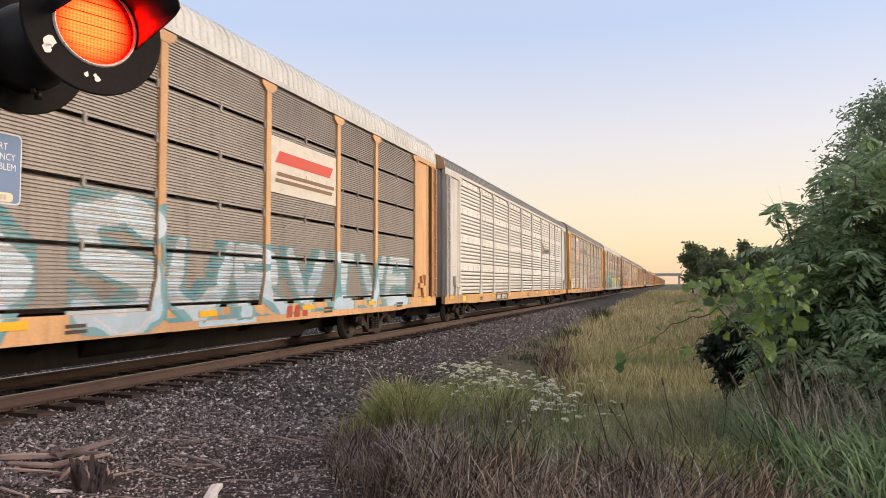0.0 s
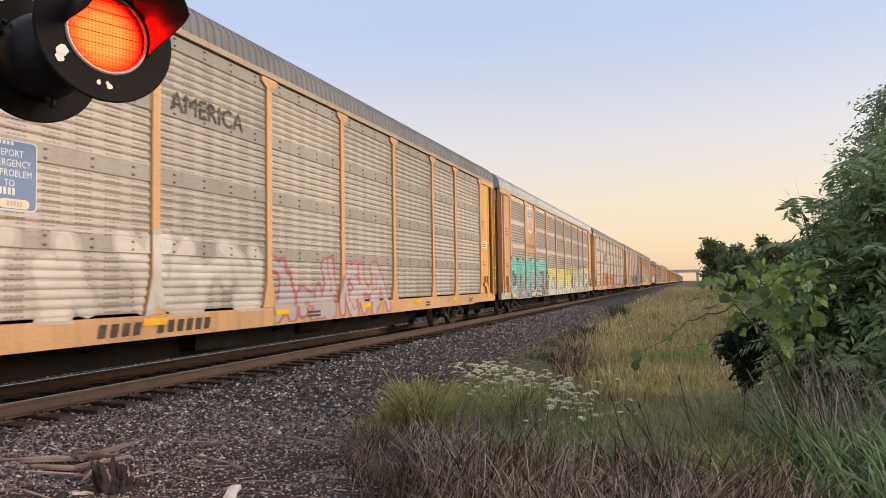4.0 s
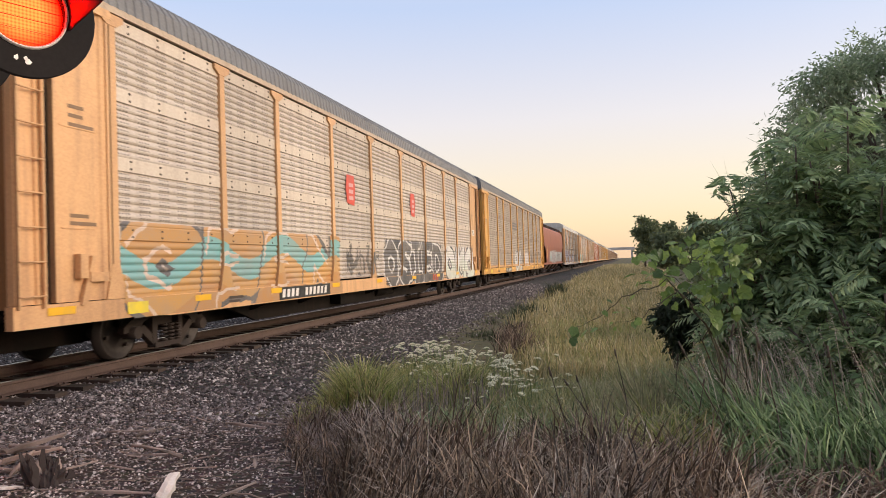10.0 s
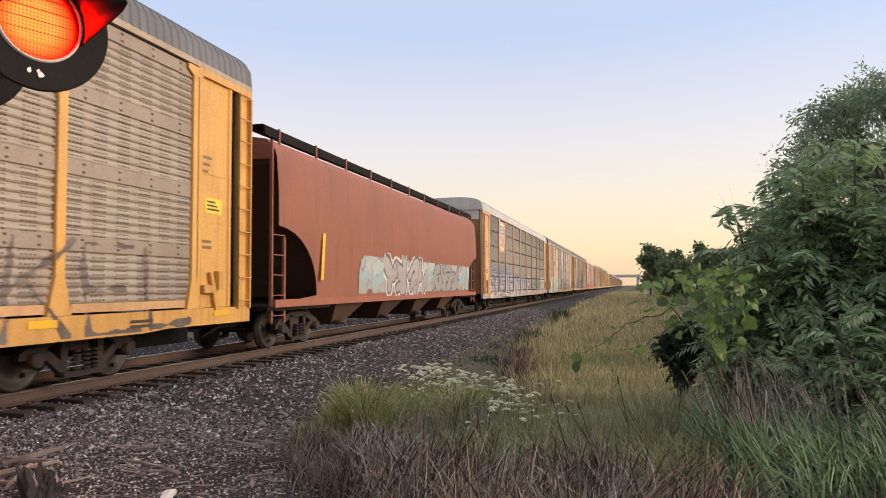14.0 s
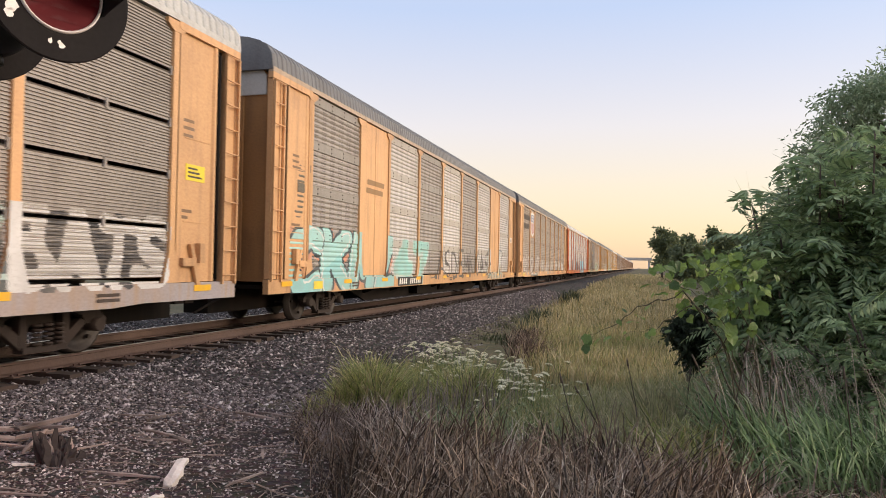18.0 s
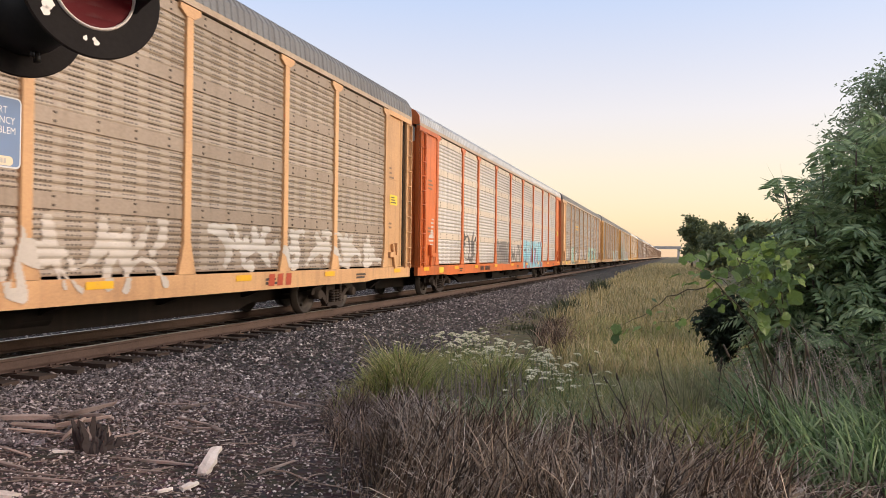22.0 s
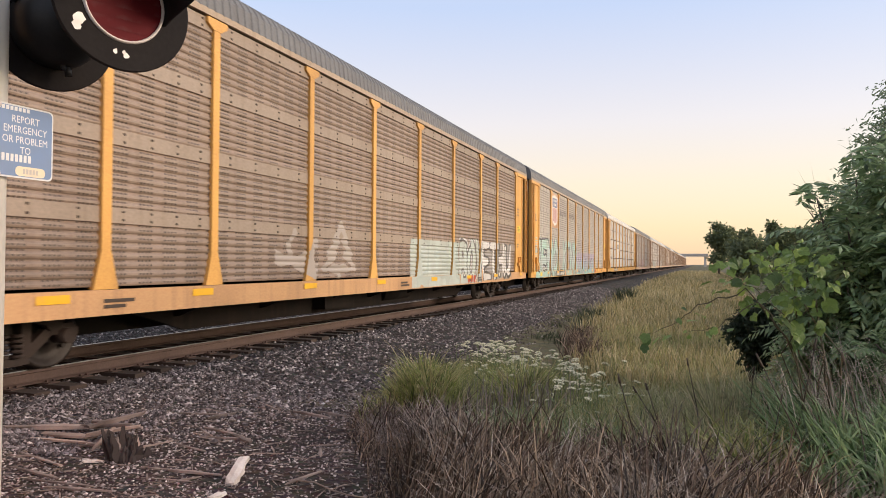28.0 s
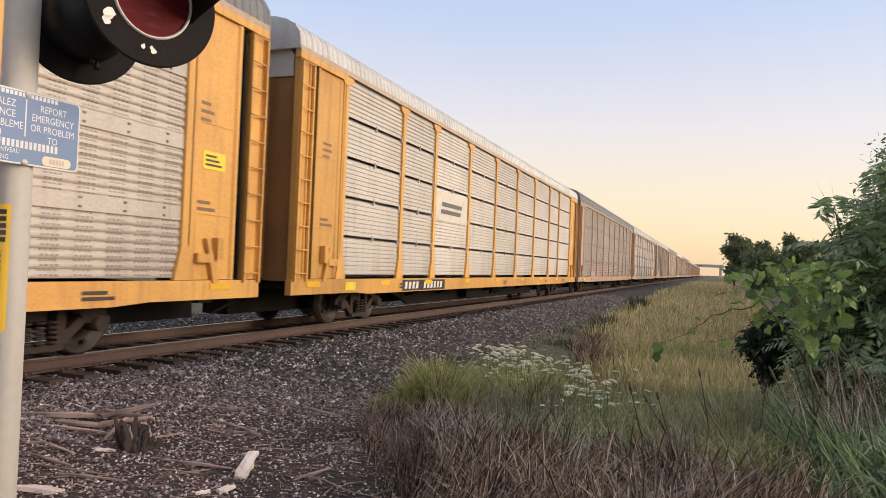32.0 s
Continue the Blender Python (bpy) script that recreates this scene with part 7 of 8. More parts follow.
def splinter(name, x, y, yaw, length, w, h, material, label, pitch=0, seed=0, lift=0.0):
    """A split piece of wood with ragged ends and fibres standing off."""
    rng = random.Random(seed)
    bm = bmesh.new()
    rows = []
    n = 6
    for i in range(n + 1):
        u = i / n
        k = (0.74 + 0.26 * math.sin(math.pi * min(1, u * 1.05 + 0.05))) * rng.uniform(0.85, 1.1)
        yy = (u - 0.5) * length
        rows.append([bm.verts.new((sx * w / 2 * k + rng.gauss(0, 0.04 * w), yy + rng.gauss(0, 0.03 * length) * (i in (0, n)), (0.5 + sz * 0.5) * h * k + rng.gauss(0, 0.05 * h))) for sx, sz in ((-1, -1), (1, -1), (1.0, 0.6), (0.2, 1), (-0.8, 0.7))])
    for a, b in zip(rows, rows[1:]):
        for i in range(5):
            bm.faces.new((a[i], a[(i + 1) % 5], b[(i + 1) % 5], b[i]))
    bm.faces.new(rows[0][::-1])
    bm.faces.new(rows[-1])
    ob = new(name, to_mesh(name, bm))
    ob.data.materials.append(material)
    ob.matrix_basis = pose(x, y, float(surface_z(x, y)[0]) + 0.004 + lift, pitch, 0, yaw)
    return tagged(ob, label, "wood")


def board(a, b, w, h, material, label, seed, lift=(0.0, 0.0)):
    """A split piece that lies from a to b, each end raised by its lift."""
    ln = math.hypot(b[0] - a[0], b[1] - a[1])
    pitch = math.degrees(math.atan2(lift[1] - lift[0], ln))
    yaw = math.degrees(math.atan2(a[0] - b[0], b[1] - a[1]))
    return splinter("split_board", 0.5 * (a[0] + b[0]), 0.5 * (a[1] + b[1]), yaw, ln, w, h, material, label, pitch, seed, 0.5 * (lift[0] + lift[1]))


def litter():
    splinter("wood_chip", -3.28, 4.56, 14, 0.30, 0.105, 0.05, M["pale_wood"], "pale split chunk of wood on the dirt", 22, 1, 0.05)
    splinter("wood_chip", -3.13, 4.13, -20, 0.13, 0.06, 0.03, M["pale_wood"], "small pale chip of wood", 6, 2, 0.01)
    splinter("wood_chip", -3.24, 4.02, -30, 0.10, 0.045, 0.02, M["pale_wood"], "small pale chip of wood", 0, 3)
    splinter("wood_chip", -4.20, 3.52, 100, 0.34, 0.09, 0.03, M["pale_wood"], "pale split board end on the dirt", 0, 4)
    splinter("wood_chip", -4.62, 4.50, 110, 0.17, 0.05, 0.02, M["pale_wood"], "small pale chip beside the rotten stump", 0, 5)
    # broken end of a rotten tie, leaning slabs of dark wood
    st = thing("rotten_stump", pose(-4.42, 4.66, float(surface_z(-4.42, 4.66)[0]) - 0.02), "black rotten broken end of a railway tie", "wood")
    rng = random.Random(9)
    for i in range(34):
        u = i / 33
        bm = bmesh.new()
        hgt = (0.27 - 0.19 * u) * rng.uniform(0.8, 1.1)
        w, d = rng.uniform(0.008, 0.02), rng.uniform(0.02, 0.05)
        rows = []
        for j in range(5):
            v = j / 4
            k = (1.15 - 0.75 * v * v) * rng.uniform(0.85, 1.15)
            cx, cy = -0.16 * v * hgt / 0.33 + rng.gauss(0, 0.005), 0.04 * v + rng.gauss(0, 0.006)
            rows.append([bm.verts.new((cx + sx * w * k * rng.uniform(0.8, 1.1), cy + sy * d * k * rng.uniform(0.8, 1.1), v * hgt + (rng.gauss(0, 0.02) if j == 4 else 0))) for sx, sy in ((-1, -1), (1, -1), (1, 1), (-1, 1))])
        for a, b in zip(rows, rows[1:]):
            for j in range(4):
                bm.faces.new((a[j], a[(j + 1) % 4], b[(j + 1) % 4], b[j]))
        bm.faces.new(rows[-1])
        ob = part("slab", bm, M["old_wood"] if i in (1, 9, 20, 31) else M["rotten_wood"], st)
        ob.matrix_basis = pose(-0.09 + 0.22 * u + rng.gauss(0, 0.01), rng.gauss(0, 0.05), 0, rng.gauss(0, 8), rng.gauss(0, 9), rng.gauss(0, 25))
    grey = "grey-brown split board beside the rotten stump"
    for i, (a, b, w, h, mat, lift) in enumerate((
            ((-6.4, 4.85), (-5.3, 5.3), 0.09, 0.05, "old_wood", (0.0, 0.02)), ((-5.35, 5.15), (-5.02, 5.5), 0.075, 0.04, "old_wood", (0.06, 0.14)),
            ((-5.75, 4.98), (-5.10, 5.00), 0.11, 0.03, "tan_wood", (0.02, 0.04)), ((-5.15, 4.94), (-4.74, 5.16), 0.06, 0.035, "tan_wood", (0.05, 0.12)),
            ((-6.0, 4.80), (-5.05, 4.88), 0.045, 0.025, "tan_wood", (0.0, 0.01)), ((-5.6, 5.45), (-4.95, 5.40), 0.06, 0.035, "old_wood", (0.03, 0.03)),
            ((-5.1, 4.75), (-4.75, 4.85), 0.05, 0.025, "old_wood", (0.0, 0.05)), ((-5.6, 5.2), (-5.0, 5.3), 0.055, 0.03, "old_wood", (0.04, 0.09)),
            ((-4.85, 4.7), (-4.95, 5.05), 0.035, 0.02, "tan_wood", (0.0, 0.12)), ((-4.62, 4.72), (-4.35, 5.1), 0.03, 0.018, "old_wood", (0.0, 0.04)))):
        board(a, b, w, h, M[mat], grey, 20 + i, lift)
    loose = "weathered wood splinter lying on dark dirt"
    for i, (a, b, w) in enumerate((
            ((-4.11, 4.50), (-3.42, 4.56), 0.035), ((-3.75, 4.20), (-3.56, 4.50), 0.022), ((-3.95, 4.30), (-3.55, 4.36), 0.018),
            ((-4.55, 5.80), (-3.95, 5.62), 0.04), ((-4.10, 5.62), (-3.78, 5.45), 0.05), ((-4.30, 5.45), (-3.85, 5.55), 0.03), ((-4.70, 5.85), (-4.20, 5.50), 0.022),
            ((-2.80, 4.50), (-2.72, 4.86), 0.03), ((-4.75, 6.10), (-4.66, 6.42), 0.05), ((-5.30, 6.15), (-4.80, 6.30), 0.03), ((-5.2, 6.5), (-4.75, 6.45), 0.022),
            ((-5.2, 7.35), (-4.35, 6.80), 0.022), ((-4.15, 6.75), (-3.60, 6.60), 0.05), ((-3.95, 6.9), (-3.5, 6.8), 0.04),
            ((-5.35, 4.45), (-4.75, 4.30), 0.03), ((-5.1, 4.15), (-4.5, 4.05), 0.035), ((-4.7, 3.95), (-4.1, 4.0), 0.025), ((-4.4, 3.85), (-3.9, 3.95), 0.03), ((-4.35, 5.15), (-3.95, 5.05), 0.03), ((-3.55, 4.95), (-3.2, 4.98), 0.016), ((-3.1, 5.5), (-2.95, 5.25), 0.03))):
        board(a, b, w, 0.6 * w, M["old_wood"], loose, 60 + i)
    rng = random.Random(10)
    for i in range(120):
        x, y = rng.uniform(-6.3, -2.6), rng.uniform(3.6, 7.8)
        splinter("wood_splinter", x, y, rng.gauss(95, 35), rng.uniform(0.08, 0.32), rng.uniform(0.007, 0.02), 0.010, M["old_wood"] if rng.random() < 0.75 else M["tan_wood"], "thin wood splinter lying on dark dirt", 0, 200 + i)
    # a long bare twig before the dry grass
    twig = thing("fallen_twig", pose(-2.75, 4.55, float(surface_z(-2.75, 4.55)[0]) + 0.01), "long bare grey twig lying before dry grass", "wood")
    pts = [Vector((0.16 * i, -0.045 * i + 0.02 * math.sin(1.3 * i), 0.015 + 0.012 * math.sin(2 * i))) for i in range(9)]
    bm = bmesh.new()
    rod(bm, pts, [0.007 - 0.0006 * i for i in range(9)])
    part("twig", bm, M["tan_wood"], twig)
    for i in (2, 4, 6):
        bm = bmesh.new()
        rod(bm, [pts[i], pts[i] + Vector((0.07, 0.05, 0.03)), pts[i] + Vector((0.13, 0.11, 0.03))], [0.0035, 0.0025, 0.001])
        part("side_twig", bm, M["tan_wood"], twig)


litter()


def wood_chips():
    """Slivers of bark and wood strewn over the dirt, too many to count."""
    rng = np.random.RandomState(77)
    n = 3400
    x, y = rng.uniform(-6.9, -1.6, n), rng.uniform(2.6, 7.6, n)
    k = x < dry_edge(y) + 0.6
    x, y = x[k], y[k]
    n = len(x)
    a = rng.normal(0.1, 0.7, n)
    ln, w = rng.uniform(0.012, 0.075, n) * rng.uniform(0.5, 1.6, n), rng.uniform(0.003, 0.008, n)
    d, s = np.stack([np.cos(a), np.sin(a), rng.normal(0, 0.12, n)], 1), np.stack([-np.sin(a), np.cos(a), np.zeros(n)], 1)
    c = np.stack([x, y, surface_z(x, y) + 0.012], 1)
    up = np.array([0, 0, 1.0])
    V = np.stack([c - d * ln[:, None], c + s * w[:, None], c + d * ln[:, None], c - s * w[:, None], c + up * w[:, None] * 0.8], 1)
    k = 5 * np.arange(n)[:, None]
    F = np.concatenate([k + np.array([[i, (i + 1) % 4, 4]]) for i in range(4)]).tolist()
    tagged(add_mesh("wood_chips", V.reshape(-1, 3), F, [M["chip"]]), "small slivers of wood strewn over dark dirt", "wood", kind="stuff")


M["chip"] = by_island("wood_slivers", [(0.04, 0.03, 0.025), (0.20, 0.15, 0.12), (0.08, 0.06, 0.05), (0.36, 0.29, 0.24), (0.05, 0.035, 0.03), (0.55, 0.47, 0.41)])
wood_chips()


# ---- crossing signal ----
M["signal_black"] = worn("signal_black", (0.014, 0.014, 0.016), (0.030, 0.028, 0.028), 0.45, 0.0, 0.5, True, 60, 0.05)
M["signal_black"].node_tree.nodes["Principled BSDF"].inputs["Specular IOR Level"].default_value = 0.25
M["disc_black"] = worn("disc_black", (0.011, 0.009, 0.010), (0.022, 0.018, 0.018), 0.7, 0.0, 0.5, False, 60, 0.05)
M["disc_black"].node_tree.nodes["Principled BSDF"].inputs["Specular IOR Level"].default_value = 0.12
M["mast"] = worn("mast_aluminium", (0.84, 0.81, 0.78), (0.62, 0.57, 0.53), 0.5, 0.1, 0.6)
M["chrome"] = plain("bright_rim", (0.62, 0.55, 0.55), 0.3)


def glow_material():
    """Red lamp face: a bright core of rows and columns of cells, a dimmer rim."""
    m, N, L, B = nodes_of("red_lamp_glow")
    N.remove(B)
    tc = N.new("ShaderNodeTexCoord").outputs["Object"]
    sep = N.new("ShaderNodeSeparateXYZ")
    L.new(tc, sep.inputs[0])
    ln = N.new("ShaderNodeVectorMath")
    ln.operation = "LENGTH"
    L.new(tc, ln.inputs[0])
    core = ramp(N, L, ln.outputs["Value"], 0.137, 0.066)
    waves = []
    for s in (0, 1):
        a = N.new("ShaderNodeMath")
        a.operation = "MULTIPLY"
        a.inputs[1].default_value = 520.0
        L.new(sep.outputs[s], a.inputs[0])
        b = N.new("ShaderNodeMath")
        b.operation = "SINE"
        L.new(a.outputs[0], b.inputs[0])
        waves.append(b.outputs[0])
    w = N.new("ShaderNodeMath")
    L.new(waves[0], w.inputs[0])
    L.new(waves[1], w.inputs[1])
    cell = N.new("ShaderNodeMapRange")
    for i, v in ((1, -2.0), (2, 1.0), (3, 0.45), (4, 1.0)):
        cell.inputs[i].default_value = v
    L.new(w.outputs[0], cell.inputs[0])
    power = N.new("ShaderNodeMapRange")
    power.inputs[3].default_value, power.inputs[4].default_value = 0.9, LAMP_POWER
    L.new(core, power.inputs[0])
    total = N.new("ShaderNodeMath")
    total.operation = "MULTIPLY"
    L.new(power.outputs[0], total.inputs[0])
    L.new(cell.outputs[0], total.inputs[1])
    em = N.new("ShaderNodeEmission")
    em.inputs["Color"].default_value = (1.0, 0.0021, 0.0004, 1)
    L.new(total.outputs[0], em.inputs["Strength"])
    L.new(em.outputs[0], N["Material Output"].inputs["Surface"])
    return m


LAMP_POWER = 60.0
M["glow"] = glow_material()
M["lens_red"] = plain("dark_red_lens", (0.10, 0.006, 0.011), 0.6)
M["lens_red"].node_tree.nodes["Principled BSDF"].inputs["Specular IOR Level"].default_value = 0.12
# added slats coloured as the unlit lens; shutting them puts the lamp out
SLATS = []


def lamp(signal, m, facing):
    """One flashing lamp, its axis along local z: background disc, drum, hood, rim, lit face and the red slats added
    before it to make it flash.
    """
    def put(name, bm, mat, parent=signal, label=""):
        ob = part(name, bm, mat, parent, label)
        if parent is signal:
            ob.matrix_basis = m
        return ob
    bm = bmesh.new()
    lathe(bm, [(0.140, 0.0), (0.236, 0.0), (0.240, -0.004), (0.240, -0.012), (0.236, -0.016), (0.14, -0.016)], 56)
    for f in bm.faces:
        f.smooth = False
    disc = put("background_disc", bm, M["disc_black"], label="black round background plate with chipped stickers")
    bm = bmesh.new()
    lathe(bm, [(0.156, -0.016), (0.160, -0.05), (0.155, -0.14), (0.12, -0.20), (0.05, -0.22), (0.0, -0.22)], 32)
    for a in (20, 140, 260):
        p = pose(0, 0, 0, 0, 0, a)
        tube(bm, p @ Vector((0.16, 0, -0.09)), p @ Vector((0.195, 0, -0.09)), 0.014, 8)
        tube(bm, p @ Vector((0.16, 0.03, -0.13)), p @ Vector((0.18, 0.03, -0.13)), 0.010, 8)
    put("housing", bm, M["signal_black"])
    bm = bmesh.new()                          # hood: a tube cut away below
    n, r, depth = 30, 0.149, 0.29
    inner, outer = [], []
    for i in range(n + 1):
        a = radians(-20 + 200 * i / n)
        cut = depth * (0.04 + 0.96 * smooth(-0.36, 0.25, math.sin(a)))
        c, s = math.cos(a), math.sin(a)
        outer.append((bm.verts.new((r * c, r * s, 0)), bm.verts.new((r * 1.03 * c, r * 1.03 * s, float(cut)))))
        inner.append((bm.verts.new(((r - 0.004) * c, (r - 0.004) * s, 0)), bm.verts.new(((r * 1.03 - 0.004) * c, (r * 1.03 - 0.004) * s, float(cut)))))
    for i in range(n):
        bm.faces.new((outer[i][0], outer[i + 1][0], outer[i + 1][1], outer[i][1])).smooth = True
        bm.faces.new((inner[i][1], inner[i + 1][1], inner[i + 1][0], inner[i][0])).smooth = True
        bm.faces.new((outer[i][1], outer[i + 1][1], inner[i + 1][1], inner[i][1]))
    put("hood", bm, M["signal_black"])
    bm = bmesh.new()
    lathe(bm, [(0.133, 0.002), (0.136, 0.010), (0.141, 0.010), (0.144, 0.0)], 40)
    put("lens_rim", bm, M["chrome"])
    bm = bmesh.new()
    ring = [bm.verts.new((0.140 * math.cos(2 * math.pi * i / 40), 0.140 * math.sin(2 * math.pi * i / 40), 0)) for i in range(40)]
    bm.faces.new(ring)
    g = put("lamp_face", bm, M["glow"], label="glowing red lamp face")
    g.matrix_basis = m @ pose(0, 0, -0.034)
    if not facing:
        return
    count, rr = 7, 0.137
    step = 2 * rr / count
    for i in range(count):
        y = -rr + (i + 0.5) * step
        lo, hi = -step / 2 - 0.0015, step / 2 + 0.0015
        bm = bmesh.new()
        pts = []
        for j in range(9):
            v = lo + (hi - lo) * j / 8
            pts.append((math.sqrt(max(1e-5, rr * rr - min(rr, abs(y + v)) ** 2)), v))
        f = [bm.verts.new((x, v, 0.0007)) for x, v in pts] + [bm.verts.new((-x, v, 0.0007)) for x, v in pts[::-1]]
        b = [bm.verts.new((q.co.x, q.co.y, -0.0007)) for q in f]
        bm.faces.new(f)
        bm.faces.new(b[::-1])
        for j in range(len(f)):
            bm.faces.new((f[j], b[j], b[(j + 1) % len(f)], f[(j + 1) % len(f)]))
        s = part("louvre_slat", bm, M["lens_red"], signal)
        at = m @ pose(0, y, -0.008)
        s.matrix_basis = at
        SLATS.append((s, at))
    # stickers left on the plate
    for y, x, k in ((-0.095, -0.150, 0.026), (-0.118, -0.158, 0.02), (-0.178, -0.03, 0.012), (-0.186, 0.008, 0.013), (-0.176, 0.0, 0.008)):
        bm = bmesh.new()
        rng = random.Random(int(1000 * (x + 2)))
        bm.faces.new([bm.verts.new((x + k * rng.uniform(0.5, 1) * math.cos(a), y + k * rng.uniform(0.5, 1) * math.sin(a), 0.0025)) for a in np.arange(0, 6.2, 0.6)])
        part("sticker", bm, M["chrome"], disc)


def axis_pose(at, direction):
    z = Vector(direction).normalized()
    x = Vector((0, 0, 1)).cross(z).normalized()
    y = z.cross(x)
    mm = Matrix((x, y, z)).transposed().to_4x4()
    mm.translation = Vector(at)
    return mm


def crossing_signal():
    sx, sy = -2.32, 1.78
    gz = float(ground_z(sx, sy))
    sig = thing("crossing_signal", pose(0, 0, 0), "railway crossing signal mast with two black flashing red lamps", "signal")
    bm = bmesh.new()
    lathe(bm, [(0.0, gz - 0.05), (0.0572, gz - 0.05), (0.0572, 4.1), (0.05, 4.13), (0, 4.13)], 28, Matrix.Translation((sx, sy, 0)))
    part("mast", bm, M["mast"], sig)
    bm = bmesh.new()
    prism(bm, [(sx - 0.2, sy - 0.2), (sx + 0.2, sy - 0.2), (sx + 0.2, sy + 0.2), (sx - 0.2, sy + 0.2)], "z", gz - 0.05, gz + 0.05)
    part("mast_base", bm, M["mast"], sig)
    ax = Vector((0.93, -0.37, 0.0)).normalized()
    p1, p2 = Vector((-1.878, 1.935, 2.252)), Vector((-2.37, 2.07, 2.25))
    lamp(sig, axis_pose(p1, ax), True)
    lamp(sig, axis_pose(p2, -ax), False)
    bm = bmesh.new()
    mid = (p1 - ax * 0.2 + p2 + ax * 0.2) / 2
    tube(bm, Vector((sx, sy, 2.62)), Vector((mid.x, mid.y, 2.62)), 0.028, 10)
    tube(bm, Vector((mid.x, mid.y, 2.62)), mid + Vector((0, 0, 0.1)), 0.028, 10)
    tube(bm, p1 - ax * 0.18 + Vector((0, 0, 0.1)), p2 + ax * 0.18 + Vector((0, 0, 0.1)), 0.026, 10)
    part("crossarm", bm, M["signal_black"], sig)
    # emergency notice on the mast
    face = axis_pose((sx, sy - 0.02, 1.768), SIGN_DIR)
    off = face @ pose(0.0, 0, 0.072)
    w, h, r = 0.215, 0.128, 0.018
    def plate(bm, w, h, r, z0, z1):
        pts = []
        for cx, cy, a0 in ((w - r, h - r, 0), (-w + r, h - r, 90), (-w + r, -h + r, 180), (w - r, -h + r, 270)):
            pts += [(cx + r * math.cos(radians(a0 + a)), cy + r * math.sin(radians(a0 + a))) for a in (0, 30, 60, 90)]
        prism(bm, pts, "z", z0, z1)
    bm = bmesh.new()
    plate(bm, w, h, r, -0.002, 0.0)
    board = part("notice_board", bm, plain("notice_white", (0.66, 0.66, 0.68)), sig, "blue notice with white words")
    board.matrix_basis = off
    bm = bmesh.new()
    plate(bm, w - 0.006, h - 0.006, r * 0.8, 0.0, 0.0012)
    part("notice_field", bm, plain("notice_blue", (0.16, 0.24, 0.42), 0.4), board)
    ink = plain("notice_ink", (0.72, 0.72, 0.74))
    def words(text, size, x, y, align="CENTER"):
        lettering(text, size, ink, board, pose(x, y, 0.002) @ Matrix.Diagonal((0.82, 1, 1, 1)), "wording", "white painted words", align)
    for i, tx in enumerate(("REPORT", "EMERGENCY", "OR PROBLEM", "TO")):
        words(tx, 0.036, 0.104, 0.066 - 0.036 * i)
    for i, tx in enumerate(("SIGNALEZ", "URGENCE", "OU PROBLEME", "AU")):
        words(tx, 0.036, -0.107, 0.066 - 0.036 * i)
    words("PASSAGE A NIVEAU", 0.024, -0.105, -0.092)
    words("CROSSING", 0.024, -0.105, -0.117)
    def bars(polys, mat, name, z=0.002):
        for q in polys:
            bm = bmesh.new()
            bm.faces.new([bm.verts.new((a, b, z)) for a, b in q])
            part(name, bm, mat, board)
    bars([bar(-0.005 + i * 0.0, 0.0, -0.03, 0.10) for i in range(1)], ink, "divider")
    bars([bar(-0.10 + i * 0.0165, -0.089 + i * 0.0165, -0.072, -0.046) for i in range(14)], ink, "number_bar")
    bars([bar(-0.11 + i * 0.0155, -0.099 + i * 0.0155, 0.106, 0.120) for i in range(15)], ink, "name_bar")
    bm = bmesh.new()
    plate(bm, 0.058, 0.017, 0.015, 0.0014, 0.0022)
    tag = part("number_tag", bm, plain("tag_cream", (0.74, 0.62, 0.46)), board)
    tag.matrix_basis = pose(0.125, -0.103, 0)
    bars([bar(0.095 + i * 0.0125, 0.104 + i * 0.0125, -0.112, -0.094) for i in range(5)], plain("tag_ink", (0.5, 0.45, 0.42)), "tag_bar", 0.003)
    for y in (0.118, -0.12):
        bm = bmesh.new()
        lathe(bm, [(0.011, 0.0012), (0.011, 0.006), (0.0, 0.009)], 10)
        b = part("bolt", bm, M["chrome"], board)
        b.matrix_basis = pose(0.0, y, 0)
    bm = bmesh.new()
    tube(bm, face @ Vector((0, 0.1, 0)), off @ Vector((0, 0.1, -0.002)), 0.012, 8)
    tube(bm, face @ Vector((0, -0.1, 0)), off @ Vector((0, -0.1, -0.002)), 0.012, 8)
    part("bracket", bm, M["mast"], sig)
    # yellow sticker wrapped on the mast, words running up
    bm = bmesh.new()
    base = radians(-84)
    n = 10
    for i in range(n):
        a0, a1 = base + radians(-43 + 86 * i / n), base + radians(-43 + 86 * (i + 1) / n)
        q = [bm.verts.new((sx + 0.0585 * math.cos(a), sy + 0.0585 * math.sin(a), z)) for a, z in ((a0, 1.06), (a1, 1.06), (a1, 1.50), (a0, 1.50))]
        bm.faces.new(q).smooth = True
    part("warning_sticker", bm, plain("sticker_yellow", (0.80, 0.50, 0.05), 0.4), sig, "yellow sticker with black words")
    ink2 = plain("sticker_ink", (0.03, 0.03, 0.03))
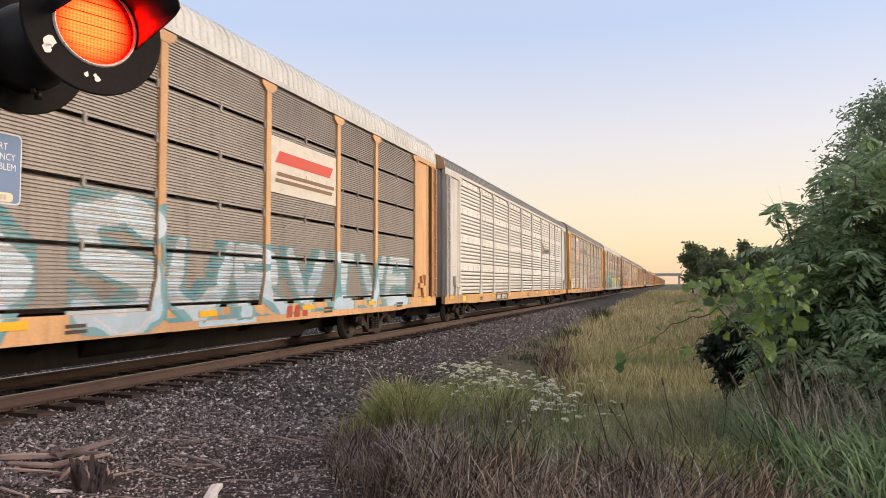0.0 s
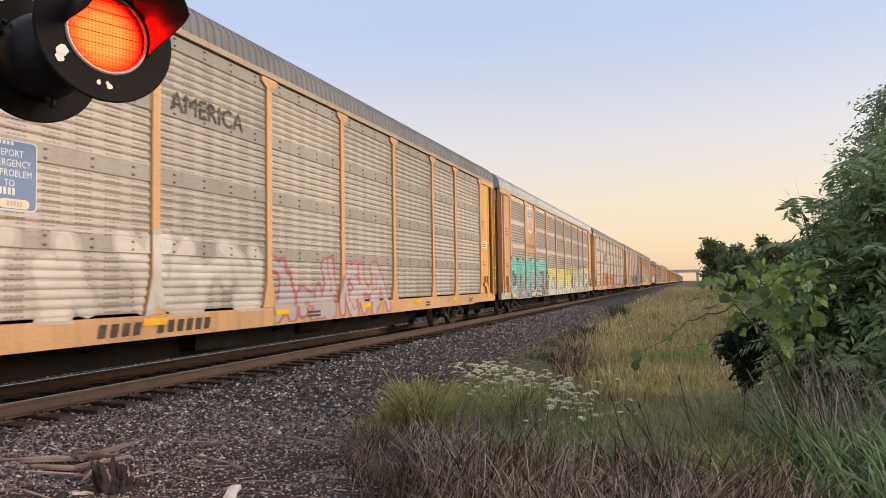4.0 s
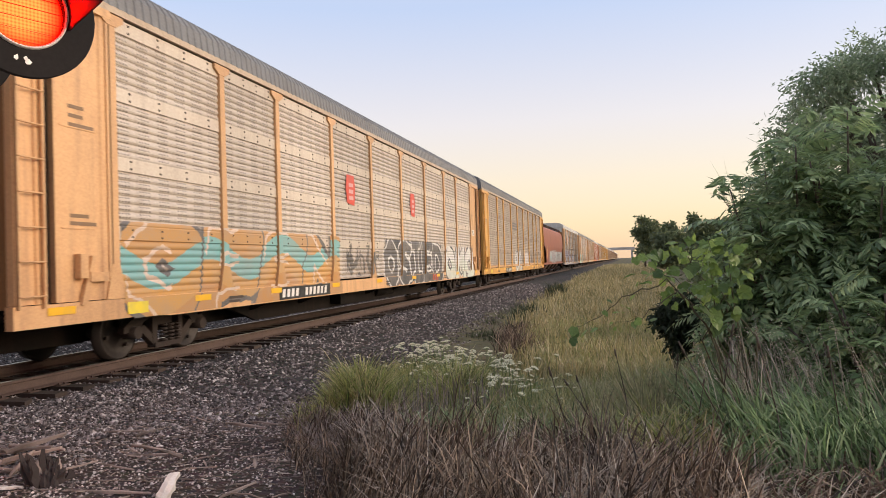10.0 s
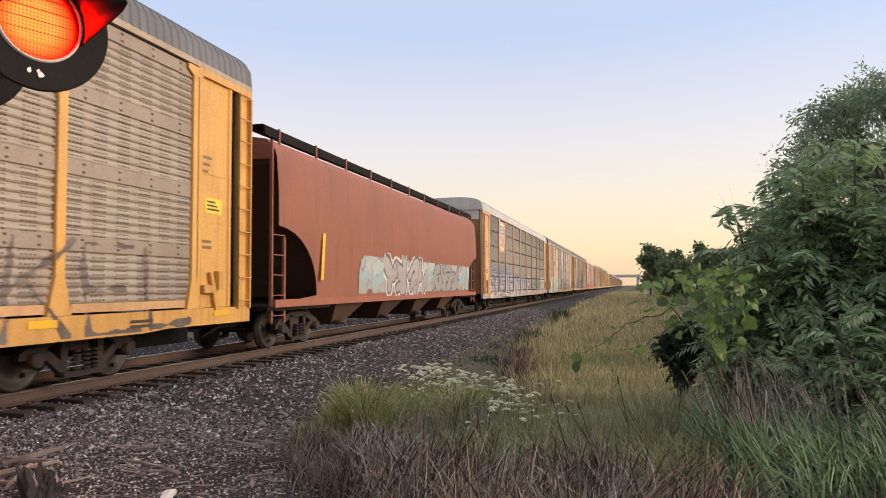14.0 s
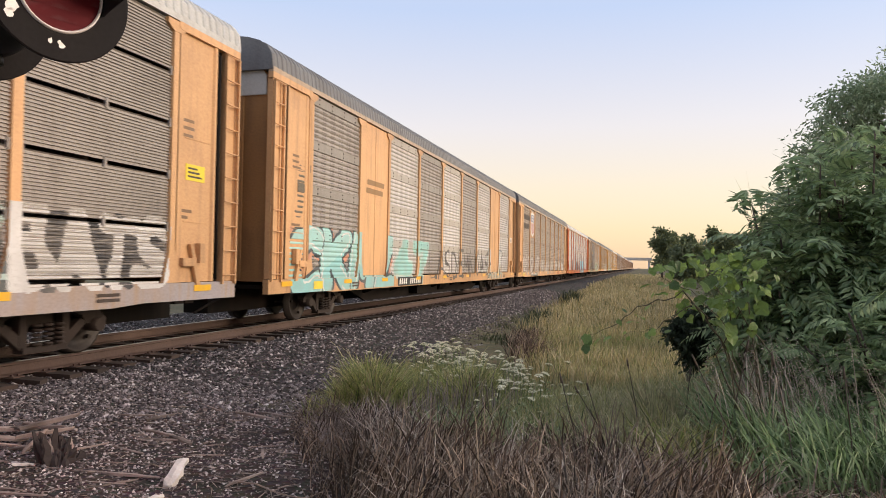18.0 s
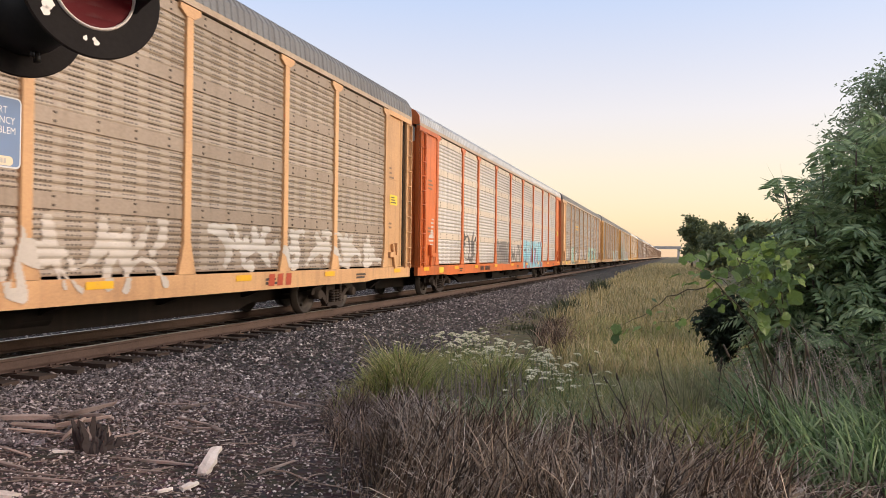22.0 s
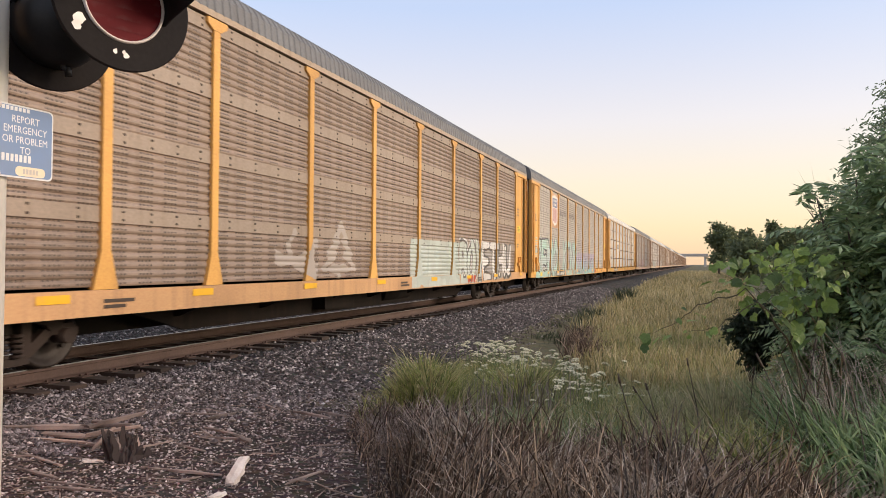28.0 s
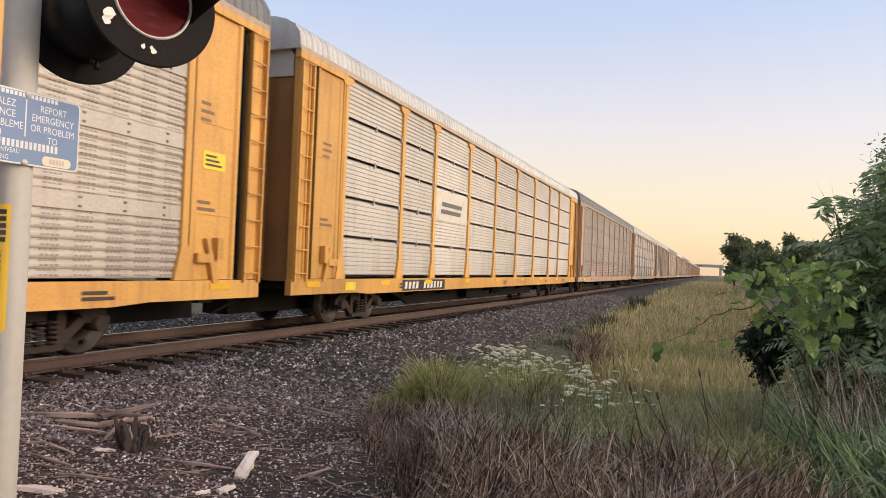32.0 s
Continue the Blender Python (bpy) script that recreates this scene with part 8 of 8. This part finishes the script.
    def up_words(text, size, turn, z):
        a = base + radians(turn)
        m = axis_pose((sx + 0.0595 * math.cos(a), sy + 0.0595 * math.sin(a), z), (math.cos(a), math.sin(a), 0)) @ pose(0, 0, 0, 0, 0, 90)
        lettering(text, size, ink2, sig, m, "wording", "black printed words")
    up_words("POLICE", 0.034, 22, 1.07)
    up_words("PLEASE QUOTE", 0.016, -2, 1.23)
    up_words("CROSSING NO.", 0.016, 20, 1.23)
    bm = bmesh.new()
    for i in range(5):
        a = base + radians(18)
        z = 1.37 + i * 0.024
        c = Vector((sx + 0.0597 * math.cos(a), sy + 0.0597 * math.sin(a), z))
        t = Vector((-math.sin(a), math.cos(a), 0)) * 0.013
        bm.faces.new([bm.verts.new(v) for v in (c - t, c + t, c + t + Vector((0, 0, 0.016)), c - t + Vector((0, 0, 0.016)))])
    part("number_stamp", bm, ink2, sig)


SIGN_DIR = (1.0, -0.04, 0.0)
crossing_signal()


# ---- what moves ----
def flashing():
    """The lamp flashes about once a second: the added slats open and shut."""
    rows = [(0.0, 1)]
    for n in range(-1, 33):
        end = 1.30 + 0.978 * n
        start = end - 0.47
        for t, v in ((start - 0.04, 0), (start + 0.02, 1), (end - 0.03, 1), (end + 0.03, 0)):
            if 0.05 < t < 31.95:
                rows.append((t, v))
    rows.append((32.0, 0))
    return rows


def motions():
    for car, front in CARS:
        walk(car, [(t, pose(TRACK_X, front - gone(t), 0)) for t in range(0, 33)])
    for s, at in SLATS:
        walk(s, [(t, at @ pose(0, 0, 0, -72 * v, 0, 0)) for t, v in flashing()])
    for w, front, along in WHEELS:              # wheels turn while they are close enough to be seen turning
        here = lambda t: front + along - gone(t)
        t0, t1 = 0.0, 32.0
        near = [i / 20 for i in range(0, 641) if -6 < here(i / 20) < 32]
        if not near:
            continue
        times = sorted({0.0, 32.0, *near})
        base, rows, ang, last = here(near[0]), [], 0.0, None
        for t in times:
            d = min(max(base - here(t), 0.0), base - here(near[-1]))
            rows.append((t, pose(0, along, 0.42, math.degrees(d / 0.42), 0, 0)))
        walk(w, rows)


motions()
